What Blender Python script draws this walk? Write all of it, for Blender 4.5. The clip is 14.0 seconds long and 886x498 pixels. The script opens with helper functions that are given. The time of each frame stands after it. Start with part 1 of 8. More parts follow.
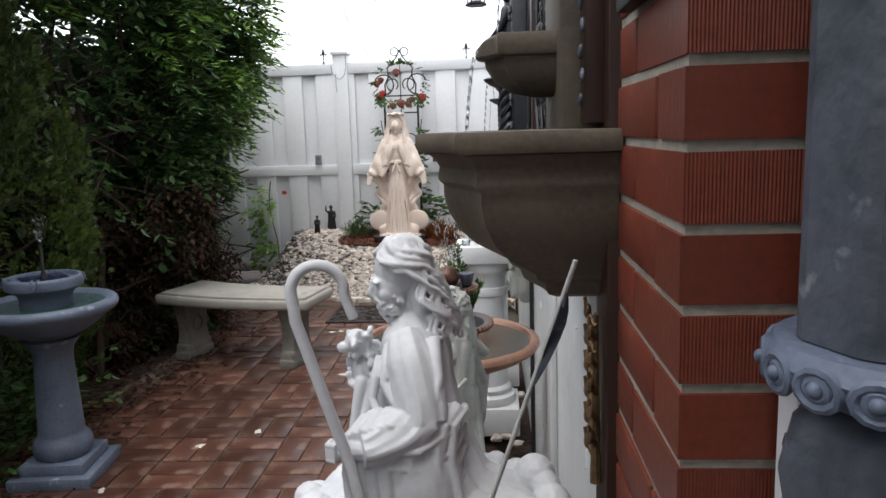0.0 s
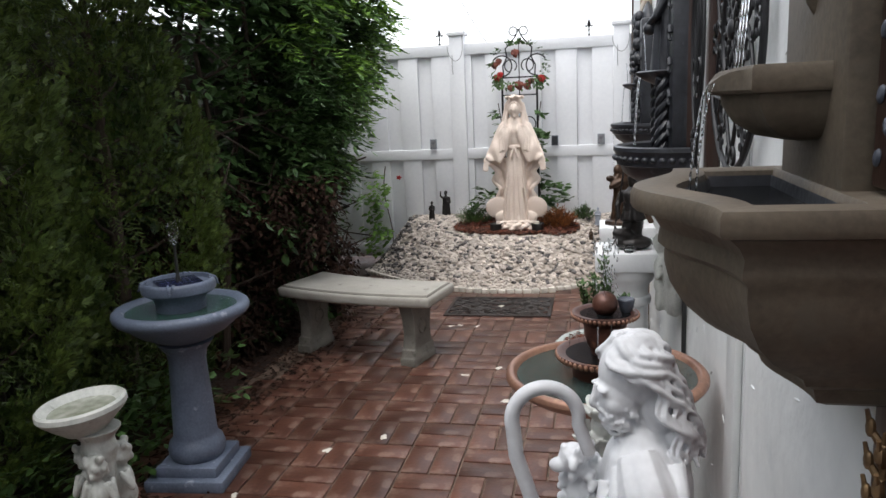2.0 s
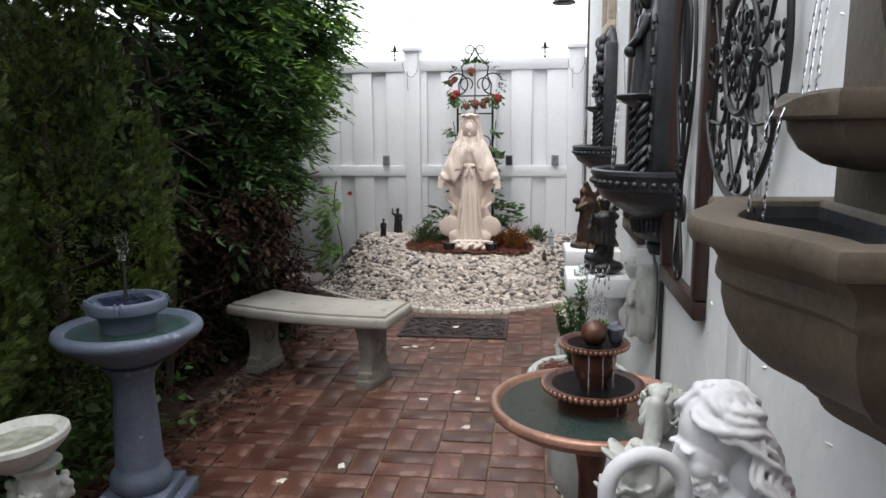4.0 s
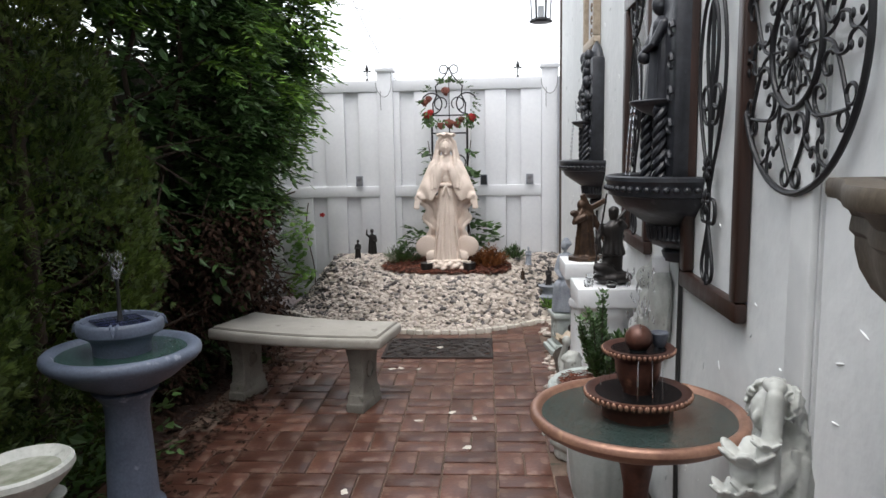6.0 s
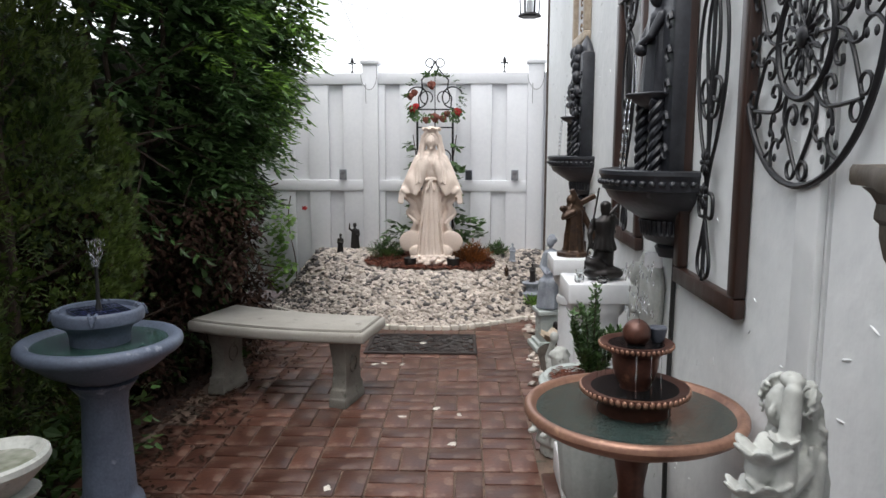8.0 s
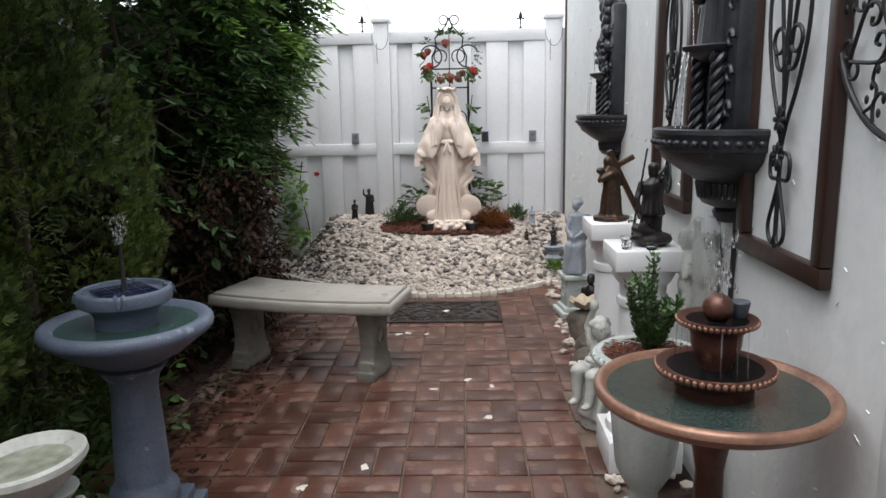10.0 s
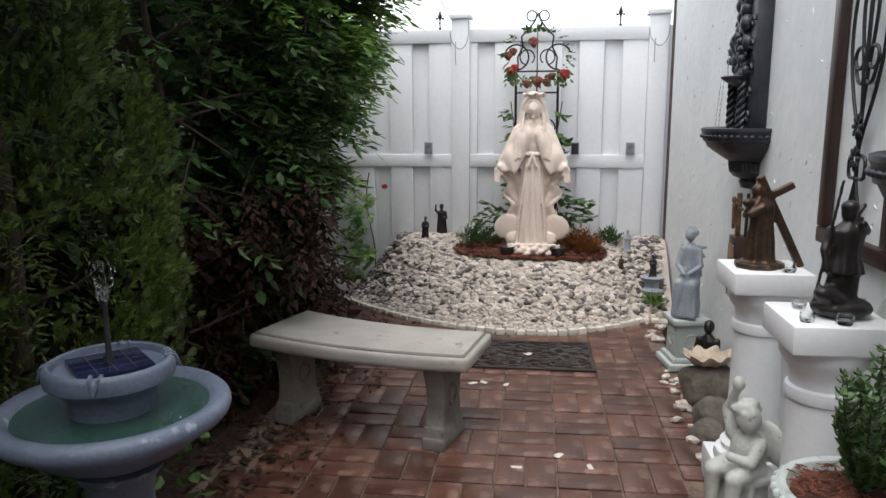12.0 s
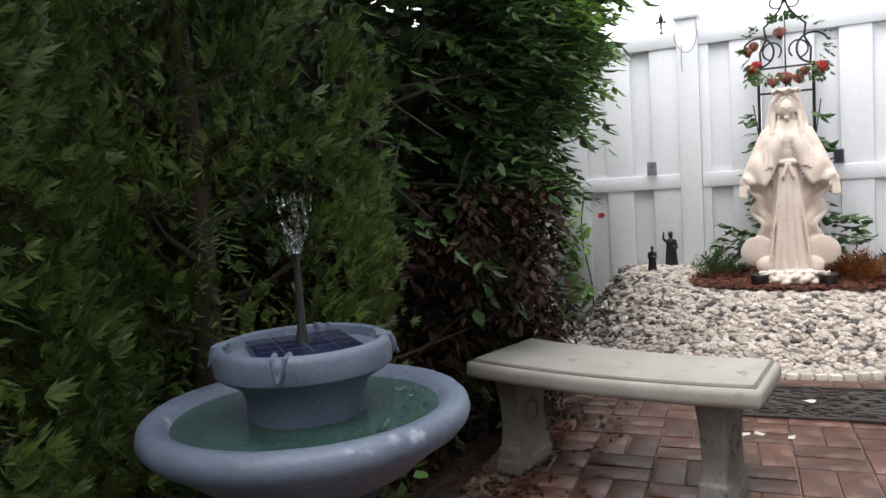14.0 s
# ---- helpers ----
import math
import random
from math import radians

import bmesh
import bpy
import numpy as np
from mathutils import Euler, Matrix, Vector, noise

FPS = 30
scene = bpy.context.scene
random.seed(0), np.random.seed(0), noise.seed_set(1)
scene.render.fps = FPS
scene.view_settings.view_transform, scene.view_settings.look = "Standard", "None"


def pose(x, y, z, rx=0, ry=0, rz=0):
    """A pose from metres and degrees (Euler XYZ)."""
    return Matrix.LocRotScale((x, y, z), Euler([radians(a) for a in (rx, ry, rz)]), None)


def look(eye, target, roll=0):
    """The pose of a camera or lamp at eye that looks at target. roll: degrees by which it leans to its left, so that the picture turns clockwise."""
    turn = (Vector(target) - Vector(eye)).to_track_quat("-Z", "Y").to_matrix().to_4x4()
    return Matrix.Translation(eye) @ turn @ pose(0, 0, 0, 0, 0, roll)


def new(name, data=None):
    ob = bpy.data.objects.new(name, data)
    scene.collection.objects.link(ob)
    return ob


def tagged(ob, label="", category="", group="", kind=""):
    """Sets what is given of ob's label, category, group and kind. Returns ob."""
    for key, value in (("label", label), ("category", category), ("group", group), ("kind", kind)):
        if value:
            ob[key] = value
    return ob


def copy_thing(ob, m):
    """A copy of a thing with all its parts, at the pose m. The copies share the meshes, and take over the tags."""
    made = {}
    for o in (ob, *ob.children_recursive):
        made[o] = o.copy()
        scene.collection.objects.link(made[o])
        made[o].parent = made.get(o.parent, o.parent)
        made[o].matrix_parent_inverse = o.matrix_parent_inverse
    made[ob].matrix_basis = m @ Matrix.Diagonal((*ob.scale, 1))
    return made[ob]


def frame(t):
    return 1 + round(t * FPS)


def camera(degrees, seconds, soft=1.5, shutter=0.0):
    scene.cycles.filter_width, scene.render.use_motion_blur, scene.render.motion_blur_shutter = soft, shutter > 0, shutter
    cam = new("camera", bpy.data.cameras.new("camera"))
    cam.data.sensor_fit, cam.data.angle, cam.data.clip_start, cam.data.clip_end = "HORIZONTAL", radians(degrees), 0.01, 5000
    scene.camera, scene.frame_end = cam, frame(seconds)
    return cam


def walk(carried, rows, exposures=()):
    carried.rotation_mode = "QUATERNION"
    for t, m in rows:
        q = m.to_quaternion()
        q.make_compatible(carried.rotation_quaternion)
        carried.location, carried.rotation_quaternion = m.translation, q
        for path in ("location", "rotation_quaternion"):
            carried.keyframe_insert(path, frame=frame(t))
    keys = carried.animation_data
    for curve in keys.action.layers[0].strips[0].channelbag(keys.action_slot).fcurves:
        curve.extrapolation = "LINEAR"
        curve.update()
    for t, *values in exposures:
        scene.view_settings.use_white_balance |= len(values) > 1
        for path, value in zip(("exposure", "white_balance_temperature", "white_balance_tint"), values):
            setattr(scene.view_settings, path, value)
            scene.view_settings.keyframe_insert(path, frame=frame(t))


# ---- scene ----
cam = camera(62.3, 14.0)
PATH = [
    (0, (0.786, -0.037, 1.273), (0.586, 1.928, 0.955), -1.8),
    (0.5, (0.749, -0.029, 1.328), (0.441, 1.924, 1.03), -1.6),
    (1, (0.78, 0.014, 1.346), (0.266, 1.92, 1.023), -1.2),
    (1.5, (0.749, 0.07, 1.359), (0.236, 1.974, 1.025), -1.0),
    (2, (0.63, 0.138, 1.373), (0.159, 2.044, 0.992), -2.6),
    (2.5, (0.562, 0.193, 1.371), (0.144, 2.111, 0.987), -2.0),
    (3, (0.61, 0.197, 1.377), (0.241, 2.129, 1.015), -0.2),
    (5.3, (0.311, 0.264, 1.327), (0.085, 2.225, 1.008), -1.5),
    (5.5, (0.306, 0.268, 1.316), (0.092, 2.234, 1.022), -0.9),
    (6, (0.289, 0.258, 1.316), (0.111, 2.232, 1.044), -1.0),
    (6.5, (0.279, 0.269, 1.308), (0.096, 2.242, 1.034), -0.6),
    (7, (0.27, 0.275, 1.304), (0.11, 2.25, 1.03), -0.2),
    (7.5, (0.263, 0.292, 1.296), (0.122, 2.268, 1.023), 0.1),
    (8, (0.248, 0.301, 1.292), (0.127, 2.278, 1.013), 0.1),
    (8.5, (0.242, 0.3, 1.292), (0.125, 2.279, 1.023), -0.2),
    (8.7, (0.236, 0.296, 1.299), (0.089, 2.269, 1.006), -0.0),
    (10.8, (0.052, 0.729, 1.292), (-0.06, 2.688, 0.905), -1.5),
    (11, (0.047, 0.826, 1.291), (-0.083, 2.786, 0.913), -1.2),
    (11.5, (0.001, 0.97, 1.313), (-0.389, 2.9, 0.964), -2.1),
    (12, (-0.018, 1.105, 1.307), (-0.328, 3.047, 0.941), -0.3),
    (12.5, (-0.114, 1.255, 1.279), (-0.32, 3.216, 0.946), -2.6),
    (13, (-0.185, 1.377, 1.228), (-0.336, 3.348, 0.923), -1.0),
    (13.5, (-0.254, 1.512, 1.111), (-0.775, 3.422, 0.833), -0.6),
    (14, (-0.326, 1.573, 0.998), (-1.13, 3.397, 0.837), -3.6),
]
walk(cam, [(t, look(eye, target, roll)) for t, eye, target, roll in PATH],
     [(0, 1.03), (1.5, 1.03), (3, 1.1), (8.5, 1.03), (11, 1.05), (13, 0.98), (13.5, 1.12), (14, 1.42)])

# ---- world, sun, exposure ----
world = bpy.data.worlds.new("overcast_sky")
scene.world = world
world.use_nodes = True
wn, wl = world.node_tree.nodes, world.node_tree.links
sky = wn.new("ShaderNodeTexSky")
sky.sky_type = "NISHITA"
sky.sun_disc = False
sky.sun_elevation, sky.sun_rotation = radians(72), radians(200)
sky.dust_density, sky.air_density, sky.ozone_density = 2.0, 0.8, 1.0
wn["Background"].inputs["Strength"].default_value = 0.15
veil = wn.new("ShaderNodeHueSaturation")  # cloud cover takes the blue out
veil.inputs["Saturation"].default_value, veil.inputs["Value"].default_value = 0.22, 1.6
wl.new(sky.outputs[0], veil.inputs["Color"])
wl.new(veil.outputs[0], wn["Background"].inputs["Color"])
sun = new("sun", bpy.data.lights.new("sun", "SUN"))
sun.data.energy, sun.data.angle, sun.data.color = 0.5, radians(60), (1.0, 0.97, 0.93)
sun.matrix_world = look((-0.6, -1.6, 5.5), (0, 0, 0))


# ---- materials ----
def mat(name, c1, c2=None, rough=0.7, metal=0.0, grain=60.0, blotch=5.0, bump=0.3, depth=0.004, c3=None, spots=0.0, vary=0.0, spec=0.5, island=0.0, stretch=(1, 1, 1)):
    m = bpy.data.materials.new(name)
    m.use_nodes = True
    n, l = m.node_tree.nodes, m.node_tree.links
    b = n["Principled BSDF"]
    co = n.new("ShaderNodeTexCoord")
    mp = n.new("ShaderNodeMapping")
    mp.inputs["Scale"].default_value = stretch
    l.new(co.outputs["Object"], mp.inputs[0])
    big, small = n.new("ShaderNodeTexNoise"), n.new("ShaderNodeTexNoise")
    for node, s, d in ((big, blotch, 5), (small, grain, 3)):
        node.inputs["Scale"].default_value, node.inputs["Detail"].default_value = s, d
        l.new(mp.outputs[0], node.inputs["Vector"])
    ramp = n.new("ShaderNodeValToRGB")
    c2 = c2 or tuple(v * 0.75 for v in c1)
    ramp.color_ramp.elements[0].position, ramp.color_ramp.elements[1].position = 0.35, 0.65
    ramp.color_ramp.elements[0].color, ramp.color_ramp.elements[1].color = (*c2, 1), (*c1, 1)
    mix = n.new("ShaderNodeMath")
    mix.operation = "MULTIPLY_ADD"
    mix.inputs[1].default_value = 0.35
    l.new(small.outputs[0], mix.inputs[0])
    sc = n.new("ShaderNodeMath")
    sc.operation = "MULTIPLY"
    sc.inputs[1].default_value = 0.65
    l.new(big.outputs[0], sc.inputs[0])
    l.new(sc.outputs[0], mix.inputs[2])
    l.new(mix.outputs[0], ramp.inputs[0])
    col = ramp.outputs[0]
    if c3:
        third = n.new("ShaderNodeTexNoise")
        third.inputs["Scale"].default_value, third.inputs["Detail"].default_value = blotch * 2.3, 6
        l.new(mp.outputs[0], third.inputs["Vector"])
        r3 = n.new("ShaderNodeValToRGB")
        r3.color_ramp.elements[0].position, r3.color_ramp.elements[1].position = 0.62 - spots, 0.72 - spots
        l.new(third.outputs[0], r3.inputs[0])
        mx = n.new("ShaderNodeMixRGB")
        l.new(r3.outputs[0], mx.inputs[0])
        l.new(col, mx.inputs[1])
        mx.inputs[2].default_value = (*c3, 1)
        col = mx.outputs[0]
    if vary or island:
        hsv = n.new("ShaderNodeHueSaturation")
        src = n.new("ShaderNodeObjectInfo").outputs["Random"] if vary else n.new("ShaderNodeNewGeometry").outputs["Random Per Island"]
        mr = n.new("ShaderNodeMapRange")
        mr.inputs["To Min"].default_value, mr.inputs["To Max"].default_value = 1 - (vary or island), 1 + (vary or island)
        l.new(src, mr.inputs[0])
        l.new(mr.outputs[0], hsv.inputs["Value"])
        l.new(col, hsv.inputs["Color"])
        col = hsv.outputs[0]
    l.new(col, b.inputs["Base Color"])
    rr = n.new("ShaderNodeMapRange")
    rr.inputs["To Min"].default_value, rr.inputs["To Max"].default_value = max(rough - 0.15, 0.02), min(rough + 0.15, 1)
    l.new(big.outputs[0], rr.inputs[0])
    l.new(rr.outputs[0], b.inputs["Roughness"])
    b.inputs["Metallic"].default_value = metal
    b.inputs["Specular IOR Level"].default_value = spec
    if bump:
        bp = n.new("ShaderNodeBump")
        bp.inputs["Strength"].default_value, bp.inputs["Distance"].default_value = bump, depth
        l.new(mix.outputs[0], bp.inputs["Height"])
        l.new(bp.outputs[0], b.inputs["Normal"])
    return m


M_STUCCO = mat("white_stucco", (0.79, 0.805, 0.80), (0.68, 0.70, 0.70), 0.8, grain=18, blotch=2.5, bump=0.8, depth=0.012, c3=(0.60, 0.63, 0.64), spots=-0.05)
M_VINYL = mat("white_vinyl", (0.80, 0.81, 0.83), (0.72, 0.73, 0.76), 0.4, grain=40, blotch=1.2, bump=0.05)
M_PAVER = mat("wet_red_paver", (0.125, 0.052, 0.034), (0.060, 0.027, 0.020), 0.33, grain=70, blotch=7, bump=0.6, depth=0.004, c3=(0.16, 0.095, 0.072), spots=0.05, vary=0.35, spec=0.5)
M_PAVER_FAR = mat("red_paver_joined", (0.125, 0.052, 0.034), (0.060, 0.027, 0.020), 0.33, grain=70, blotch=7, bump=0.6, depth=0.004, c3=(0.16, 0.095, 0.072), spots=0.05, island=0.35)
M_JOINT = mat("sandy_joint", (0.20, 0.135, 0.10), (0.085, 0.06, 0.045), 0.8, grain=150, blotch=9, bump=0.5, c3=(0.05, 0.05, 0.035), spots=0.05)
M_SOIL = mat("dark_mulch_soil", (0.055, 0.026, 0.018), (0.02, 0.012, 0.009), 0.85, grain=50, blotch=6, bump=1.0, depth=0.03)
M_MULCH = mat("red_wood_mulch", (0.17, 0.050, 0.024), (0.06, 0.02, 0.012), 0.8, grain=60, blotch=12, bump=0.8, island=0.5)
M_BRICK = mat("red_house_brick", (0.190, 0.034, 0.013), (0.100, 0.017, 0.007), 0.55, grain=120, blotch=6, bump=0.6, depth=0.003, vary=0.18, c3=(0.22, 0.055, 0.025), spots=-0.03)
M_MORTAR = mat("grey_mortar", (0.40, 0.37, 0.31), (0.25, 0.23, 0.19), 0.9, grain=120, blotch=12, bump=0.9, depth=0.006)
M_CONC = mat("weathered_concrete", (0.44, 0.42, 0.38), (0.33, 0.31, 0.27), 0.75, grain=180, blotch=6, bump=0.5, depth=0.003, c3=(0.22, 0.21, 0.18), spots=-0.02)
M_CONC_DARK = mat("dark_concrete", (0.20, 0.187, 0.162), (0.105, 0.097, 0.083), 0.8, grain=160, blotch=9, bump=0.6, depth=0.004, c3=(0.08, 0.08, 0.06), spots=0.02)
M_TAN = mat("tan_cast_stone", (0.130, 0.103, 0.073), (0.060, 0.048, 0.035), 0.6, grain=110, blotch=6, bump=0.45, depth=0.004, c3=(0.10, 0.085, 0.065), spots=0.0)
M_GREY = mat("blue_grey_resin", (0.150, 0.180, 0.245), (0.075, 0.094, 0.138), 0.5, grain=110, blotch=8, bump=0.5, depth=0.004, c3=(0.36, 0.39, 0.46), spots=-0.03)
M_GREYD = mat("pewter_grey_resin", (0.095, 0.105, 0.130), (0.040, 0.046, 0.060), 0.5, grain=60, blotch=9, bump=0.9, depth=0.006, c3=(0.30, 0.32, 0.37), spots=0.0)
M_WHITE = mat("white_statue_paint", (0.62, 0.63, 0.65), (0.50, 0.51, 0.53), 0.6, grain=90, blotch=7, bump=0.25, depth=0.003, c3=(0.50, 0.50, 0.48), spots=-0.06)
M_OLDW = mat("weathered_white_resin", (0.52, 0.53, 0.50), (0.36, 0.37, 0.345), 0.65, grain=90, blotch=14, bump=0.35, depth=0.003, c3=(0.22, 0.23, 0.20), spots=-0.03)
M_CREAM = mat("cream_statue_paint", (0.76, 0.65, 0.57), (0.66, 0.54, 0.46), 0.6, grain=80, blotch=7, bump=0.2, depth=0.003)
M_COLUMN = mat("glossy_white_column", (0.80, 0.81, 0.82), (0.72, 0.73, 0.74), 0.45, grain=60, blotch=3, bump=0.1)
M_PALE = mat("pale_green_grey_stone", (0.50, 0.54, 0.52), (0.38, 0.42, 0.40), 0.7, grain=90, blotch=8, bump=0.4, c3=(0.24, 0.26, 0.23), spots=-0.03)
M_BLUEST = mat("blue_grey_statue", (0.34, 0.37, 0.41), (0.22, 0.24, 0.28), 0.65, grain=90, blotch=12, bump=0.4)
M_IRON = mat("black_wrought_iron", (0.022, 0.022, 0.025), (0.012, 0.012, 0.013), 0.45, metal=0.3, grain=120, blotch=20, bump=0.3)
M_BLACK = mat("black_cast_resin", (0.035, 0.037, 0.045), (0.016, 0.017, 0.020), 0.38, grain=60, blotch=12, bump=0.7, depth=0.005, c3=(0.085, 0.09, 0.10), spots=-0.04)
M_BRONZE = mat("dark_bronze", (0.085, 0.048, 0.028), (0.028, 0.017, 0.012), 0.4, metal=0.45, grain=70, blotch=22, bump=0.4, c3=(0.20, 0.11, 0.055), spots=-0.04)
M_BLKBRONZE = mat("black_bronze", (0.030, 0.026, 0.024), (0.014, 0.012, 0.012), 0.4, metal=0.3, grain=70, blotch=22, bump=0.4)
M_COPPER = mat("copper_glazed_resin", (0.37, 0.205, 0.14), (0.19, 0.098, 0.070), 0.38, metal=0.4, grain=90, blotch=9, bump=0.3, c3=(0.52, 0.32, 0.21), spots=-0.04)
M_COPPERD = mat("dark_copper_resin", (0.13, 0.055, 0.038), (0.045, 0.022, 0.018), 0.35, metal=0.35, grain=90, blotch=9, bump=0.3, c3=(0.32, 0.16, 0.10), spots=-0.04)
M_WOOD = mat("dark_stained_wood", (0.042, 0.017, 0.011), (0.020, 0.010, 0.007), 0.4, grain=40, blotch=6, bump=0.3, stretch=(6, 6, 0.8))
M_BOARD = mat("dark_weathered_board", (0.050, 0.038, 0.030), (0.022, 0.017, 0.014), 0.8, grain=50, blotch=6, bump=0.5, stretch=(6, 6, 0.6))
M_TANWOOD = mat("tan_weathered_wood", (0.27, 0.18, 0.11), (0.17, 0.11, 0.07), 0.7, grain=60, blotch=5, bump=0.4, stretch=(6, 6, 0.6))
M_GOLD = mat("aged_gold_paint", (0.24, 0.15, 0.07), (0.09, 0.055, 0.03), 0.45, metal=0.5, grain=80, blotch=18, bump=0.4)
M_STONE = mat("white_river_pebble", (0.56, 0.50, 0.445), (0.40, 0.345, 0.30), 0.7, grain=80, blotch=25, bump=0.4, vary=0.28)
M_STONES = mat("white_pebbles_joined", (0.56, 0.50, 0.445), (0.40, 0.345, 0.30), 0.7, grain=80, blotch=25, bump=0.4, island=0.3)
M_STONED = mat("dark_river_pebble", (0.13, 0.12, 0.115), (0.07, 0.06, 0.06), 0.6, grain=80, blotch=25, bump=0.4, island=0.5)
M_TILE = mat("cream_edging_stone", (0.68, 0.64, 0.57), (0.52, 0.48, 0.42), 0.7, grain=90, blotch=20, bump=0.4, vary=0.15)
M_RUBBER = mat("black_brown_rubber", (0.035, 0.024, 0.020), (0.016, 0.012, 0.011), 0.55, grain=90, blotch=12, bump=0.4)
M_BARK = mat("brown_bark", (0.075, 0.050, 0.036), (0.030, 0.020, 0.015), 0.9, grain=60, blotch=14, bump=1.0, depth=0.01, stretch=(3, 3, 0.7))
M_THUJA = mat("arborvitae_green", (0.112, 0.156, 0.030), (0.024, 0.047, 0.012), 0.5, grain=14, blotch=3, bump=0, island=0.55, spec=0.35)
M_LEAF = mat("broad_leaf_green", (0.085, 0.155, 0.046), (0.042, 0.088, 0.028), 0.38, grain=20, blotch=2.2, bump=0, island=0.5, spec=0.5)
M_LEAFL = mat("pale_leaf_green", (0.22, 0.37, 0.065), (0.10, 0.21, 0.042), 0.38, grain=20, blotch=2.2, bump=0, island=0.45, spec=0.5)
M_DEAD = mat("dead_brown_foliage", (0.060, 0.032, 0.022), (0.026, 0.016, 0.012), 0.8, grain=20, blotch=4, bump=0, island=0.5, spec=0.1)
M_RUST = mat("rust_orange_foliage", (0.30, 0.115, 0.030), (0.16, 0.06, 0.02), 0.7, grain=20, blotch=6, bump=0, island=0.4)
M_RED = mat("red_petal", (0.50, 0.022, 0.020), (0.30, 0.012, 0.014), 0.55, grain=60, blotch=30, bump=0.1)
M_DROSE = mat("dried_rose_petal", (0.24, 0.070, 0.045), (0.12, 0.04, 0.03), 0.7, grain=60, blotch=30, bump=0.2)
M_PINK = mat("faded_pink_petal", (0.62, 0.40, 0.34), (0.50, 0.28, 0.24), 0.7, grain=60, blotch=30, bump=0.1)
M_SAND = mat("pale_stony_grit", (0.52, 0.46, 0.40), (0.36, 0.31, 0.265), 0.85, grain=120, blotch=20, bump=0.9, depth=0.01)
M_SOLAR = mat("solar_cell", (0.012, 0.016, 0.050), (0.008, 0.010, 0.030), 0.15, grain=20, blotch=6, bump=0)
M_SIGN = mat("black_sign_plate", (0.014, 0.015, 0.019), (0.010, 0.011, 0.014), 0.65, grain=60, blotch=6, bump=0.05)
M_LETTER = mat("silver_letters", (0.62, 0.62, 0.62), None, 0.4, bump=0)
M_PHOTO = mat("grey_photo_print", (0.30, 0.30, 0.32), (0.10, 0.10, 0.11), 0.4, grain=30, blotch=25, bump=0)
M_PIPE = mat("brown_painted_pipe", (0.10, 0.075, 0.06), (0.06, 0.045, 0.04), 0.5, bump=0.1)
M_CABLE = mat("black_cable", (0.02, 0.02, 0.02), None, 0.5, bump=0)
M_CLEARWIRE = mat("grey_wire", (0.30, 0.30, 0.31), None, 0.5, bump=0)
M_CELLS = mat("cell_busbar", (0.10, 0.11, 0.15), None, 0.5, bump=0)
M_SHELL = mat("pale_shell", (0.55, 0.46, 0.36), (0.34, 0.27, 0.19), 0.6, grain=60, blotch=14, bump=0.5)
M_ROCK = mat("grey_brown_rock", (0.16, 0.135, 0.11), (0.07, 0.06, 0.05), 0.85, grain=40, blotch=9, bump=0.9, depth=0.02)


def leafy(m, share):
    """Lets light shine through thin leaves."""
    n, l = m.node_tree.nodes, m.node_tree.links
    b, out = n["Principled BSDF"], n["Material Output"]
    glow, both = n.new("ShaderNodeBsdfTranslucent"), n.new("ShaderNodeMixShader")
    l.new(b.inputs["Base Color"].links[0].from_socket, glow.inputs["Color"])
    both.inputs[0].default_value = share
    l.new(b.outputs[0], both.inputs[1])
    l.new(glow.outputs[0], both.inputs[2])
    l.new(both.outputs[0], out.inputs["Surface"])


for m, share in ((M_THUJA, 0.2), (M_LEAF, 0.25), (M_LEAFL, 0.4), (M_RUST, 0.25)):
    leafy(m, share)


def glass(name, color, rough, ior):
    m = bpy.data.materials.new(name)
    m.use_nodes = True
    b = m.node_tree.nodes["Principled BSDF"]
    b.inputs["Base Color"].default_value = (*color, 1)
    b.inputs["Roughness"].default_value, b.inputs["IOR"].default_value, b.inputs["Transmission Weight"].default_value = rough, ior, 1.0
    return m


def water(name, color):
    m = bpy.data.materials.new(name)
    m.use_nodes = True
    n, l = m.node_tree.nodes, m.node_tree.links
    b = n["Principled BSDF"]
    b.inputs["Base Color"].default_value = (*color, 1)
    b.inputs["Roughness"].default_value, b.inputs["IOR"].default_value = 0.05, 1.33
    b.inputs["Specular IOR Level"].default_value = 0.12 if max(color) < 0.02 else 0.95
    t, bp = n.new("ShaderNodeTexNoise"), n.new("ShaderNodeBump")
    t.inputs["Scale"].default_value, t.inputs["Detail"].default_value, t.inputs["Distortion"].default_value = 42, 3, 1.6
    bp.inputs["Strength"].default_value, bp.inputs["Distance"].default_value = 0.9, 0.016
    l.new(t.outputs[0], bp.inputs["Height"])
    l.new(bp.outputs[0], b.inputs["Normal"])
    return m


M_WATERG = water("green_bowl_water", (0.012, 0.062, 0.042))
M_WATERD = water("dark_bowl_water", (0.024, 0.050, 0.045))
M_WATERK = water("black_bowl_water", (0.008, 0.009, 0.010))
M_JET = glass("falling_water", (0.95, 0.97, 1.0), 0.05, 1.33)
M_GLASS = glass("clear_glass", (0.95, 0.97, 0.97), 0.02, 1.45)


# ---- mesh helpers ----
def finish(bm, smooth=40):
    bmesh.ops.recalc_face_normals(bm, faces=bm.faces)
    for f in bm.faces:
        f.smooth = True
    lim = radians(smooth)
    for e in bm.edges:
        if len(e.link_faces) != 2 or e.calc_face_angle(0) > lim:
            e.smooth = False


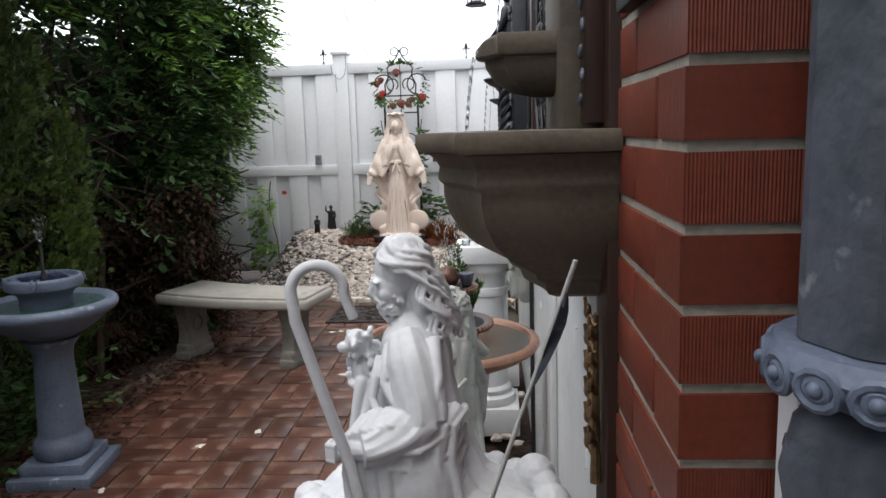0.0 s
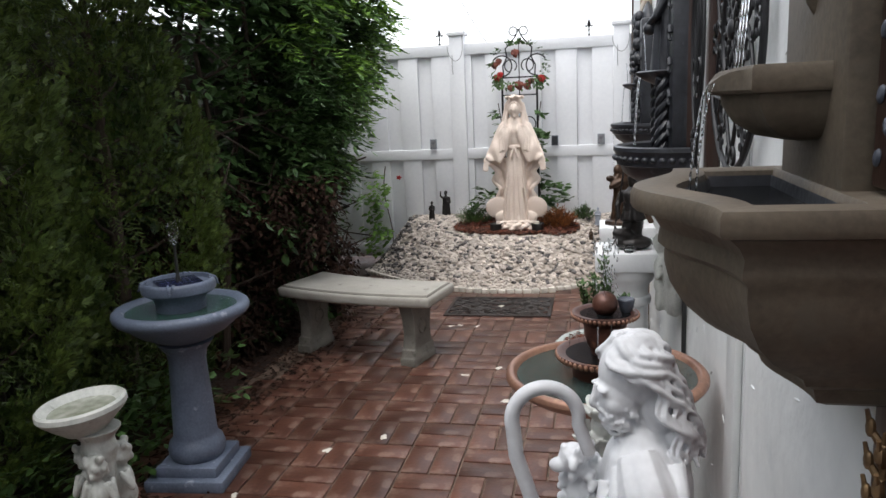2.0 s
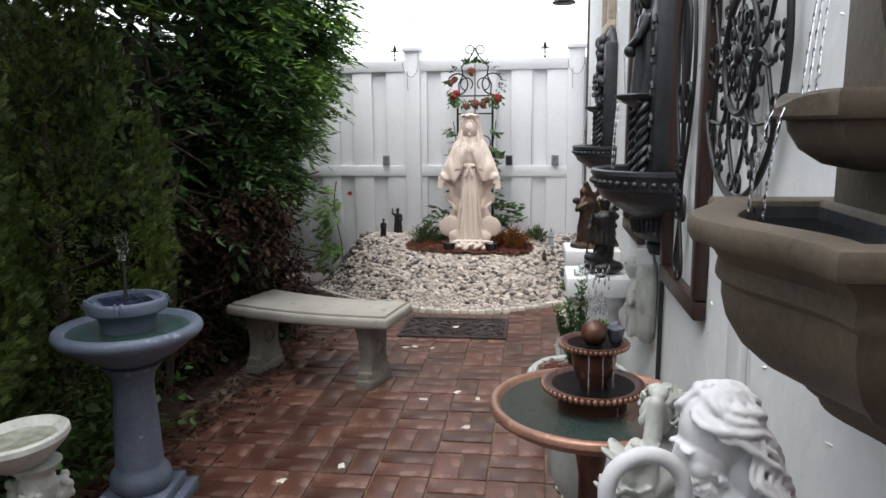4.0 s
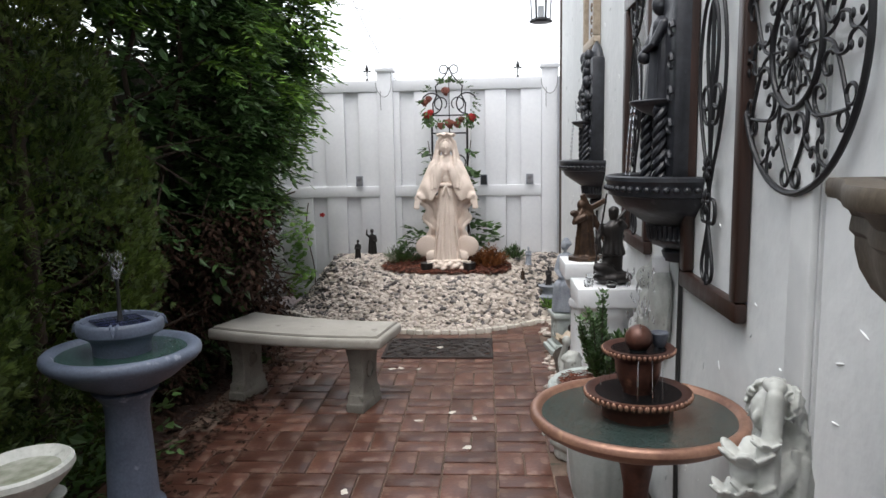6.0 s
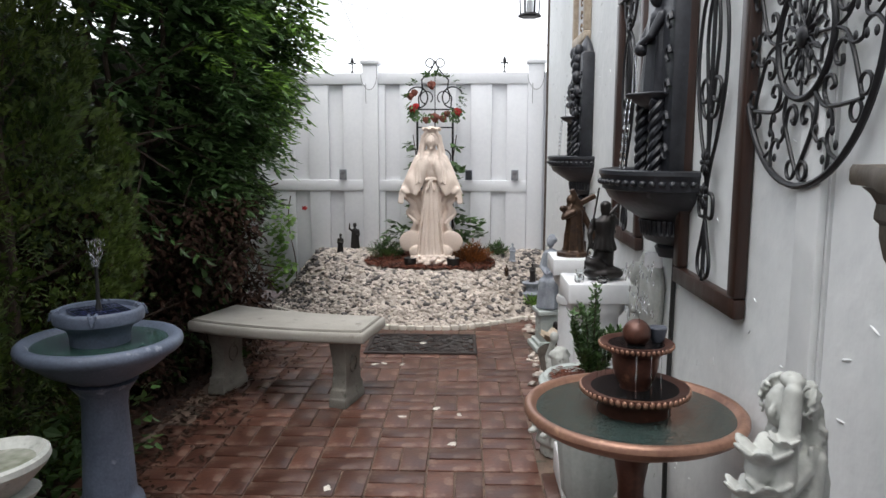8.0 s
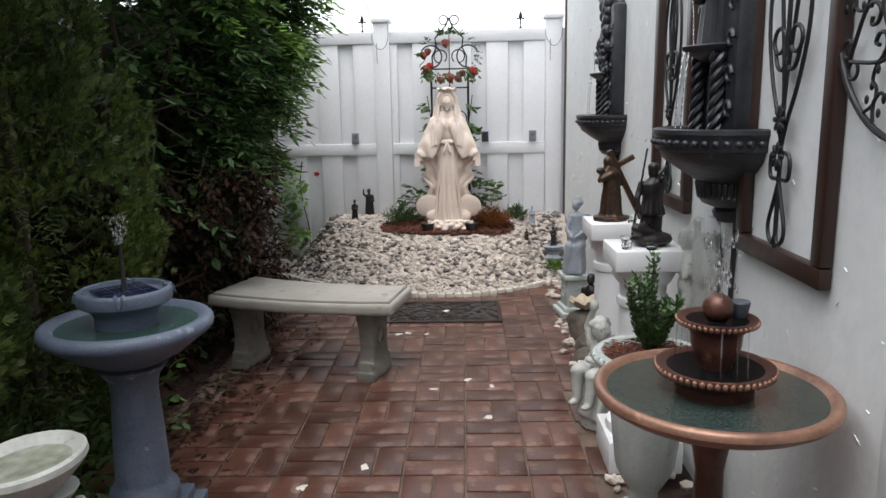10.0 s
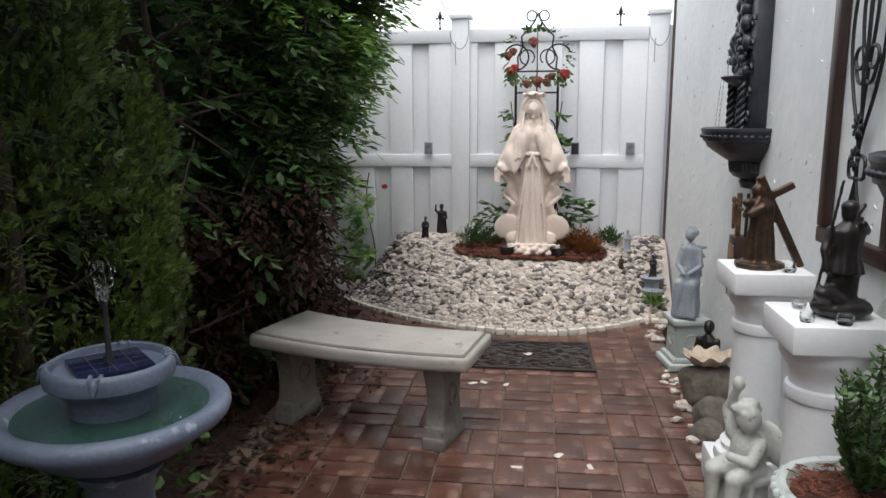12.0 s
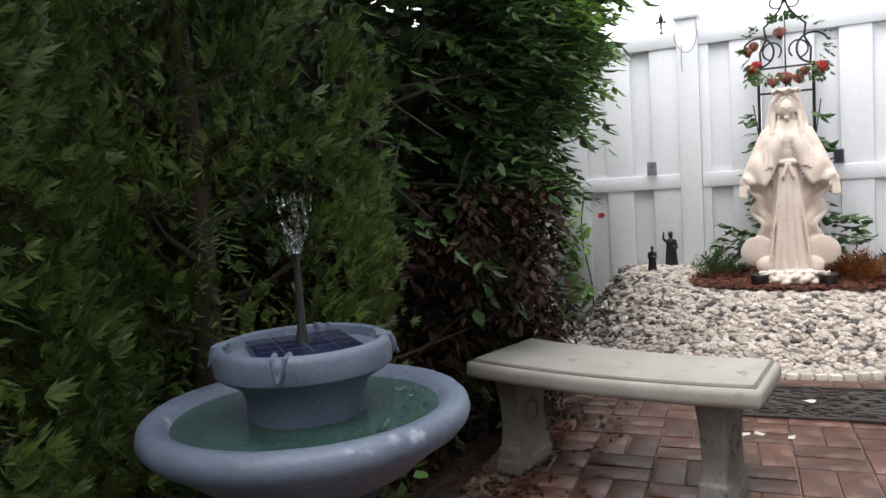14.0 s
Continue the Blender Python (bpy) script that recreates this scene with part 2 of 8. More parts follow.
def part(name, bm, material, parent=None, label="", smooth=40):
    """Links a bmesh as one mesh object under a thing or a part."""
    finish(bm, smooth)
    me = bpy.data.meshes.new(name)
    bm.to_mesh(me)
    bm.free()
    me.materials.append(material)
    ob = new(name, me)
    if parent:
        ob.parent = parent
    return tagged(ob, label)


def thing(name, label, category, at=(0, 0, 0), rz=0, group="", kind=""):
    ob = new(name)
    ob.empty_display_size = 0.05
    ob.matrix_basis = pose(*at, 0, 0, rz)
    return tagged(ob, label, category, group, kind)


def solid(name, bm, material, label, category, at=(0, 0, 0), rz=0, group="", kind="", smooth=40):
    ob = part(name, bm, material, None, label, smooth)
    ob.matrix_basis = pose(*at, 0, 0, rz)
    return tagged(ob, label, category, group, kind)


def box(bm, lo, hi, bevel=0.0, m=None):
    r = bmesh.ops.create_cube(bm, size=1)
    vs = r["verts"]
    for v in vs:
        v.co = Vector([lo[i] + (v.co[i] + 0.5) * (hi[i] - lo[i]) for i in range(3)])
    if bevel:
        es = {e for v in vs for e in v.link_edges}
        r = bmesh.ops.bevel(bm, geom=list(es), offset=bevel, segments=2, affect="EDGES", profile=0.5)
        vs = list({v for f in r["faces"] for v in f.verts} | {v for v in vs if v.is_valid})
    if m is not None:
        bmesh.ops.transform(bm, matrix=m, verts=vs)
    return bm


def lathe(bm, prof, n=40, at=(0, 0, 0), flute=None, sx=1.0, sy=1.0):
    """Turns (radius, height) pairs round the z axis. flute(angle, radius, z) -> radius."""
    rings = []
    for r, z in prof:
        ring = []
        for k in range(n):
            a = 2 * math.pi * k / n
            q = flute(a, r, z) if flute else r
            ring.append(bm.verts.new((at[0] + sx * q * math.cos(a), at[1] + sy * q * math.sin(a), at[2] + z)))
        rings.append(ring)
    for a, b in zip(rings, rings[1:]):
        for k in range(n):
            bm.faces.new((a[k], a[(k + 1) % n], b[(k + 1) % n], b[k]))
    for ring in (rings[0], rings[-1]):
        if prof[0 if ring is rings[0] else -1][0] > 1e-4:
            bm.faces.new(ring)
    bmesh.ops.remove_doubles(bm, verts=[v for ring in rings for v in ring], dist=1e-5)
    return bm


def disc(bm, r, z, n=40):
    """A flat round sheet."""
    bm.faces.new([bm.verts.new((r * math.cos(2 * math.pi * k / n), r * math.sin(2 * math.pi * k / n), z)) for k in range(n)])
    return bm


def tube(bm, pts, r, n=8, r1=None, closed=False):
    """A round rod along points; r1: the radius at its end."""
    pts = [Vector(p) for p in pts]
    rings, up = [], None
    for i, p in enumerate(pts):
        d = (pts[(i + 1) % len(pts)] - pts[i - 1]) if closed else (pts[min(i + 1, len(pts) - 1)] - pts[max(i - 1, 0)])
        d.normalize()
        if up is None:
            up = Vector((0, 0, 1)) if abs(d.z) < 0.9 else Vector((1, 0, 0))
        s = d.cross(up).normalized()
        up = s.cross(d).normalized()
        q = r + ((r1 if r1 is not None else r) - r) * i / max(len(pts) - 1, 1)
        rings.append([bm.verts.new(p + q * (math.cos(2 * math.pi * k / n) * s + math.sin(2 * math.pi * k / n) * up)) for k in range(n)])
    pairs = list(zip(rings, rings[1:])) + ([(rings[-1], rings[0])] if closed else [])
    for a, b in pairs:
        for k in range(n):
            bm.faces.new((a[k], a[(k + 1) % n], b[(k + 1) % n], b[k]))
    if not closed:
        bm.faces.new(rings[0]), bm.faces.new(rings[-1])
    return bm


BALLS = {}


def ball(bm, c, r, rot=None, u=12, v=8):
    """An ellipsoid: r a number or three radii."""
    r = (r, r, r) if isinstance(r, (int, float)) else r
    if (u, v) not in BALLS:
        BALLS[u, v] = [[Vector((math.sin(math.pi * j / v) * math.cos(2 * math.pi * k / u), math.sin(math.pi * j / v) * math.sin(2 * math.pi * k / u), math.cos(math.pi * j / v))) for k in range(u)] for j in range(1, v)]
    m = Matrix.Translation(c) @ (Euler([radians(a) for a in rot]).to_matrix().to_4x4() if rot else Matrix()) @ Matrix.Diagonal((*r, 1))
    add, face = bm.verts.new, bm.faces.new
    rings = [[add(m @ p) for p in ring] for ring in BALLS[u, v]]
    top, low = add(m @ Vector((0, 0, 1))), add(m @ Vector((0, 0, -1)))
    for k in range(u):
        n = (k + 1) % u
        face((top, rings[0][k], rings[0][n])), face((low, rings[-1][n], rings[-1][k]))
        for a, b in zip(rings, rings[1:]):
            face((a[k], b[k], b[n], a[n]))
    return bm


def limb(bm, a, b, ra, rb):
    """A tapered arm or leg with round ends."""
    a, b = Vector(a), Vector(b)
    tube(bm, [a, (a + b) / 2, b], ra, 12, rb)
    ball(bm, a, ra), ball(bm, b, rb)


def arc(cx, cy, r, a0, a1, n=16):
    return [(cx + r * math.cos(radians(a0 + (a1 - a0) * k / n)), cy + r * math.sin(radians(a0 + (a1 - a0) * k / n))) for k in range(n + 1)]


def bend(pts, k=4):
    """A smooth line through flat points."""
    out = []
    for i in range(len(pts) - 1):
        a, b, c, d = pts[max(0, i - 1)], pts[i], pts[i + 1], pts[min(len(pts) - 1, i + 2)]
        for j in range(k):
            t = j / k
            out.append(tuple(0.5 * (2 * q + (r - p) * t + (2 * p - 5 * q + 4 * r - w) * t * t + (3 * q - p - 3 * r + w) * t ** 3) for p, q, r, w in zip(a, b, c, d)))
    return out + [tuple(pts[-1])]


def robe(bm, rows, folds=9, depth=0.06, twist=0.4, n=72, phase=0.0):
    """A draped body: rows of (z, rx, ry, cx, cy, fold strength)."""
    rings = []
    fine = [rows[0]]
    for i in range(len(rows) - 1):   # ease from row to row
        p0, p1, p2, p3 = rows[max(0, i - 1)], rows[i], rows[i + 1], rows[min(len(rows) - 1, i + 2)]
        for t in (0.25, 0.5, 0.75, 1.0):
            fine.append([0.5 * (2 * b + (c - a) * t + (2 * a - 5 * b + 4 * c - d) * t * t + (3 * b - a - 3 * c + d) * t ** 3) for a, b, c, d in zip(p0, p1, p2, p3)])
            fine[-1][0] = p1[0] + (p2[0] - p1[0]) * t
    for z, rx, ry, cx, cy, s in fine:
        ring = []
        for k in range(n):
            a = 2 * math.pi * k / n
            w = math.sin(folds * a + phase + twist * 10 * z) + 0.5 * math.sin((folds * 2 + 1) * a + 1.3 + twist * 14 * z)
            q = 1 + depth * s * w
            ring.append(bm.verts.new((cx + rx * q * math.cos(a), cy + ry * q * math.sin(a), z)))
        rings.append(ring)
    for a, b in zip(rings, rings[1:]):
        for k in range(n):
            bm.faces.new((a[k], a[(k + 1) % n], b[(k + 1) % n], b[k]))
    bm.faces.new(rings[0]), bm.faces.new(rings[-1])
    return bm


def statue(name, bm, material, label, at, rz=0, scale=1.0, voxel=0.008, category="statue", group=""):
    """Melts its lumps into one cast mesh."""
    ob = solid(name, bm, material, label, category, at, rz, group)
    ob.scale = (scale,) * 3
    re = ob.modifiers.new("cast", "REMESH")
    re.mode, re.voxel_size, re.use_smooth_shade = "VOXEL", voxel / scale, True
    sm = ob.modifiers.new("soft", "SMOOTH")
    sm.factor, sm.iterations = (0.3, 1) if voxel > 0.003 else (0.15, 1)
    return ob


def cloud(name, verts, faces, material, parent=None):
    me = bpy.data.meshes.new(name)
    me.from_pydata(verts, [], faces)
    me.materials.append(material)
    ob = new(name, me)
    if parent:
        ob.parent = parent
    return ob


def wall_x(y):
    return 0.936 - 0.0325 * y


SKEW = math.degrees(math.atan(0.0325))  # the house side and the paving lie this far off the fence's square

# ---- setting ----
gr = bmesh.new()
bmesh.ops.create_grid(gr, x_segments=60, y_segments=60, size=60)
for v in gr.verts:
    v.co.z = -0.045
solid("ground", gr, M_SOIL, "dark bare soil under and around the paved garden", "ground", kind="structure")

# side wall of the house: stucco, with a proud strip and a shadow joint
wl_ob = thing("wall_east", "white rough-stuccoed side wall of the house", "wall", (wall_x(0), 0, 0), SKEW, kind="structure")
bm = bmesh.new()
box(bm, (0.0, 0.96, -0.05), (0.22, 1.685, 3.6))
part("stucco_panel", bm, M_STUCCO, wl_ob)
bm = bmesh.new()
box(bm, (0.0, 1.70, -0.05), (0.22, 6.47, 3.6))
part("stucco_panel", bm, M_STUCCO, wl_ob)
bm = bmesh.new()
box(bm, (-0.018, 1.705, -0.04), (-0.001, 1.80, 3.55), 0.004)
part("trim_board", bm, M_STUCCO, wl_ob)
bm = bmesh.new()
box(bm, (0.03, 1.685, -0.05), (0.2, 1.70, 3.6))
part("joint", bm, M_CABLE, wl_ob)
bm = bmesh.new()
rs = random.Random(4)
for k in range(380):  # trowel flicks standing proud of the render
    y, z, a = rs.uniform(0.98, 6.4), rs.uniform(0.05, 2.6), rs.uniform(-0.9, 0.5)
    if 1.66 < y < 1.83:
        continue
    q = rs.uniform(0.004, 0.012)
    ball(bm, (-0.0005, y, z), (0.0026, q * 1.5, q * 0.22), (math.degrees(a) + 90 * (k % 3 == 0), 0, 0), 8, 5)
tagged(part("trowel_marks", bm, M_STUCCO, wl_ob), kind="stuff")

# brick end of the house
BX, BY = wall_x(0.56), 0.56
bk_ob = thing("wall_brick", "red brick corner of the house with grey mortar", "wall", (BX, BY, 0), SKEW, kind="structure")
bm = bmesh.new()
box(bm, (0.0035, 0.0035, -0.05), (1.94, 0.30, 3.6))
part("mortar_core", bm, M_MORTAR, bk_ob)
# shadow beside the brick is put into this board's dark wood colour
bm = bmesh.new()
box(bm, (-0.012, 0.302, -0.05), (0.2, 0.395, 3.6), 0.004)
part("corner_board", bm, M_WOOD, bk_ob, "corner board coloured dark brown for the shadow on it")

# north fence
RAIL_T, RAIL_M = (1.80, 1.893), (0.912, 1.003)
fn = thing("fence_north", "white vinyl shadowbox fence closing the garden", "fence", (0, 6.5, 0), kind="structure")
for x in (-2.67, -0.741, 0.634):
    bm = bmesh.new()
    box(bm, (x - 0.064, -0.03, -0.05), (x + 0.064, 0.097, 1.965), 0.004)
    pst = part("post", bm, M_VINYL, fn)
    bm = bmesh.new()
    lathe(bm, [(0.0, 0.0), (0.108, 0.0), (0.112, 0.012), (0.108, 0.028), (0.084, 0.036), (0.070, 0.075), (0.030, 0.100), (0.0, 0.104)], 4, (x, 0.033, 1.963))
    bmesh.ops.rotate(bm, verts=bm.verts, cent=(x, 0.033, 0), matrix=Matrix.Rotation(radians(45), 3, "Z"))
    part("post_cap", bm, M_VINYL, pst)
bm = bmesh.new()
box(bm, (0.699, 0.02, -0.05), (0.86, 0.05, 1.893), 0.003)
part("end_filler", bm, M_VINYL, fn)
for x0, x1 in ((-2.6, -0.806), (-0.676, 0.569)):
    for z0, z1 in (RAIL_T, RAIL_M, (0.06, 0.15)):
        bm = bmesh.new()
        box(bm, (x0, 0.0, z0), (x1, 0.066, z1), 0.004)
        part("rail", bm, M_VINYL, fn)
    k = 0
    while x0 + 0.149 * k < x1 - 0.02:
        c = x1 - 0.149 * k
        if k % 2 == 0:
            bm = bmesh.new()
            box(bm, (max(c - 0.172, x0), 0.010, 0.03), (c - 0.001, 0.026, 1.80), 0.003)
            part("picket", bm, M_VINYL, fn)
        bm = bmesh.new()
        box(bm, (max(c - 0.148, x0), 0.036, 0.03), (c - 0.001, 0.052, 1.80), 0.003)
        part("picket", bm, M_VINYL, fn)
        k += 1

# white fence added west of the hedge: stands for bright light in the board gaps
fw = thing("fence_west", "white vinyl fence added behind the board fence to brighten its gaps", "fence", (-2.80, 0, 0), kind="structure")
for y in (-1.4, 0.6, 2.6, 4.5):
    bm = bmesh.new()
    box(bm, (-0.06, y - 0.064, -0.05), (0.06, y + 0.064, 1.98), 0.004)
    part("post", bm, M_VINYL, fw)
for z0, z1 in (RAIL_T, RAIL_M, (0.06, 0.15)):
    bm = bmesh.new()
    box(bm, (-0.03, -1.4, z0), (0.03, 6.48, z1), 0.004)
    part("rail", bm, M_VINYL, fw)
for k in range(46):
    bm = bmesh.new()
    y = -1.35 + k * 0.17
    box(bm, (-0.012, y, 0.03), (0.012, y + 0.15, 1.80), 0.003)
    part("picket", bm, M_VINYL, fw)

bf = thing("fence_boards", "dark weathered board fence with narrow gaps behind the hedge", "fence", (-2.10, 0, 0), kind="structure")
for z0 in (0.35, 1.55):
    bm = bmesh.new()
    box(bm, (-0.05, -1.5, z0), (-0.013, 6.42, z0 + 0.09), 0.004)
    part("rail", bm, M_BOARD, bf)
rs = random.Random(17)
for k in range(54):
    bm = bmesh.new()
    y = -1.5 + k * 0.146
    box(bm, (-0.011, y, -0.04), (0.011, y + 0.146 - rs.uniform(0.010, 0.020), 1.93 + rs.uniform(-0.02, 0.02)), 0.002)
    part("board", bm, M_BOARD, bf)

# unseen plain walls added behind the walker: they close the garden, tall to block light
bm = bmesh.new()
box(bm, (-2.6, -1.7, -0.05), (2.1, -1.55, 4.2))
solid("wall_south", bm, M_STUCCO, "unseen plain white wall added at the south end to block light", "wall", kind="structure")

bm = bmesh.new()
box(bm, (1.95, -1.545, -0.05), (2.1, 0.555, 4.2))
solid("wall_entry", bm, M_STUCCO, "unseen plain white wall added beside the entrance to block light", "wall", kind="structure")

# unseen slab, added to keep skylight off the brick front and pewter fountain
bm = bmesh.new()
box(bm, (0.93, -1.545, 2.75), (1.945, 0.555, 2.9))
solid("ceiling_entry", bm, M_STUCCO, "unseen white slab added over the entrance to shade the brick", "ceiling", kind="structure")

# paving base
bm = bmesh.new()
box(bm, (-1.28, -1.54, -0.044), (0.60, 6.3, -0.006), 0)
pv = solid("floor_paving", bm, M_JOINT, "wet red clay pavers in basketweave with sandy joints", "paving", kind="structure")


# ---- bench, birdbaths, mat ----
def bench():
    b = thing("garden_bench", "pale cast-concrete garden bench with a curved moulded seat", "bench", (-0.785, 3.985, 0), -13)
    def slab(z0, z1, grow, bev):
        bm = bmesh.new()
        n, cols = 24, []
        for k in range(n + 1):
            u = -1 + 2 * k / n
            x, bow = u * (0.478 + grow), -0.050 * (1 - u * u) + 0.022
            cols.append([bm.verts.new((x - q * 0.012 * u, bow + q * (0.195 + grow - 0.012 * u), z)) for q, z in ((-1, z0), (1, z0), (1, z1), (-1, z1))])
        for a, c in zip(cols, cols[1:]):
            for k in range(4):
                bm.faces.new((a[k], a[(k + 1) % 4], c[(k + 1) % 4], c[k]))
        bm.faces.new(cols[0]), bm.faces.new(cols[-1])
        bmesh.ops.recalc_face_normals(bm, faces=bm.faces)
        es = [e for e in bm.edges if e.calc_face_angle(0) > 0.6]
        bmesh.ops.bevel(bm, geom=es, offset=bev, segments=3, affect="EDGES", profile=0.6)
        return bm
    part("seat", slab(0.335, 0.392, 0.0, 0.02), M_CONC, b)
    # dark slab round the panel: the recess's shade put into colour
    part("groove_shade", slab(0.386, 0.3945, -0.018, 0.001), M_CONC_DARK, b)
    part("seat_panel", slab(0.388, 0.402, -0.026, 0.006), M_CONC, b)
    for sx in (-1, 1):
        bm = bmesh.new()
        rows = [(0.0, 0.052, 0.14), (0.045, 0.052, 0.14), (0.05, 0.046, 0.13), (0.09, 0.046, 0.13), (0.095, 0.043, 0.112), (0.17, 0.041, 0.100), (0.25, 0.043, 0.108), (0.30, 0.046, 0.125), (0.337, 0.046, 0.14)]
        rings = [[bm.verts.new((sx * 0.345 + a * w * 0.9, c * d * 0.86 - 0.045, z)) for a, c in ((-1, -1), (1, -1), (1, 1), (-1, 1))] for z, w, d in rows]
        for p, q in zip(rings, rings[1:]):
            for k in range(4):
                bm.faces.new((p[k], p[(k + 1) % 4], q[(k + 1) % 4], q[k]))
        bm.faces.new(rings[0]), bm.faces.new(rings[-1])
        bmesh.ops.recalc_face_normals(bm, faces=bm.faces)
        bmesh.ops.bevel(bm, geom=bm.edges[:], offset=0.004, segments=1, affect="EDGES")
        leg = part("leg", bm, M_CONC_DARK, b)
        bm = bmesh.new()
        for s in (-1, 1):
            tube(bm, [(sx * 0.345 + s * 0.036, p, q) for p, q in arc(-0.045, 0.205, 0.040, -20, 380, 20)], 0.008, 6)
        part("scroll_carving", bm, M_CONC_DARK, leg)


bench()

bb = thing("solar_birdbath", "blue-grey two-tier birdbath with a small solar fountain", "birdbath", (-0.972, 2.49, 0), 8)
bb.scale = (0.955, 0.955, 1.018)
bm = bmesh.new()
box(bm, (-0.16, -0.16, 0), (0.16, 0.16, 0.045), 0.006)
box(bm, (-0.125, -0.125, 0.044), (0.125, 0.125, 0.085), 0.006)
part("base", bm, M_GREY, bb)
bm = bmesh.new()
lathe(bm, [(0.0, 0.083), (0.095, 0.083), (0.108, 0.10), (0.112, 0.125), (0.105, 0.15), (0.09, 0.165), (0.086, 0.18), (0.078, 0.35), (0.072, 0.46), (0.078, 0.50), (0.11, 0.54), (0.0, 0.56)], 48)
part("pedestal", bm, M_GREY, bb)
bm = bmesh.new()
lathe(bm, [(0.0, 0.54), (0.10, 0.548), (0.17, 0.583), (0.225, 0.624), (0.247, 0.637), (0.257, 0.648), (0.260, 0.658), (0.257, 0.670), (0.248, 0.678), (0.236, 0.680), (0.222, 0.677), (0.207, 0.660), (0.16, 0.612), (0.0, 0.597)], 64)
bowl = part("bowl", bm, M_GREY, bb)
bm = bmesh.new()
disc(bm, 0.2105, 0.6635, 48)
part("water", bm, M_WATERG, bowl, "green-tinted still water")
bm = bmesh.new()
lathe(bm, [(0.0, 0.60), (0.092, 0.60), (0.094, 0.690), (0.100, 0.708), (0.112, 0.718), (0.126, 0.725), (0.134, 0.730), (0.139, 0.734), (0.1405, 0.742), (0.1405, 0.762), (0.137, 0.769), (0.130, 0.773), (0.123, 0.770), (0.119, 0.757), (0.0, 0.742)], 64)
tier = part("upper_bowl", bm, M_GREY, bb)
for a in (-78, 20, 100, 200):
    bm = bmesh.new()
    c, s = math.cos(radians(a)), math.sin(radians(a))
    for o in (-0.011, 0.011):
        tube(bm, [(0.116 * c - o * s, 0.116 * s + o * c, 0.772), (0.138 * c - o * s * 0.8, 0.138 * s + o * c * 0.8, 0.770), (0.149 * c, 0.149 * s, 0.742)], 0.005, 8, 0.003)
    ball(bm, (0.138 * c, 0.138 * s, 0.755), (0.010, 0.010, 0.015))
    part("spout", bm, M_GREY, tier)
bm = bmesh.new()
box(bm, (-0.080, -0.080, 0.758), (0.080, 0.080, 0.7665), 0.003, Matrix.Rotation(radians(38), 4, "Z"))
panel = part("solar_panel", bm, M_SOLAR, bb, "dark blue solar cell panel")
bm = bmesh.new()
for k in range(1, 4):
    o = -0.080 + 0.16 * k / 4
    box(bm, (o - 0.0004, -0.077, 0.7663), (o + 0.0004, 0.077, 0.7670), 0, Matrix.Rotation(radians(38), 4, "Z"))
    box(bm, (-0.077, o - 0.0004, 0.7663), (0.077, o + 0.0004, 0.7669), 0, Matrix.Rotation(radians(38), 4, "Z"))
part("cell_lines", bm, M_CELLS, panel)
bm = bmesh.new()
lathe(bm, [(0.0, 0.766), (0.012, 0.766), (0.007, 0.79), (0.0055, 0.86), (0.0055, 0.895), (0.007, 0.90), (0.0, 0.905)], 12)
part("nozzle", bm, M_CABLE, bb)
rs = random.Random(9)
bm = bmesh.new()
for k in range(90):
    a, u = rs.uniform(0, 6.28), rs.random()
    r = 0.028 * math.sqrt(rs.random()) * (0.4 + u)
    ball(bm, (r * math.cos(a), r * math.sin(a), 0.90 + 0.085 * u), (0.0022, 0.0022, rs.uniform(0.003, 0.007)), None, 6, 4)
tagged(part("spray", bm, M_JET, bb, "clear jet of water drops"), kind="stuff")
bm = bmesh.new()
for k in range(26):
    a, r = rs.uniform(-0.6, 0.9), rs.uniform(0.155, 0.192)
    ball(bm, (r * math.cos(a), r * math.sin(a), 0.6645), (rs.uniform(0.003, 0.007), rs.uniform(0.003, 0.006), 0.0025), None, 8, 5)
tagged(part("bubbles", bm, M_JET, bowl), kind="stuff")

cb = thing("cherub_birdbath", "weathered white birdbath held up by cherubs", "birdbath", (-0.838, 1.82, 0), 25)
cb.scale = (0.80, 0.80, 1.02)
bm = bmesh.new()
lathe(bm, [(0.0, 0.0), (0.13, 0.0), (0.135, 0.02), (0.12, 0.05), (0.085, 0.07), (0.0, 0.08)], 40)
part("base", bm, M_OLDW, cb)
bm = bmesh.new()
lathe(bm, [(0.07, 0.06), (0.05, 0.12), (0.042, 0.25), (0.05, 0.40), (0.062, 0.44), (0.055, 0.47), (0.085, 0.50), (0.0, 0.51)], 28)
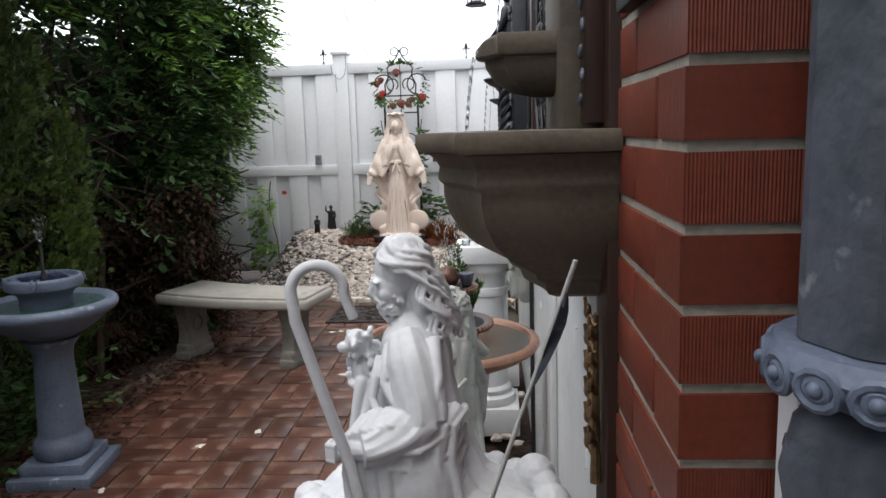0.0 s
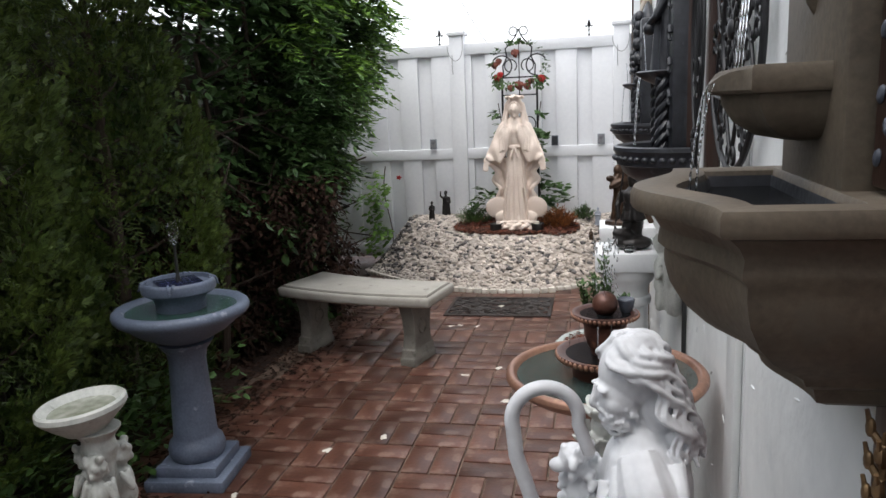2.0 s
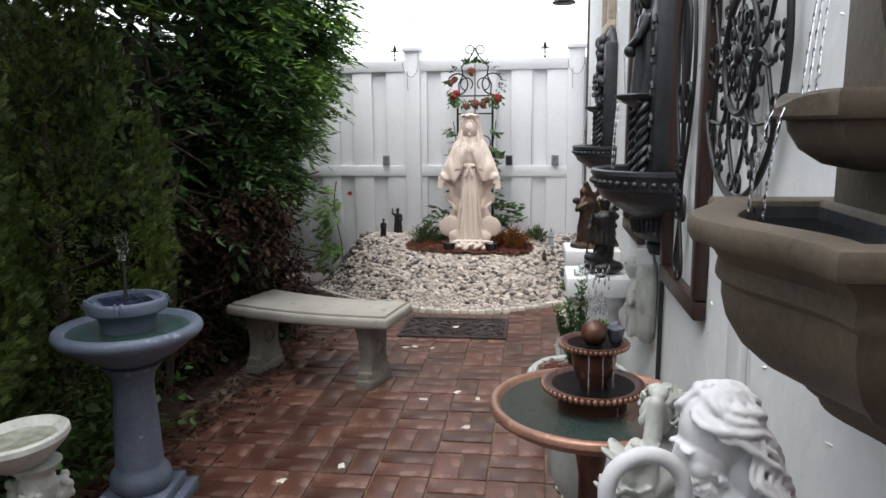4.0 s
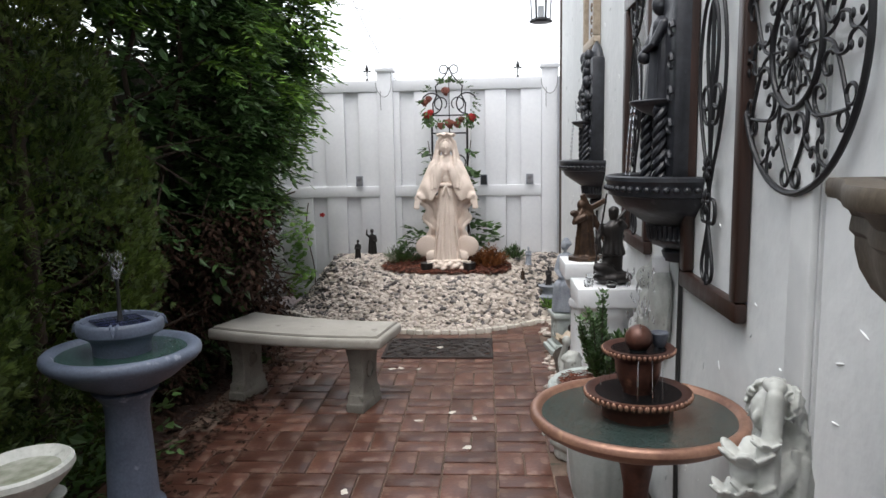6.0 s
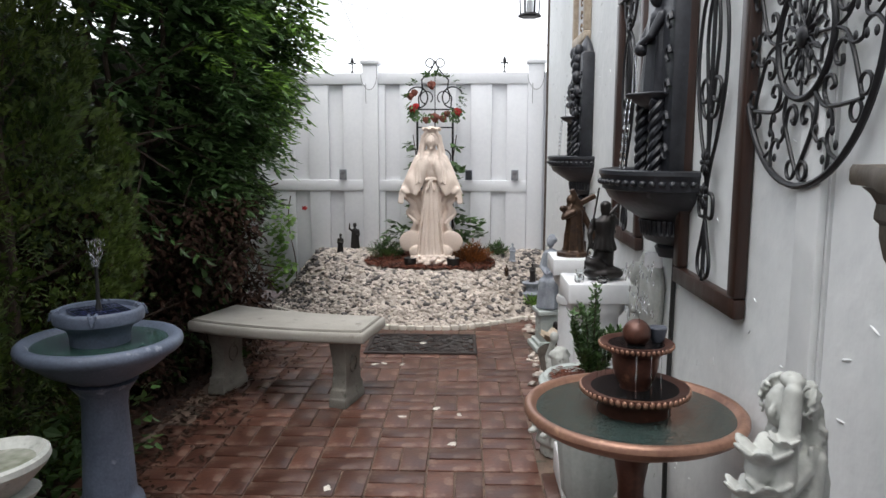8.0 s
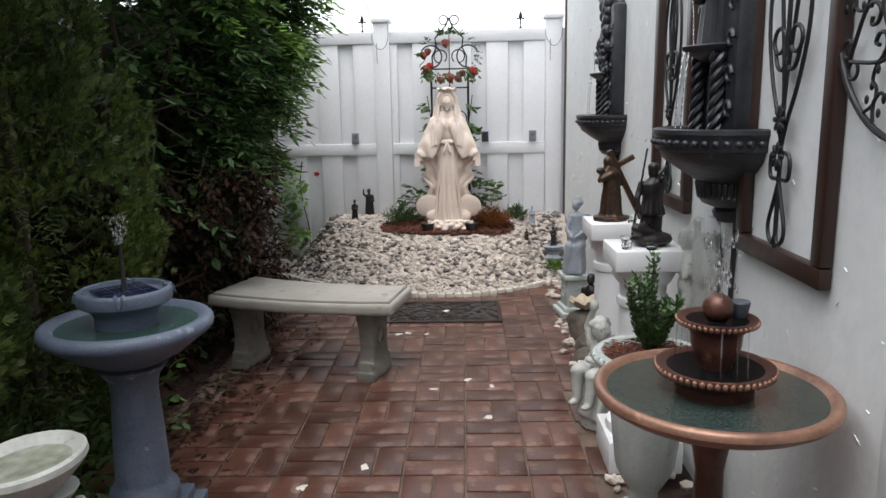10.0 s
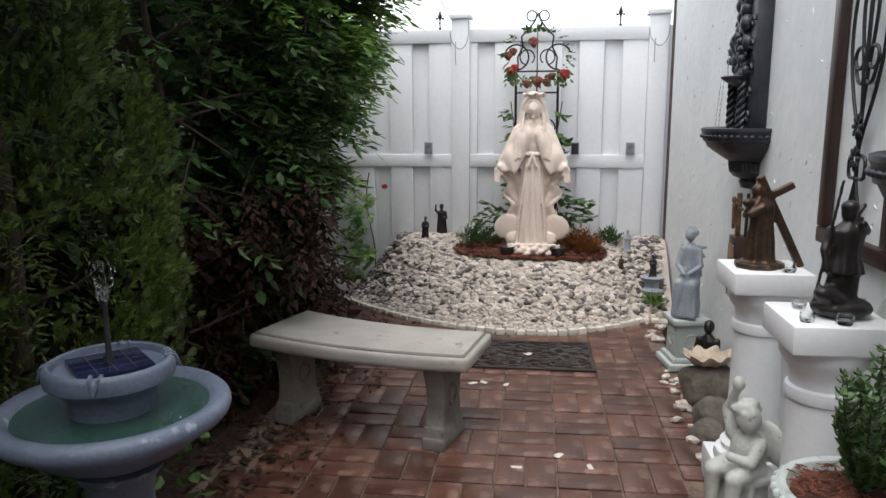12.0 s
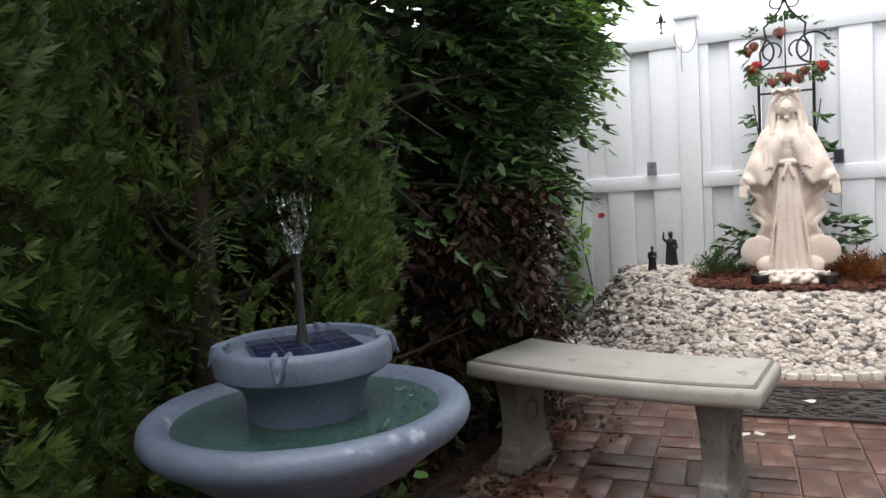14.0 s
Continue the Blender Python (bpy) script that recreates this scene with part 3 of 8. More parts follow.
for k in range(3):
    a = radians(120 * k + 30)
    c, s = math.cos(a), math.sin(a)
    p = lambda r, t, z: (r * c - t * s, r * s + t * c, z)
    ball(bm, p(0.072, 0, 0.405), (0.034, 0.034, 0.038))
    for j in range(16):
        q = 0.6 * j
        ball(bm, p(0.072 + 0.030 * math.cos(q), 0.031 * math.sin(q), 0.412 + 0.024 * math.sin(1.7 * j)), 0.012, None, 8, 6)
    ball(bm, p(0.073, 0, 0.315), (0.034, 0.036, 0.055))
    ball(bm, p(0.078, 0, 0.275), (0.036, 0.038, 0.036))
    for t in (-1, 1):
        limb(bm, p(0.078, t * 0.036, 0.35), p(0.082, t * 0.055, 0.31), 0.014, 0.012)
        limb(bm, p(0.082, t * 0.055, 0.31), p(0.05, t * 0.045, 0.355), 0.012, 0.010)
        limb(bm, p(0.08, t * 0.018, 0.26), p(0.088, t * 0.024, 0.17), 0.021, 0.016)
        limb(bm, p(0.088, t * 0.024, 0.17), p(0.082, t * 0.022, 0.07), 0.016, 0.011)
    for j in range(7):
        ball(bm, p(0.084, -0.034 + 0.011 * j, 0.245 - 0.006 * (j % 2)), (0.012, 0.010, 0.020), None, 8, 6)
fig = part("cherub_group", bm, M_OLDW, cb, "three curly-haired cherubs round a stem")
re = fig.modifiers.new("cast", "REMESH")
re.mode, re.voxel_size, re.use_smooth_shade = "VOXEL", 0.005, True
bm = bmesh.new()
lathe(bm, [(0.0, 0.495), (0.07, 0.50), (0.115, 0.532), (0.145, 0.555), (0.155, 0.567), (0.153, 0.580), (0.144, 0.586), (0.134, 0.580), (0.112, 0.562), (0.0, 0.550)], 56)
top = part("dish", bm, M_OLDW, cb, "shallow white dish with mossy stains")
bm = bmesh.new()
disc(bm, 0.1145, 0.5655, 40)
part("water", bm, mat("stained_dish_water", (0.38, 0.39, 0.34), (0.16, 0.17, 0.12), 0.12, grain=30, blotch=14, bump=0.05), top)
top.rotation_euler = (0, radians(-4), 0)
top.location = (0, 0, -0.002)

# rubber mat of tangled strips
mt = thing("rubber_mat", "black-brown openwork rubber doormat lying on the pavers", "doormat", (-0.172, 4.955, 0.0), 1.9)
bm = bmesh.new()
for lo, hi in (((-0.355, -0.235), (0.355, -0.212)), ((-0.355, 0.212), (0.355, 0.235)), ((-0.355, -0.212), (-0.332, 0.212)), ((0.332, -0.212), (0.355, 0.212))):
    box(bm, (*lo, 0.001), (*hi, 0.014), 0.003)
part("border", bm, M_RUBBER, mt)
bm = bmesh.new()
rs = random.Random(5)
for j in range(16):
    y0, ph, am = -0.195 + 0.026 * j, rs.uniform(0, 6), rs.uniform(0.008, 0.016)
    tube(bm, [(-0.335 + 0.67 * k / 30, y0 + am * math.sin(ph + k * 0.9) + 0.006 * math.sin(2.3 * k + j), 0.008 + 0.003 * math.sin(k * 1.3 + ph)) for k in range(31)], 0.0055, 5)
for k in range(5):
    tube(bm, [(-0.30 + 0.15 * k + 0.03 * math.sin(j * 0.8 + k), -0.21 + 0.42 * j / 14, 0.008) for j in range(15)], 0.006, 5)
tagged(part("tangle", bm, M_RUBBER, mt), kind="stuff")
bm = bmesh.new()
rr = [bm.verts.new((0.025 * math.cos(a) * (1 + 0.25 * math.sin(3 * a)), 0.02 * math.sin(a), 0.0 + 0.003 * math.sin(2 * a))) for a in [k * 0.628 for k in range(10)]]
c = bm.verts.new((0, 0, 0.006))
for k in range(10):
    bm.faces.new((rr[k], rr[(k + 1) % 10], c))
for v in list(bm.verts):
    v.co.z += 0.004
pale_leaf = solid("fallen_petal", bm, M_TILE, "pale dry petal lying on the doormat", "petal", (-0.17, 4.94, 0.012))
copy_thing(pale_leaf, pose(-0.25, 4.50, -0.003, 0, 0, 40)), copy_thing(pale_leaf, pose(-0.36, 4.52, -0.003, 0, 0, 110))
for x, y, a in ((0.0, 3.78, 20), (-0.35, 2.9, 70), (-0.15, 3.66, 140), (-0.55, 2.75, 10), (0.12, 3.7, 65), (-0.75, 2.35, 80), (-0.42, 4.5, 0), (0.1, 3.35, 30), (-0.5, 2.2, 200)):
    copy_thing(pale_leaf, pose(x, y, -0.003, 0, 0, a))

# ---- shrine: mound, statue, trellis ----
def edge_y(x):
    d = x + 0.19
    return 5.365 + (0.74 * d * d if d > 0 else 0.38 * d * d) if x < 0.52 else 5.725


def mound(x, y):
    """Height of the stone mound at a place of the plan."""
    t = max(0.0, min(1.0, (y - edge_y(x)) / 0.62))
    side = max(0.0, min(1.0, (x + 1.52) / 0.35))
    return 0.34 * (t * t * (3 - 2 * t)) ** 0.75 * side + 0.08 * max(0.0, min(1.0, (y - 6.05) / 0.3)) * side


bm = bmesh.new()
NX, NY = 60, 40
grid = []
for i in range(NX + 1):
    x = -1.55 + 2.27 * i / NX
    row = []
    for j in range(NY + 1):
        y = edge_y(x) + (6.49 - edge_y(x)) * j / NY
        row.append(bm.verts.new((x, y, mound(x, y) - 0.001 + 0.010 * noise.noise((x * 6, y * 6, 0)))))
    grid.append(row)
for i in range(NX):
    for j in range(NY):
        bm.faces.new((grid[i][j], grid[i + 1][j], grid[i + 1][j + 1], grid[i][j + 1]))
solid("soil_mound", bm, M_SAND, "pale gritty mound under the white stones", "mound", kind="structure")

# mulch ring round the statue: chips
rs = random.Random(11)
vs, fs = [], []
for k in range(2600):
    a, r = rs.uniform(0, 6.283), math.sqrt(rs.random())
    x, y = -0.21 + 0.52 * r * math.cos(a), 6.10 + 0.20 * r * math.sin(a)
    z = mound(x, y) + 0.012 + rs.uniform(0, 0.022)
    d, w, q = rs.uniform(0, 6.28), rs.uniform(0.003, 0.006), rs.uniform(0.012, 0.032)
    c, s, t = math.cos(d), math.sin(d), rs.uniform(-0.4, 0.4)
    i = len(vs)
    vs += [(x - q * c - w * s, y - q * s + w * c, z - q * t), (x - q * c + w * s, y - q * s - w * c, z - q * t), (x + q * c + w * s, y + q * s - w * c, z + q * t), (x + q * c - w * s, y + q * s + w * c, z + q * t), (x, y, z + 0.007)]
    fs += [(i, i + 1, i + 4), (i + 1, i + 2, i + 4), (i + 2, i + 3, i + 4), (i + 3, i, i + 4)]
tagged(cloud("mulch", vs, fs, M_MULCH), "red-brown wood mulch round the large statue", "mulch", kind="stuff")


def mary():
    bm = bmesh.new()
    robe(bm, [(0.0, 0.16, 0.14, 0, 0, 0.8), (0.05, 0.172, 0.15, 0, 0, 1.0), (0.09, 0.128, 0.120, 0, 0, 1.0), (0.20, 0.098, 0.096, 0, 0, 1.2), (0.40, 0.086, 0.082, 0, 0, 1.2), (0.55, 0.076, 0.068, 0, 0, 1.0), (0.66, 0.066, 0.058, 0, 0, 0.6), (0.70, 0.062, 0.056, 0, 0, 0.2), (0.77, 0.080, 0.064, 0, 0, 0.2), (0.83, 0.090, 0.058, 0, 0, 0.1), (0.885, 0.060, 0.048, 0, 0, 0), (0.93, 0.032, 0.034, 0, 0, 0)], 13, 0.055, 0.05, 104)
    for s in (-1, 1):
        # mantle over shoulder and arm, its hem in a scallop from sash to hand
        for k in range(34):
            u = k / 33
            ax, ay, az = 0.035 + 0.185 * u, -0.010 - 0.055 * u, 0.900 - 0.045 * u - 0.245 * u ** 1.35
            hx, hy = 0.030 + 0.19 * u + 0.010 * math.sin(3.1 * u), -0.062 - 0.025 * u
            hz = 0.80 - 0.235 * min(1.0, u / 0.42) ** 0.8 + 0.045 * max(0, u - 0.42) / 0.58 - 0.012 * math.sin(9 * u)
            for j in range(13):
                v = j / 12
                y = ay + (hy - ay) * math.sin(v * 1.57) + 0.007 * math.sin(14 * u + 5 * v)
                ball(bm, (s * (ax + (hx - ax) * v), y, az + (min(hz, az) - az) * v), (0.017, 0.019, 0.018), None, 7, 5)
        tube(bm, [(s * 0.05, 0, 0.885), (s * 0.105, -0.005, 0.845), (s * 0.150, -0.02, 0.75), (s * 0.185, -0.035, 0.67), (s * 0.212, -0.06, 0.615)], 0.034, 12, 0.026)
        for k in range(5):       # creases of the sleeve
            tube(bm, [(s * (0.06 + 0.018 * k), -0.045, 0.86 - 0.035 * k), (s * (0.09 + 0.020 * k), -0.062, 0.78 - 0.03 * k), (s * (0.085 + 0.026 * k), -0.082, 0.66 - 0.012 * k)], 0.008, 7, 0.011)
        # open hand
        ball(bm, (s * 0.228, -0.092, 0.575), (0.023, 0.014, 0.034), (0, s * 8, 0))
        for f in range(4):
            limb(bm, (s * (0.215 + 0.009 * f), -0.098, 0.558), (s * (0.214 + 0.012 * f), -0.108, 0.500 + 0.004 * abs(f - 1)), 0.0080, 0.006)
        limb(bm, (s * 0.208, -0.095, 0.580), (s * 0.196, -0.105, 0.548), 0.0065, 0.005)
        # inner fall of the mantle in waves down to the cloud
        for k in range(46):
            u = k / 45
            hem = 0.205 - 0.080 * u ** 0.8 + 0.026 * math.sin(17 * u + 0.6) * (1 - 0.3 * u)
            for j in range(8):
                v = j / 7
                x = 0.085 + (hem - 0.085) * v
                ball(bm, (s * x, 0.012 - 0.030 * v + 0.012 * math.sin(8 * v + 15 * u), 0.585 - 0.40 * u), (0.017, 0.016, 0.013), None, 7, 5)
        ball(bm, (s * 0.165, -0.035, 0.195), (0.092, 0.016, 0.084), (0, s * 25, 0), 20, 12)
        ball(bm, (s * 0.10, -0.055, 0.11), (0.075, 0.03, 0.055))   # horn of the moon under her
        # veil by the face
        tube(bm, [(s * 0.034, -0.020, 1.060), (s * 0.060, -0.014, 1.02), (s * 0.064, -0.008, 0.965), (s * 0.068, -0.024, 0.91), (s * 0.074, -0.044, 0.84)], 0.016, 10, 0.014)
        tube(bm, [(s * 0.055, 0.01, 1.03), (s * 0.066, 0.01, 0.96), (s * 0.085, 0.01, 0.88)], 0.024, 10, 0.03)
        tube(bm, [(s * 0.004, -0.044, 1.040), (s * 0.024, -0.040, 1.030), (s * 0.042, -0.026, 1.0), (s * 0.047, -0.018, 0.955)], 0.007, 8, 0.008)   # hair
    ball(bm, (0, -0.018, 0.978), (0.044, 0.050, 0.062))
    ball(bm, (0, -0.020, 0.800), (0.082, 0.048, 0.085))
    ball(bm, (0, -0.030, 0.740), (0.058, 0.036, 0.06))
    ball(bm, (0, 0.016, 1.015), (0.062, 0.054, 0.070))
    tube(bm, [(0, -0.063, 1.000), (0, -0.068, 0.982), (0, -0.071, 0.970), (0, -0.065, 0.966)], 0.0030, 8, 0.0045)
    ball(bm, (0, -0.058, 0.944), (0.010, 0.005, 0.004)), ball(bm, (0, -0.055, 0.926), (0.013, 0.010, 0.010))
    for s in (-1, 1):
        ball(bm, (s * 0.017, -0.062, 0.985), (0.009, 0.004, 0.004))
    limb(bm, (0, -0.004, 0.94), (0, 0, 0.88), 0.027, 0.036)
    for k in range(14):   # wreath of moulded roses
        a = 2 * math.pi * k / 14
        c = Vector((0.063 * math.cos(a), 0.010 + 0.057 * math.sin(a), 1.072 + 0.008 * (k % 2)))
        ball(bm, c, (0.014, 0.014, 0.012), None, 8, 6)
        for f in range(4):
            ball(bm, c + Vector((0.010 * math.cos(1.57 * f + k), 0.010 * math.sin(1.57 * f + k), 0.004)), (0.008, 0.008, 0.008), None, 7, 5)
    ball(bm, (0, 0.012, 1.068), (0.056, 0.050, 0.030))
    # sash with a bow
    for k in range(15):
        a = math.pi * (1 + k / 14)
        ball(bm, (0.064 * math.cos(a), 0.060 * math.sin(a), 0.690), (0.011, 0.008, 0.012), None, 8, 6)
    for s in (-1, 1):
        ball(bm, (s * 0.024, -0.070, 0.686), (0.024, 0.010, 0.012), (0, s * 15, 0))
        tube(bm, [(s * 0.006, -0.070, 0.684), (s * 0.016, -0.084, 0.64), (s * 0.028, -0.086, 0.60)], 0.007, 7, 0.011)
    for k in range(11):   # folds of the gown, spreading and bending to the feet
        x = -0.055 + 0.011 * k
        w = 0.010 * math.sin(1.9 * k)
        tube(bm, [(x * 0.7, -0.060 + 3 * x * x, 0.66), (x * 1.0 + w * 0.4, -0.078 + 3 * x * x, 0.50), (x * 1.5 + w, -0.092 + 3 * x * x, 0.30), (x * 1.9 + w * 0.5, -0.108 + 3 * x * x, 0.07)], 0.005 + 0.002 * (k % 3), 7, 0.008 + 0.003 * (k % 2))
    for k in range(15):   # cloud and hem round her feet
        x = -0.168 + 0.024 * k
        ball(bm, (x, -0.105 - 0.035 * math.cos(x * 9) + 0.012 * (k % 2), 0.028 + 0.016 * (k % 3)), (0.030, 0.030, 0.018), (0, 25 * math.sin(3 * k), 0), 10, 7)
        tube(bm, [(x * 0.9, -0.10, 0.085), (x * 0.95 + 0.012, -0.125, 0.075 + 0.008 * (k % 2)), (x + 0.024, -0.12, 0.088)], 0.010, 7)
    return statue("madonna_statue", bm, M_CREAM, "large cream-painted robed statue with open hands and rose wreath", (-0.20, 6.10, 0.345), 0, 1.0, 0.0048)


mary()

# trellis with roses behind the statue
tr = thing("iron_trellis", "black wrought-iron garden trellis with scrolls and artificial roses", "trellis", (-0.19, 6.36, mound(-0.19, 6.36) - 0.03))
Z0 = mound(-0.19, 6.36) - 0.03
for s in (-1, 1):
    bm = bmesh.new()
    tube(bm, [(s * 0.145, 0, 0.0), (s * 0.145, 0, 1.60 - Z0)], 0.009)
    part("upright", bm, M_IRON, tr)
for z in (1.585, 1.44, 1.1, 0.75):
    bm = bmesh.new()
    tube(bm, [(-0.145, 0, z - Z0), (0.145, 0, z - Z0)], 0.006)
    part("crossbar", bm, M_IRON, tr)
for s in (-1, 1):
    bm = bmesh.new()
    tube(bm, [(s * (0.145 - p), 0, q + 1.60 - Z0) for p, q in arc(-0.0, 0.08, 0.085, -90, 150, 18)], 0.006)
    part("scroll", bm, M_IRON, tr)
    bm = bmesh.new()
    tube(bm, [(s * p, 0, q + 1.70 - Z0) for p, q in [(0.13, -0.10), (0.135, -0.02), (0.10, 0.05), (0.11, 0.12), (0.06, 0.17), (0.02, 0.22), (0.005, 0.27)]], 0.006)
    part("scroll", bm, M_IRON, tr)
    bm = bmesh.new()
    tube(bm, [(s * p, 0, q + 1.955 - Z0) for p, q in arc(0.042, 0.0, 0.034, 200, -160, 20)], 0.005)
    part("scroll", bm, M_IRON, tr)
    bm = bmesh.new()
    tube(bm, [(s * p, 0, q + 1.66 - Z0) for p, q in arc(0.07, 0.02, 0.05, -90, 230, 18)], 0.005)
    part("scroll", bm, M_IRON, tr)
    for z in (0.9, 1.2):
        bm = bmesh.new()
        tube(bm, [(s * p, 0, q + z - Z0) for p, q in arc(0.07, 0.0, 0.06, -60, 240, 18)], 0.005)
        part("scroll", bm, M_IRON, tr)
bm = bmesh.new()
tube(bm, [(0, 0, 1.44 - Z0), (0, 0, 2.035 - Z0)], 0.005, 8, 0.002)
part("centre_rod", bm, M_IRON, tr)


def rose(parent, x, z, r, m):
    rr = random.Random(int(x * 1000))
    bm = bmesh.new()
    for k in range(11):
        a, t = k * 2.4, 0.25 + 0.75 * k / 10
        ball(bm, (x + 0.5 * r * t * math.cos(a), -0.02 - 0.4 * r * (1 - t), z + 0.5 * r * t * math.sin(a)), (r * 0.55, r * 0.20, r * 0.55), (rr.uniform(-30, 30), rr.uniform(-180, 180), math.degrees(a)), 10, 6)
    return part("rose", bm, m, parent)


for x, z, r, m in ((-0.178, 1.588, 0.040, M_RED), (0.187, 1.565, 0.042, M_RED), (-0.155, 1.612, 0.030, M_RED), (-0.20, 1.69, 0.036, M_DROSE), (-0.03, 1.78, 0.042, M_DROSE), (-0.165, 1.72, 0.032, M_DROSE), (0.0, 1.52, 0.045, M_DROSE), (-0.07, 1.50, 0.035, M_DROSE), (0.065, 1.51, 0.035, M_DROSE), (0.10, 1.55, 0.03, M_DROSE)):
    rose(tr, x, z - Z0, r, m)


def leaf_cloud(spots, seed, n_leaf=9, size=0.03, width=0.45, droop=0.5, flat=0.0):
    """Leaf sprays: spots of (place, way, length). Returns vertices and faces; each leaflet is one folded lozenge."""
    rg = random.Random(seed)
    vs, fs = [], []
    for p, d, ln in spots:
        p, d = Vector(p), Vector(d).normalized()
        side = d.cross(Vector((0, 0, 1)))
        side = side.normalized() if side.length > 0.05 else Vector((1, 0, 0))
        side = (side + Vector((rg.uniform(-1, 1), rg.uniform(-1, 1), rg.uniform(-1, 1))) * 0.3).normalized()
        for k in range(n_leaf):
            u = (k + 1) / n_leaf
            s = (-1 if k % 2 else 1) if k < n_leaf - 1 else 0
            b = p + d * ln * u + Vector((0, 0, -droop * ln * u * u))
            w = (side * s * 0.9 + d * 0.55 + Vector((0, 0, -droop * 0.7 + flat)) + Vector((rg.uniform(-1, 1), rg.uniform(-1, 1), rg.uniform(-1, 1))) * 0.25).normalized()
            nrm = w.cross(side if s == 0 else d)
            nrm = nrm.normalized() if nrm.length > 0.02 else Vector((0, 0, 1))
            q = w.cross(nrm).normalized()
            L = size * rg.uniform(0.7, 1.3)
            i = len(vs)
            e1, e2 = q * L * width * 0.5, q * L * width * 0.36
            m1, m2 = b + w * L * 0.32 + nrm * L * 0.06, b + w * L * 0.68 + nrm * L * 0.04
            vs += [tuple(b), tuple(m1 + e1), tuple(m2 + e2), tuple(b + w * L - nrm * L * 0.05), tuple(m2 - e2), tuple(m1 - e1)]
            fs += [(i, i + 1, i + 2, i + 3), (i, i + 3, i + 4, i + 5)]
    return vs, fs


rs = random.Random(21)
spots = []
for k in range(46):
    a = rs.uniform(0, 6.28)
    spots.append(((-0.19 + 0.19 * math.cos(a), 6.34 + rs.uniform(-0.03, 0.02), 1.70 + 0.14 * math.sin(a)), (math.cos(a), rs.uniform(-0.5, 0), math.sin(a) - 0.2), 0.05))
for k in range(26):
    spots.append(((-0.19 + rs.choice((-1, 1)) * rs.uniform(0.13, 0.22), 6.34, 1.62 - 0.05 * rs.random()), (rs.uniform(-0.5, 0.5), -0.3, -1), 0.06))
tagged(cloud("rose_leaves", *leaf_cloud(spots, 2, 4, 0.034, 0.6, 0.3), M_LEAF), "dark green artificial rose leaves twined through the trellis", "leaves", kind="stuff")
spots = []
for s in (-1, 1):
    for k in range(30):
        z = 0.50 + 0.9 * rs.random() ** 1.3
        spots.append(((-0.19 + s * rs.uniform(0.13, 0.19 + 0.10 * max(0, 1.0 - z)), 6.34 + rs.uniform(-0.06, 0.02), z), (s * rs.uniform(0.1, 1), -0.6, rs.uniform(-0.6, 0.3)), 0.05))
    for k in range(16):
        spots.append(((-0.19 + s * rs.uniform(0.2, 0.36), 6.3 + rs.uniform(-0.08, 0.06), 0.50 + 0.22 * rs.random()), (s, -0.6, rs.uniform(-0.2, 0.6)), 0.06))
vine = thing("climbing_vine", "broad-leaved green vine climbing behind the statue", "vine", (0, 0, 0))
cloud("leaves", *leaf_cloud(spots, 3, 3, 0.062, 0.85, 0.2), M_LEAF, vine)
bm = bmesh.new()
for s in (-1, 1):
    tube(bm, [(-0.19 + s * (0.16 + 0.03 * math.sin(5 * z)), 6.33, z) for z in [0.36 + 0.06 * k for k in range(18)]], 0.004, 6)
part("stem", bm, M_BARK, vine)


def tuft(name, label, x, y, r, h, m, seed, n=140, leaf=0.03):
    rg = random.Random(seed)
    t = thing(name, label, "plant", (x, y, mound(x, y) - 0.005))
    sp = []
    for k in range(n):
        a, q = rg.uniform(0, 6.28), math.sqrt(rg.random())
        sp.append(((r * q * math.cos(a) * 0.7, r * q * math.sin(a) * 0.5, h * rg.uniform(0.1, 0.8) * (1 - 0.5 * q)), (math.cos(a) * q, math.sin(a) * q - 0.2, 0.8), h * 0.4))
    cloud("foliage", *leaf_cloud(sp, seed, 5, leaf, 0.35, 0.1, 0.3), m, t)
    bm = bmesh.new()
    for k in range(7):
        a = 0.9 * k
        tube(bm, [(0, 0, 0), (0.3 * r * math.cos(a), 0.2 * r * math.sin(a), h * 0.5), (0.7 * r * math.cos(a), 0.45 * r * math.sin(a), h * 0.85)], 0.003, 5)
    part("stem", bm, M_BARK, t)


tuft("garden_mum", "rust-orange dried garden mum in the mulch bed", 0.14, 6.10, 0.13, 0.18, M_RUST, 31, 170)
tuft("low_shrub", "grey-green low shrub beside the large statue", -0.58, 6.18, 0.15, 0.17, M_LEAF, 32, 170, 0.024)
tuft("small_fern", "small green plant by the mulch bed", 0.33, 6.25, 0.08, 0.13, M_LEAF, 33, 60)
tuft("edge_weed", "thin green weeds among the stones by the wall", 0.60, 5.85, 0.07, 0.10, M_LEAFL, 34, 40)
for x, r in ((-0.375, 0.05), (-0.04, 0.05)):
    bm = bmesh.new()
    lathe(bm, [(0.0, 0.0), (0.038, 0.0), (0.05, 0.085), (0.054, 0.09), (0.05, 0.095), (0.044, 0.09), (0.0, 0.08)], 28)
    solid("plastic_pot", bm, M_CABLE, "small black plastic pot sunk in the mulch", "pot", (x + 0.02, 5.97, mound(x, 5.97) - 0.01), group="pots in the mulch")


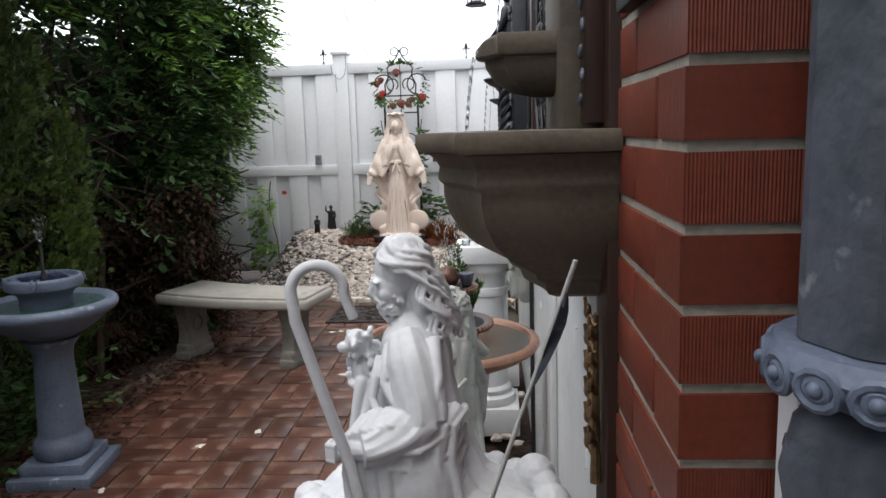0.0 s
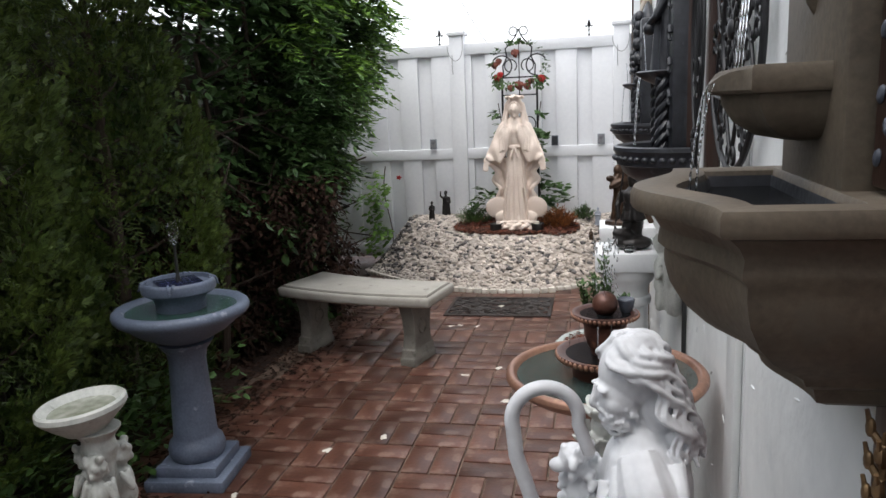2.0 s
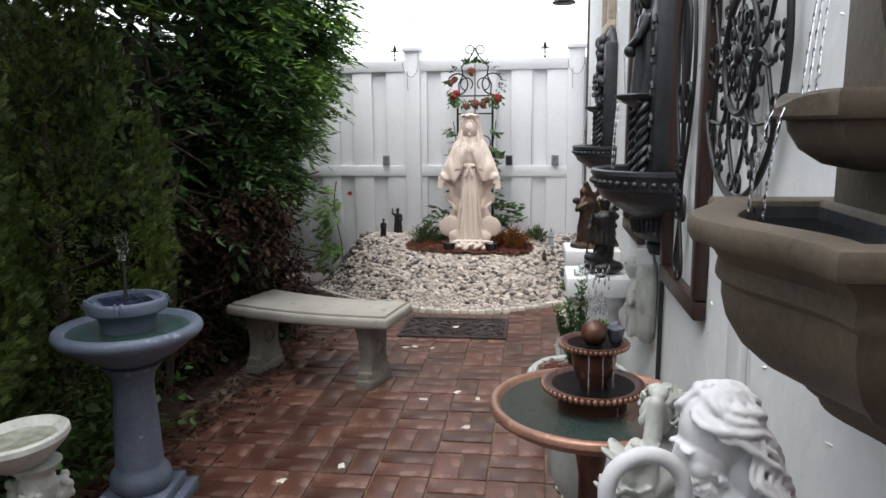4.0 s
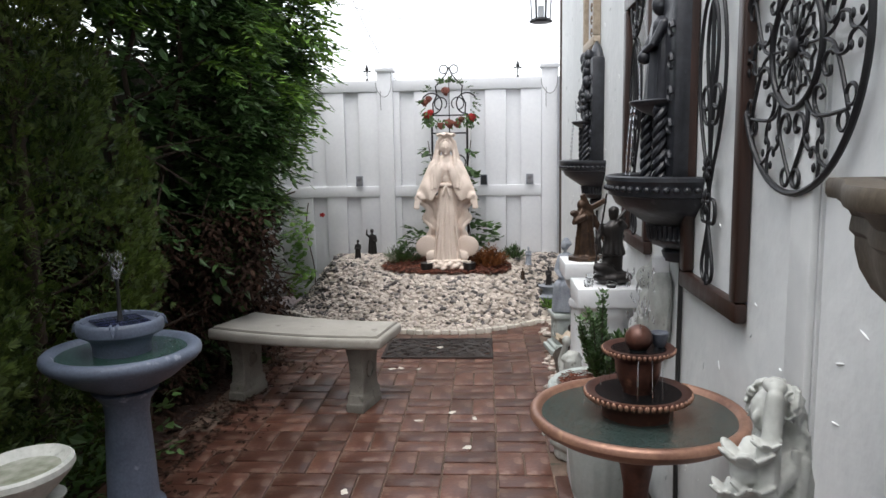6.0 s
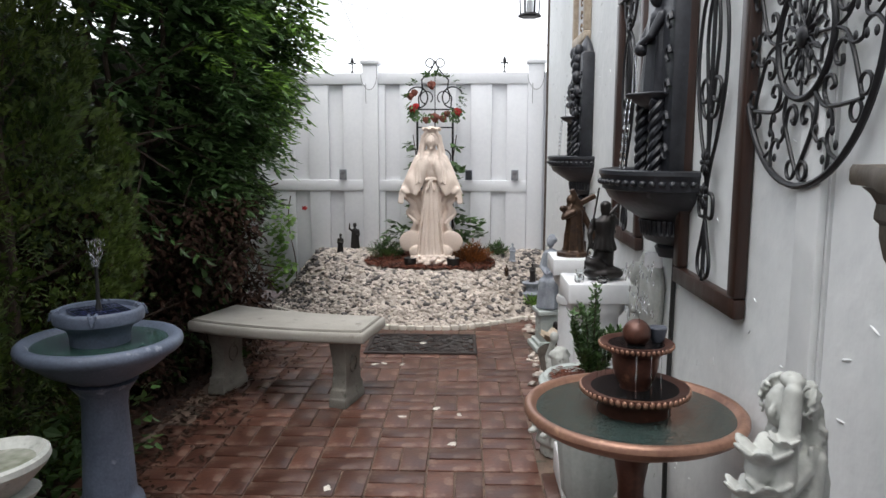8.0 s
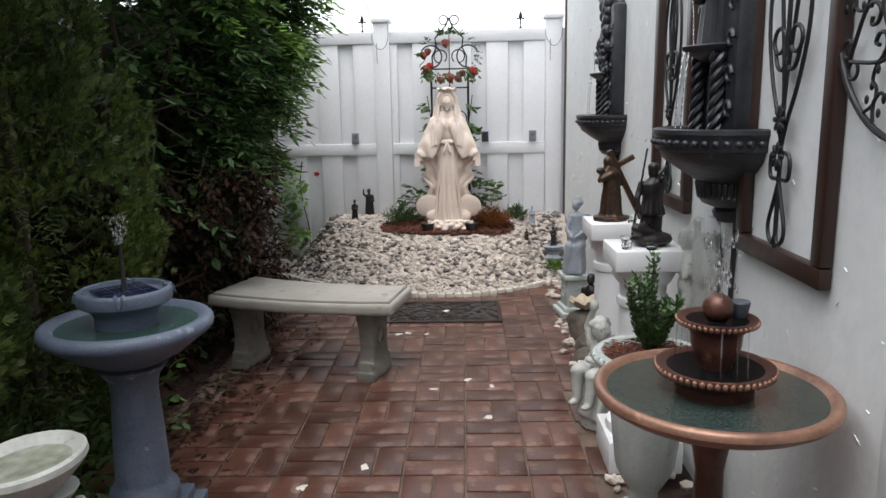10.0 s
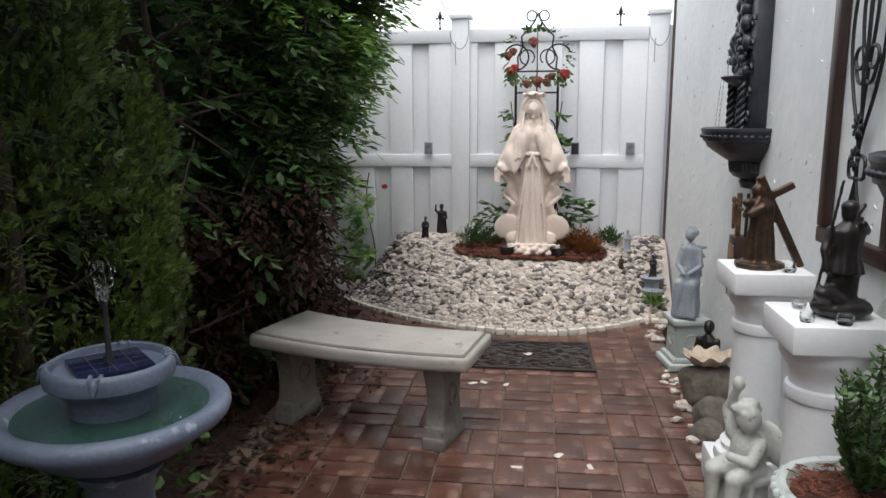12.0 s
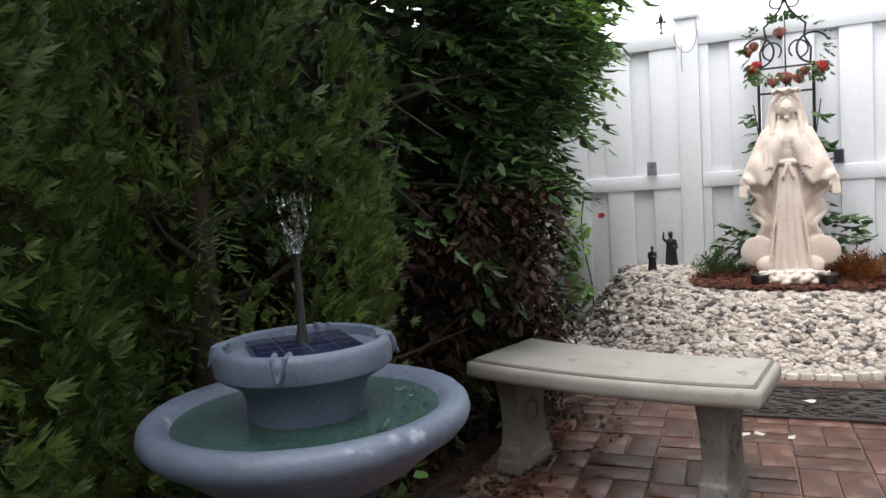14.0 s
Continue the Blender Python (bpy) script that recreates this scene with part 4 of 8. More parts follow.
# small figures on the mound
def figurine(at, h, m, label, rz=0, raise_arm=False, base=0.0):
    bm = bmesh.new()
    robe(bm, [(0, 0.20, 0.17, 0, 0, 0.3), (0.04, 0.20, 0.17, 0, 0, 0.3), (0.06, 0.13, 0.12, 0, 0, 1), (0.35, 0.115, 0.10, 0, 0, 1), (0.55, 0.10, 0.085, 0, 0, 0.6), (0.72, 0.125, 0.08, 0, 0, 0.4), (0.80, 0.06, 0.05, 0, 0, 0)], 8, 0.07, 0.1, 40)
    ball(bm, (0, -0.01, 0.90), (0.062, 0.068, 0.085))
    ball(bm, (0, 0.01, 0.92), (0.072, 0.07, 0.085))
    limb(bm, (0, 0, 0.84), (0, 0, 0.76), 0.035, 0.05)
    limb(bm, (0.12, 0, 0.73), (0.15, -0.04, 0.55), 0.042, 0.035)
    limb(bm, (0.15, -0.04, 0.55), (0.05, -0.13, 0.58), 0.035, 0.026)
    if raise_arm:
        limb(bm, (-0.12, 0, 0.73), (-0.20, -0.04, 0.80), 0.042, 0.035)
        limb(bm, (-0.20, -0.04, 0.80), (-0.19, -0.08, 0.98), 0.032, 0.024)
    else:
        limb(bm, (-0.12, 0, 0.73), (-0.15, -0.04, 0.55), 0.042, 0.035)
        limb(bm, (-0.15, -0.04, 0.55), (-0.04, -0.13, 0.60), 0.035, 0.026)
    for s in (-1, 1):
        limb(bm, (s * 0.09, -0.02, 0.65), (s * 0.12, -0.05, 0.1), 0.035, 0.05)
    return statue("figurine", bm, m, label, at, rz, h, 0.004, "figurine")


figurine((-0.975, 6.30, mound(-0.975, 6.30) - 0.01), 0.17, M_BLKBRONZE, "small dark bronze figurine standing on the stones", -10)
figurine((-0.875, 6.42, mound(-0.875, 6.42) - 0.01), 0.235, M_BLKBRONZE, "dark bronze figurine with a raised arm on the stones", 15, True)
figurine((0.45, 6.18, mound(0.45, 6.18) + 0.012), 0.15, M_BLUEST, "small grey stone figurine among the stones", 0)
figurine((0.40, 6.02, mound(0.40, 6.02) - 0.005), 0.11, M_BRONZE, "tiny brown figurine among the stones", 20)
bm = bmesh.new()
lathe(bm, [(0, 0), (0.075, 0), (0.08, 0.02), (0.05, 0.04), (0.045, 0.07), (0.075, 0.09), (0.08, 0.105), (0, 0.11)], 32)
solid("stone_plinth", bm, M_BLUEST, "small round grey stone plinth in the corner", "plinth", (0.60, 5.98, mound(0.6, 5.98) - 0.03))
figurine((0.60, 5.98, mound(0.6, 5.98) + 0.076), 0.15, M_BLKBRONZE, "dark seated figurine on a round grey plinth", 20)

# fence fittings
def finial(x):
    f = thing("fence_finial", "black cast-iron cross finial on top of the white fence", "finial", (x, 6.53, 1.893), group="finials on the fence")
    bm = bmesh.new()
    lathe(bm, [(0.012, 0.0), (0.012, 0.012), (0.005, 0.018), (0.005, 0.04), (0.010, 0.046), (0.005, 0.054), (0.008, 0.075), (0.016, 0.092), (0.012, 0.11), (0.004, 0.13), (0.0, 0.15)], 12)
    part("stem", bm, M_IRON, f)
    bm = bmesh.new()
    for s in (-1, 1):
        tube(bm, [(s * 0.005, 0, 0.085), (s * 0.022, 0, 0.075), (s * 0.034, 0, 0.085), (s * 0.040, 0, 0.082)], 0.005, 6, 0.002)
        ball(bm, (s * 0.022, 0, 0.078), (0.010, 0.005, 0.008))
    part("arms", bm, M_IRON, f)


finial(-0.897), finial(0.374)


def photo(x, z, tilt, m):
    p = thing("small_picture", "small framed picture propped on the fence rail", "picture", (x, 6.478, z), group="pictures on the fence")
    bm = bmesh.new()
    box(bm, (-0.030, 0, 0.0), (0.030, 0.008, 0.088), 0.002)
    part("backing", bm, M_BLUEST, p)
    bm = bmesh.new()
    box(bm, (-0.024, -0.002, 0.006), (0.024, 0.0005, 0.082))
    part("print", bm, m, p)


photo(-0.981, 1.0045, 0, M_PHOTO), photo(0.47, 1.0045, 0, M_PHOTO), photo(0.085, 1.0045, 0, M_BLACK)
for px in (-0.741, 0.634):
    bm = bmesh.new()
    tube(bm, [(px + 0.07 * math.cos(a) * (1 if a < 3.9 else 0.9), 6.44, 1.87 + 0.12 * math.sin(a)) for a in [math.pi + math.pi * k / 16 for k in range(17)]] + [(px + 0.062, 6.44, 1.95)], 0.003, 6)
    tube(bm, [(px - 0.03, 6.44, 1.80), (px - 0.032, 6.44, 1.70), (px - 0.03, 6.45, 1.64)], 0.003, 6)
    solid("hanging_wire", bm, M_CLEARWIRE, "loop of grey wire hung on a fence post", "wire", group="wires on the posts")
bm = bmesh.new()
for k in range(5):
    a = 1.2566 * k
    ball(bm, (0.014 * math.cos(a), 0, 0.010 * math.sin(a)), (0.012, 0.004, 0.009), (0, -math.degrees(a), 0), 8, 6)
solid("red_flower", bm, M_RED, "small red flower on the white fence", "flower", (-1.324, 6.503, 0.76))

# lantern on a bracket
ln = thing("hanging_lantern", "black and white metal lantern hanging by the house wall", "lantern", (0.519, 5.497, 2.16))
bm = bmesh.new()
lathe(bm, [(0, 0), (0.075, 0), (0.08, 0.012), (0.06, 0.028), (0, 0.03)], 6)
part("base", bm, M_IRON, ln)
bm = bmesh.new()
lathe(bm, [(0.085, 0.20), (0.088, 0.21), (0.05, 0.26), (0.02, 0.285), (0, 0.29)], 6)
part("roof", bm, M_IRON, ln)
for k in range(6):
    a = math.pi / 3 * k
    bm = bmesh.new()
    tube(bm, [(0.062 * math.cos(a), 0.062 * math.sin(a), 0.02), (0.072 * math.cos(a), 0.072 * math.sin(a), 0.205)], 0.005, 6)
    part("post", bm, M_IRON, ln)
bm = bmesh.new()
lathe(bm, [(0, 0.03), (0.022, 0.03), (0.022, 0.11), (0, 0.112)], 16)
part("candle", bm, M_WHITE, ln)
bm = bmesh.new()
tube(bm, [(0, 0, 0.285), (0, 0, 0.36), (0.05, 0, 0.41), (0.24, 0, 0.42)], 0.006, 8)
part("bracket", bm, M_IRON, ln)

# downpipe and cables
bm = bmesh.new()
tube(bm, [(0.722, 6.41, -0.04), (0.722, 6.41, 3.4)], 0.012, 10)
solid("corner_pipe", bm, M_PIPE, "thin brown pipe in the corner of wall and fence", "pipe")
bm = bmesh.new()
tube(bm, [(wall_x(2.62) - 0.012, 2.62 + 0.02 * math.sin(3 * z), z) for z in [0.0 + 0.08 * k for k in range(14)]], 0.008, 8)
solid("wall_cable", bm, M_CABLE, "black cable running down the stucco wall", "cable")
bm = bmesh.new()
rs = random.Random(3)
for pts in (((-6.0, 14, 5.1), (1.5, 15, 3.2)), ((-2.5, 12, 4.6), (-1.2, 12, 2.0))):
    a, b = Vector(pts[0]), Vector(pts[1])
    tube(bm, [a.lerp(b, k / 12) - Vector((0, 0, 0.25 * math.sin(math.pi * k / 12))) for k in range(13)], 0.008, 5)
solid("overhead_wires", bm, M_CLEARWIRE, "thin overhead wires crossing the white sky", "wires", kind="structure")

# ---- things along the house wall ----
def column(x, y, h, label):
    c = thing("white_column", label, "column", (x, y, 0), SKEW, "columns by the wall")
    bm = bmesh.new()
    box(bm, (-0.13, -0.13, 0), (0.13, 0.13, 0.12), 0.006)
    part("plinth", bm, M_COLUMN, c)
    bm = bmesh.new()
    lathe(bm, [(0.0, 0.118), (0.115, 0.118), (0.12, 0.135), (0.115, 0.155), (0.095, 0.165), (0.10, 0.185), (0.085, 0.20), (0.083, 0.3), (0.080, h - 0.22), (0.088, h - 0.215), (0.092, h - 0.20), (0.088, h - 0.185), (0.080, h - 0.18), (0.082, h - 0.14), (0.098, h - 0.12), (0.108, h - 0.10), (0.108, h - 0.072), (0, h - 0.07)], 48)
    part("shaft", bm, M_COLUMN, c)
    bm = bmesh.new()
    box(bm, (-0.122, -0.122, h - 0.072), (0.122, 0.122, h), 0.006)
    part("top_plate", bm, M_COLUMN, c)


column(0.655, 3.005, 0.806, "glossy white column with a square top beside the potted shrub")
column(0.655, 3.61, 0.802, "glossy white column with a square top carrying a bronze figure")


def bronze_cross():
    bm = bmesh.new()
    robe(bm, [(0, 0.075, 0.065, 0, 0, 0.4), (0.018, 0.075, 0.065, 0, 0, 0.4), (0.022, 0.05, 0.045, 0, 0, 1), (0.10, 0.042, 0.038, 0, 0, 1), (0.16, 0.036, 0.032, 0, 0, 0.7), (0.205, 0.042, 0.03, -0.005, 0, 0.4), (0.225, 0.02, 0.02, -0.01, 0, 0)], 8, 0.09, 0.5, 44)
    ball(bm, (-0.018, 0, 0.25), (0.021, 0.02, 0.026))
    limb(bm, (-0.01, 0.03, 0.20), (-0.045, 0.02, 0.17), 0.014, 0.012), limb(bm, (-0.045, 0.02, 0.17), (-0.03, 0.0, 0.225), 0.012, 0.009)
    limb(bm, (-0.01, -0.03, 0.20), (-0.05, -0.03, 0.18), 0.014, 0.012), limb(bm, (-0.05, -0.03, 0.18), (-0.02, -0.02, 0.225), 0.012, 0.009)
    ball(bm, (-0.055, -0.02, 0.215), (0.02, 0.016, 0.015))
    m = Matrix.Translation((0.075, 0, 0.12)) @ Matrix.Rotation(radians(-27), 4, "Y")
    box(bm, (-0.012, -0.012, -0.135), (0.012, 0.012, 0.20), 0.002, m)
    box(bm, (-0.080, -0.011, 0.115), (0.085, 0.011, 0.138), 0.002, m)
    return statue("cross_bearer_statue", bm, M_BRONZE, "dark bronze robed figure carrying a long cross on a column", (0.635, 3.60, 0.802), 8, 1.0, 0.0045)


def dark_angel():
    bm = bmesh.new()
    ball(bm, (0, 0, 0.025), (0.075, 0.06, 0.028))
    ball(bm, (-0.035, -0.02, 0.055), (0.05, 0.03, 0.025), (0, 20, 20))
    limb(bm, (0.015, 0, 0.05), (0.012, 0, 0.14), 0.02, 0.026), limb(bm, (-0.03, 0, 0.06), (-0.008, 0, 0.14), 0.017, 0.022)
    robe(bm, [(0.11, 0.045, 0.04, 0, 0, 1), (0.16, 0.034, 0.03, 0, 0, 0.6), (0.215, 0.040, 0.03, 0, 0, 0.2), (0.235, 0.018, 0.018, 0, 0, 0)], 9, 0.09, 0.3, 36)
    ball(bm, (0, 0, 0.258), (0.019, 0.02, 0.025))
    ball(bm, (0, 0, 0.272), (0.021, 0.022, 0.018))
    limb(bm, (-0.04, 0, 0.215), (-0.06, -0.02, 0.17), 0.013, 0.011), limb(bm, (-0.06, -0.02, 0.17), (-0.055, -0.03, 0.125), 0.010, 0.008)
    limb(bm, (0.04, 0, 0.215), (0.02, -0.03, 0.235), 0.013, 0.010)
    for k in range(7):
        u = k / 6
        limb(bm, (0.02, 0.035, 0.23), (0.06 - 0.02 * u, 0.055, 0.27 - 0.2 * u), 0.010, 0.006)
    tube(bm, [(-0.075, -0.02, 0.04), (-0.03, -0.02, 0.34)], 0.0045, 6)
    return statue("winged_warrior_statue", bm, M_BLKBRONZE, "black bronze winged warrior with a spear on a column", (0.675, 2.99, 0.806), 5, 1.0, 0.0045)


bronze_cross(), dark_angel()
for x, y, z, r in ((0.71, 3.53, 0.802, 0.022), (0.58, 2.93, 0.806, 0.018), (0.66, 2.915, 0.806, 0.020), (0.60, 3.06, 0.806, 0.018), (0.745, 3.08, 0.806, 0.02)):
    bm = bmesh.new()
    lathe(bm, [(0, 0), (r * 0.8, 0), (r, r * 0.5), (r * 0.95, r * 1.3), (r * 0.85, r * 1.32), (r * 0.88, r * 0.6), (0, r * 0.25)], 20)
    solid("glass_votive", bm, M_GLASS, "small clear glass votive cup on a white column", "votive", (x, y, z), group="votives on the columns")


def seated_cherub():
    bm = bmesh.new()
    lathe(bm, [(0, 0), (0.085, 0), (0.085, 0.05), (0.07, 0.06), (0.065, 0.20), (0.08, 0.215), (0.08, 0.235), (0, 0.236)], 24)
    ball(bm, (0, 0, 0.29), (0.05, 0.055, 0.075))
    ball(bm, (-0.01, 0, 0.245), (0.065, 0.07, 0.045))
    ball(bm, (-0.02, -0.01, 0.405), (0.038, 0.04, 0.045))
    rg = random.Random(2)
    for k in range(26):
        a, b = rg.uniform(0, 6.28), rg.uniform(0.1, 1.4)
        ball(bm, (-0.015 + 0.04 * math.cos(a) * math.cos(b), 0.04 * math.sin(a) * math.cos(b), 0.412 + 0.042 * math.sin(b)), 0.013, None, 8, 6)
    for s in (-1, 1):
        limb(bm, (-0.02, s * 0.035, 0.25), (-0.10, s * 0.04, 0.24), 0.033, 0.028)
        limb(bm, (-0.10, s * 0.04, 0.24), (-0.105, s * 0.035, 0.13), 0.026, 0.018)
        ball(bm, (-0.12, s * 0.035, 0.115), (0.03, 0.016, 0.014))
        ball(bm, (0.055, s * 0.05, 0.32), (0.02, 0.05, 0.075), (s * 35, 0, 0))
    limb(bm, (-0.01, -0.05, 0.335), (-0.06, -0.06, 0.29), 0.021, 0.018), limb(bm, (-0.06, -0.06, 0.29), (-0.09, -0.01, 0.30), 0.017, 0.014)
    limb(bm, (-0.01, 0.05, 0.335), (0.0, 0.08, 0.40), 0.021, 0.018), limb(bm, (0.0, 0.08, 0.40), (-0.01, 0.045, 0.475), 0.017, 0.013)
    ball(bm, (-0.01, 0.04, 0.495), (0.02, 0.02, 0.025))
    for k in range(6):
        limb(bm, (-0.03, -0.05 + 0.018 * k, 0.245), (-0.075, -0.055 + 0.02 * k, 0.06), 0.014, 0.018)
    return statue("seated_cherub_statue", bm, M_OLDW, "white seated cherub statue at the foot of the columns", (0.565, 3.30, 0.0), 38, 1.0, 0.006)


seated_cherub()

# urn with a shrub
URN = (0.575, 2.52, 0.0)
ur = thing("urn_planter", "pale green-grey footed urn planted with a small boxwood", "planter", URN)
bm = bmesh.new()
lathe(bm, [(0, 0), (0.09, 0), (0.092, 0.03), (0.07, 0.05), (0.045, 0.09), (0.042, 0.14), (0.06, 0.17), (0.085, 0.22), (0.10, 0.36), (0.115, 0.47), (0.135, 0.53), (0.152, 0.56), (0.156, 0.575), (0.148, 0.585), (0.136, 0.58), (0.125, 0.555), (0, 0.55)], 48, flute=lambda a, r, z: r * (1 + (0.03 * math.sin(16 * a) if 0.2 < z < 0.5 else 0)))
pot = part("pot", bm, M_PALE, ur)
bm = bmesh.new()
for k in range(34):
    a = 2 * math.pi * k / 34
    ball(bm, (0.152 * math.cos(a), 0.152 * math.sin(a), 0.562), (0.012, 0.012, 0.016), (0, 25, math.degrees(a)), 8, 6)
part("rim_beading", bm, M_PALE, pot)
bm = bmesh.new()
lathe(bm, [(0, 0.572), (0.05, 0.571), (0.128, 0.562)], 24)
part("soil", bm, M_MULCH, ur, "red-brown wood chip mulch")
rs = random.Random(41)
vs, fs = [], []
for k in range(420):
    a, r = rs.uniform(0, 6.283), 0.126 * math.sqrt(rs.random())
    x, y, z = r * math.cos(a), r * math.sin(a), 0.574 + rs.uniform(0, 0.012)
    d, w, q = rs.uniform(0, 6.28), 0.003, rs.uniform(0.008, 0.02)
    c, s = math.cos(d), math.sin(d)
    i = len(vs)
    vs += [(x - q * c - w * s, y - q * s + w * c, z), (x - q * c + w * s, y - q * s - w * c, z), (x + q * c, y + q * s, z + rs.uniform(-0.006, 0.008)), (x, y, z + 0.004)]
    fs += [(i, i + 1, i + 3), (i + 1, i + 2, i + 3), (i + 2, i, i + 3)]
tagged(cloud("wood_chips", vs, fs, M_MULCH, ur), kind="stuff")
shb = thing("boxwood_shrub", "small upright boxwood shrub planted in the urn", "shrub", (URN[0], URN[1], 0.57))
bm, sp = bmesh.new(), []
for k in range(17):
    a, lean = rs.uniform(0, 6.28), rs.uniform(0.02, 0.10)
    h = 0.30 if k == 0 else rs.uniform(0.11, 0.23)
    lean = 0.015 if k == 0 else lean
    pts = [(lean * math.cos(a) * u ** 0.7, lean * math.sin(a) * u ** 0.7, h * u) for u in (0, 0.25, 0.5, 0.75, 1)]
    tube(bm, pts, 0.003, 5, 0.0015)
    for j in range(34):
        u = 0.2 + 0.8 * j / 33
        b = 2.4 * j
        sp.append(((lean * math.cos(a) * u ** 0.7, lean * math.sin(a) * u ** 0.7, h * u), (math.cos(b), math.sin(b), 0.7), 0.010))
part("stems", bm, M_BARK, shb)
cloud("leaves", *leaf_cloud(sp, 6, 3, 0.019, 0.6, 0.0, 0.3), M_LEAF, shb)

# copper fountain
cf = thing("copper_fountain", "copper-coloured three-tier garden fountain with a ball on top", "fountain", (0.592, 1.965, 0))
bm = bmesh.new()
lathe(bm, [(0, 0), (0.12, 0), (0.125, 0.02), (0.05, 0.05), (0.032, 0.08), (0.030, 0.5), (0.04, 0.56), (0.08, 0.60), (0, 0.62)], 32)
part("pole", bm, M_COPPERD, cf)
bm = bmesh.new()
lathe(bm, [(0, 0.59), (0.08, 0.60), (0.16, 0.625), (0.225, 0.655), (0.245, 0.668), (0.254, 0.680), (0.253, 0.690), (0.247, 0.696), (0.238, 0.697), (0.230, 0.692), (0.224, 0.681), (0.15, 0.645), (0, 0.63)], 64)
basin = part("basin", bm, M_COPPER, cf)
bm = bmesh.new()
disc(bm, 0.2255, 0.6835, 48)
part("water", bm, M_WATERD, basin, "rippled dark green water")
bm = bmesh.new()
lathe(bm, [(0, 0.64), (0.085, 0.64), (0.082, 0.70), (0.09, 0.715), (0.115, 0.73), (0.123, 0.738), (0.122, 0.744), (0.112, 0.744), (0.09, 0.735), (0, 0.730)], 48)
mid = part("middle_tier", bm, M_COPPERD, cf)
bm = bmesh.new()
for k in range(52):
    a = 2 * math.pi * k / 52
    ball(bm, (0.120 * math.cos(a), 0.120 * math.sin(a), 0.735), (0.0065, 0.0062, 0.0095), (0, 30, math.degrees(a)), 8, 6)
part("beaded_rim", bm, M_COPPER, mid, "copper beaded rim")
bm = bmesh.new()
disc(bm, 0.106, 0.739, 32)
part("water", bm, M_WATERK, mid)
bm = bmesh.new()
lathe(bm, [(0, 0.732), (0.036, 0.732), (0.034, 0.745), (0.045, 0.765), (0.052, 0.79), (0.054, 0.815), (0.062, 0.825), (0.078, 0.835), (0.083, 0.842), (0.082, 0.848), (0.072, 0.848), (0.055, 0.838), (0, 0.836)], 44)
upt = part("upper_tier", bm, M_COPPERD, cf)
bm = bmesh.new()
for k in range(44):
    a = 2 * math.pi * k / 44
    ball(bm, (0.081 * math.cos(a), 0.081 * math.sin(a), 0.840), (0.0045, 0.0050, 0.007), (0, 30, math.degrees(a)), 8, 6)
part("beaded_rim", bm, M_COPPER, upt)
bm = bmesh.new()
disc(bm, 0.066, 0.843, 28)
part("water", bm, M_WATERK, upt)
bm = bmesh.new()
ball(bm, (0, 0, 0.868), 0.032, None, 28, 18)
part("ball", bm, M_COPPERD, cf)
bm = bmesh.new()
lathe(bm, [(0, 0.841), (0.012, 0.841), (0.018, 0.855), (0.022, 0.875), (0.020, 0.878), (0.0, 0.872)], 16, (0.052, 0.02, 0))
part("pump_cap", bm, M_GREYD, cf)
rs = random.Random(8)
bm = bmesh.new()
for k in range(60):
    a, r, u = rs.uniform(0, 6.28), rs.uniform(0.0, 0.04), rs.random()
    ball(bm, (r * math.cos(a), r * math.sin(a), 0.90 + 0.13 * u), (0.0022, 0.0022, rs.uniform(0.004, 0.011)), None, 6, 4)
for k in range(9):
    a = rs.uniform(0, 6.28)
    tube(bm, [(0.086 * math.cos(a), 0.086 * math.sin(a), 0.836), (0.090 * math.cos(a), 0.090 * math.sin(a), 0.745)], 0.0007, 4)
    a = rs.uniform(0, 6.28)
    tube(bm, [(0.127 * math.cos(a), 0.127 * math.sin(a), 0.727), (0.131 * math.cos(a), 0.131 * math.sin(a), 0.68)], 0.0007, 4)
tagged(part("water_drops", bm, M_JET, cf, "thin falling streams of clear water"), kind="stuff")


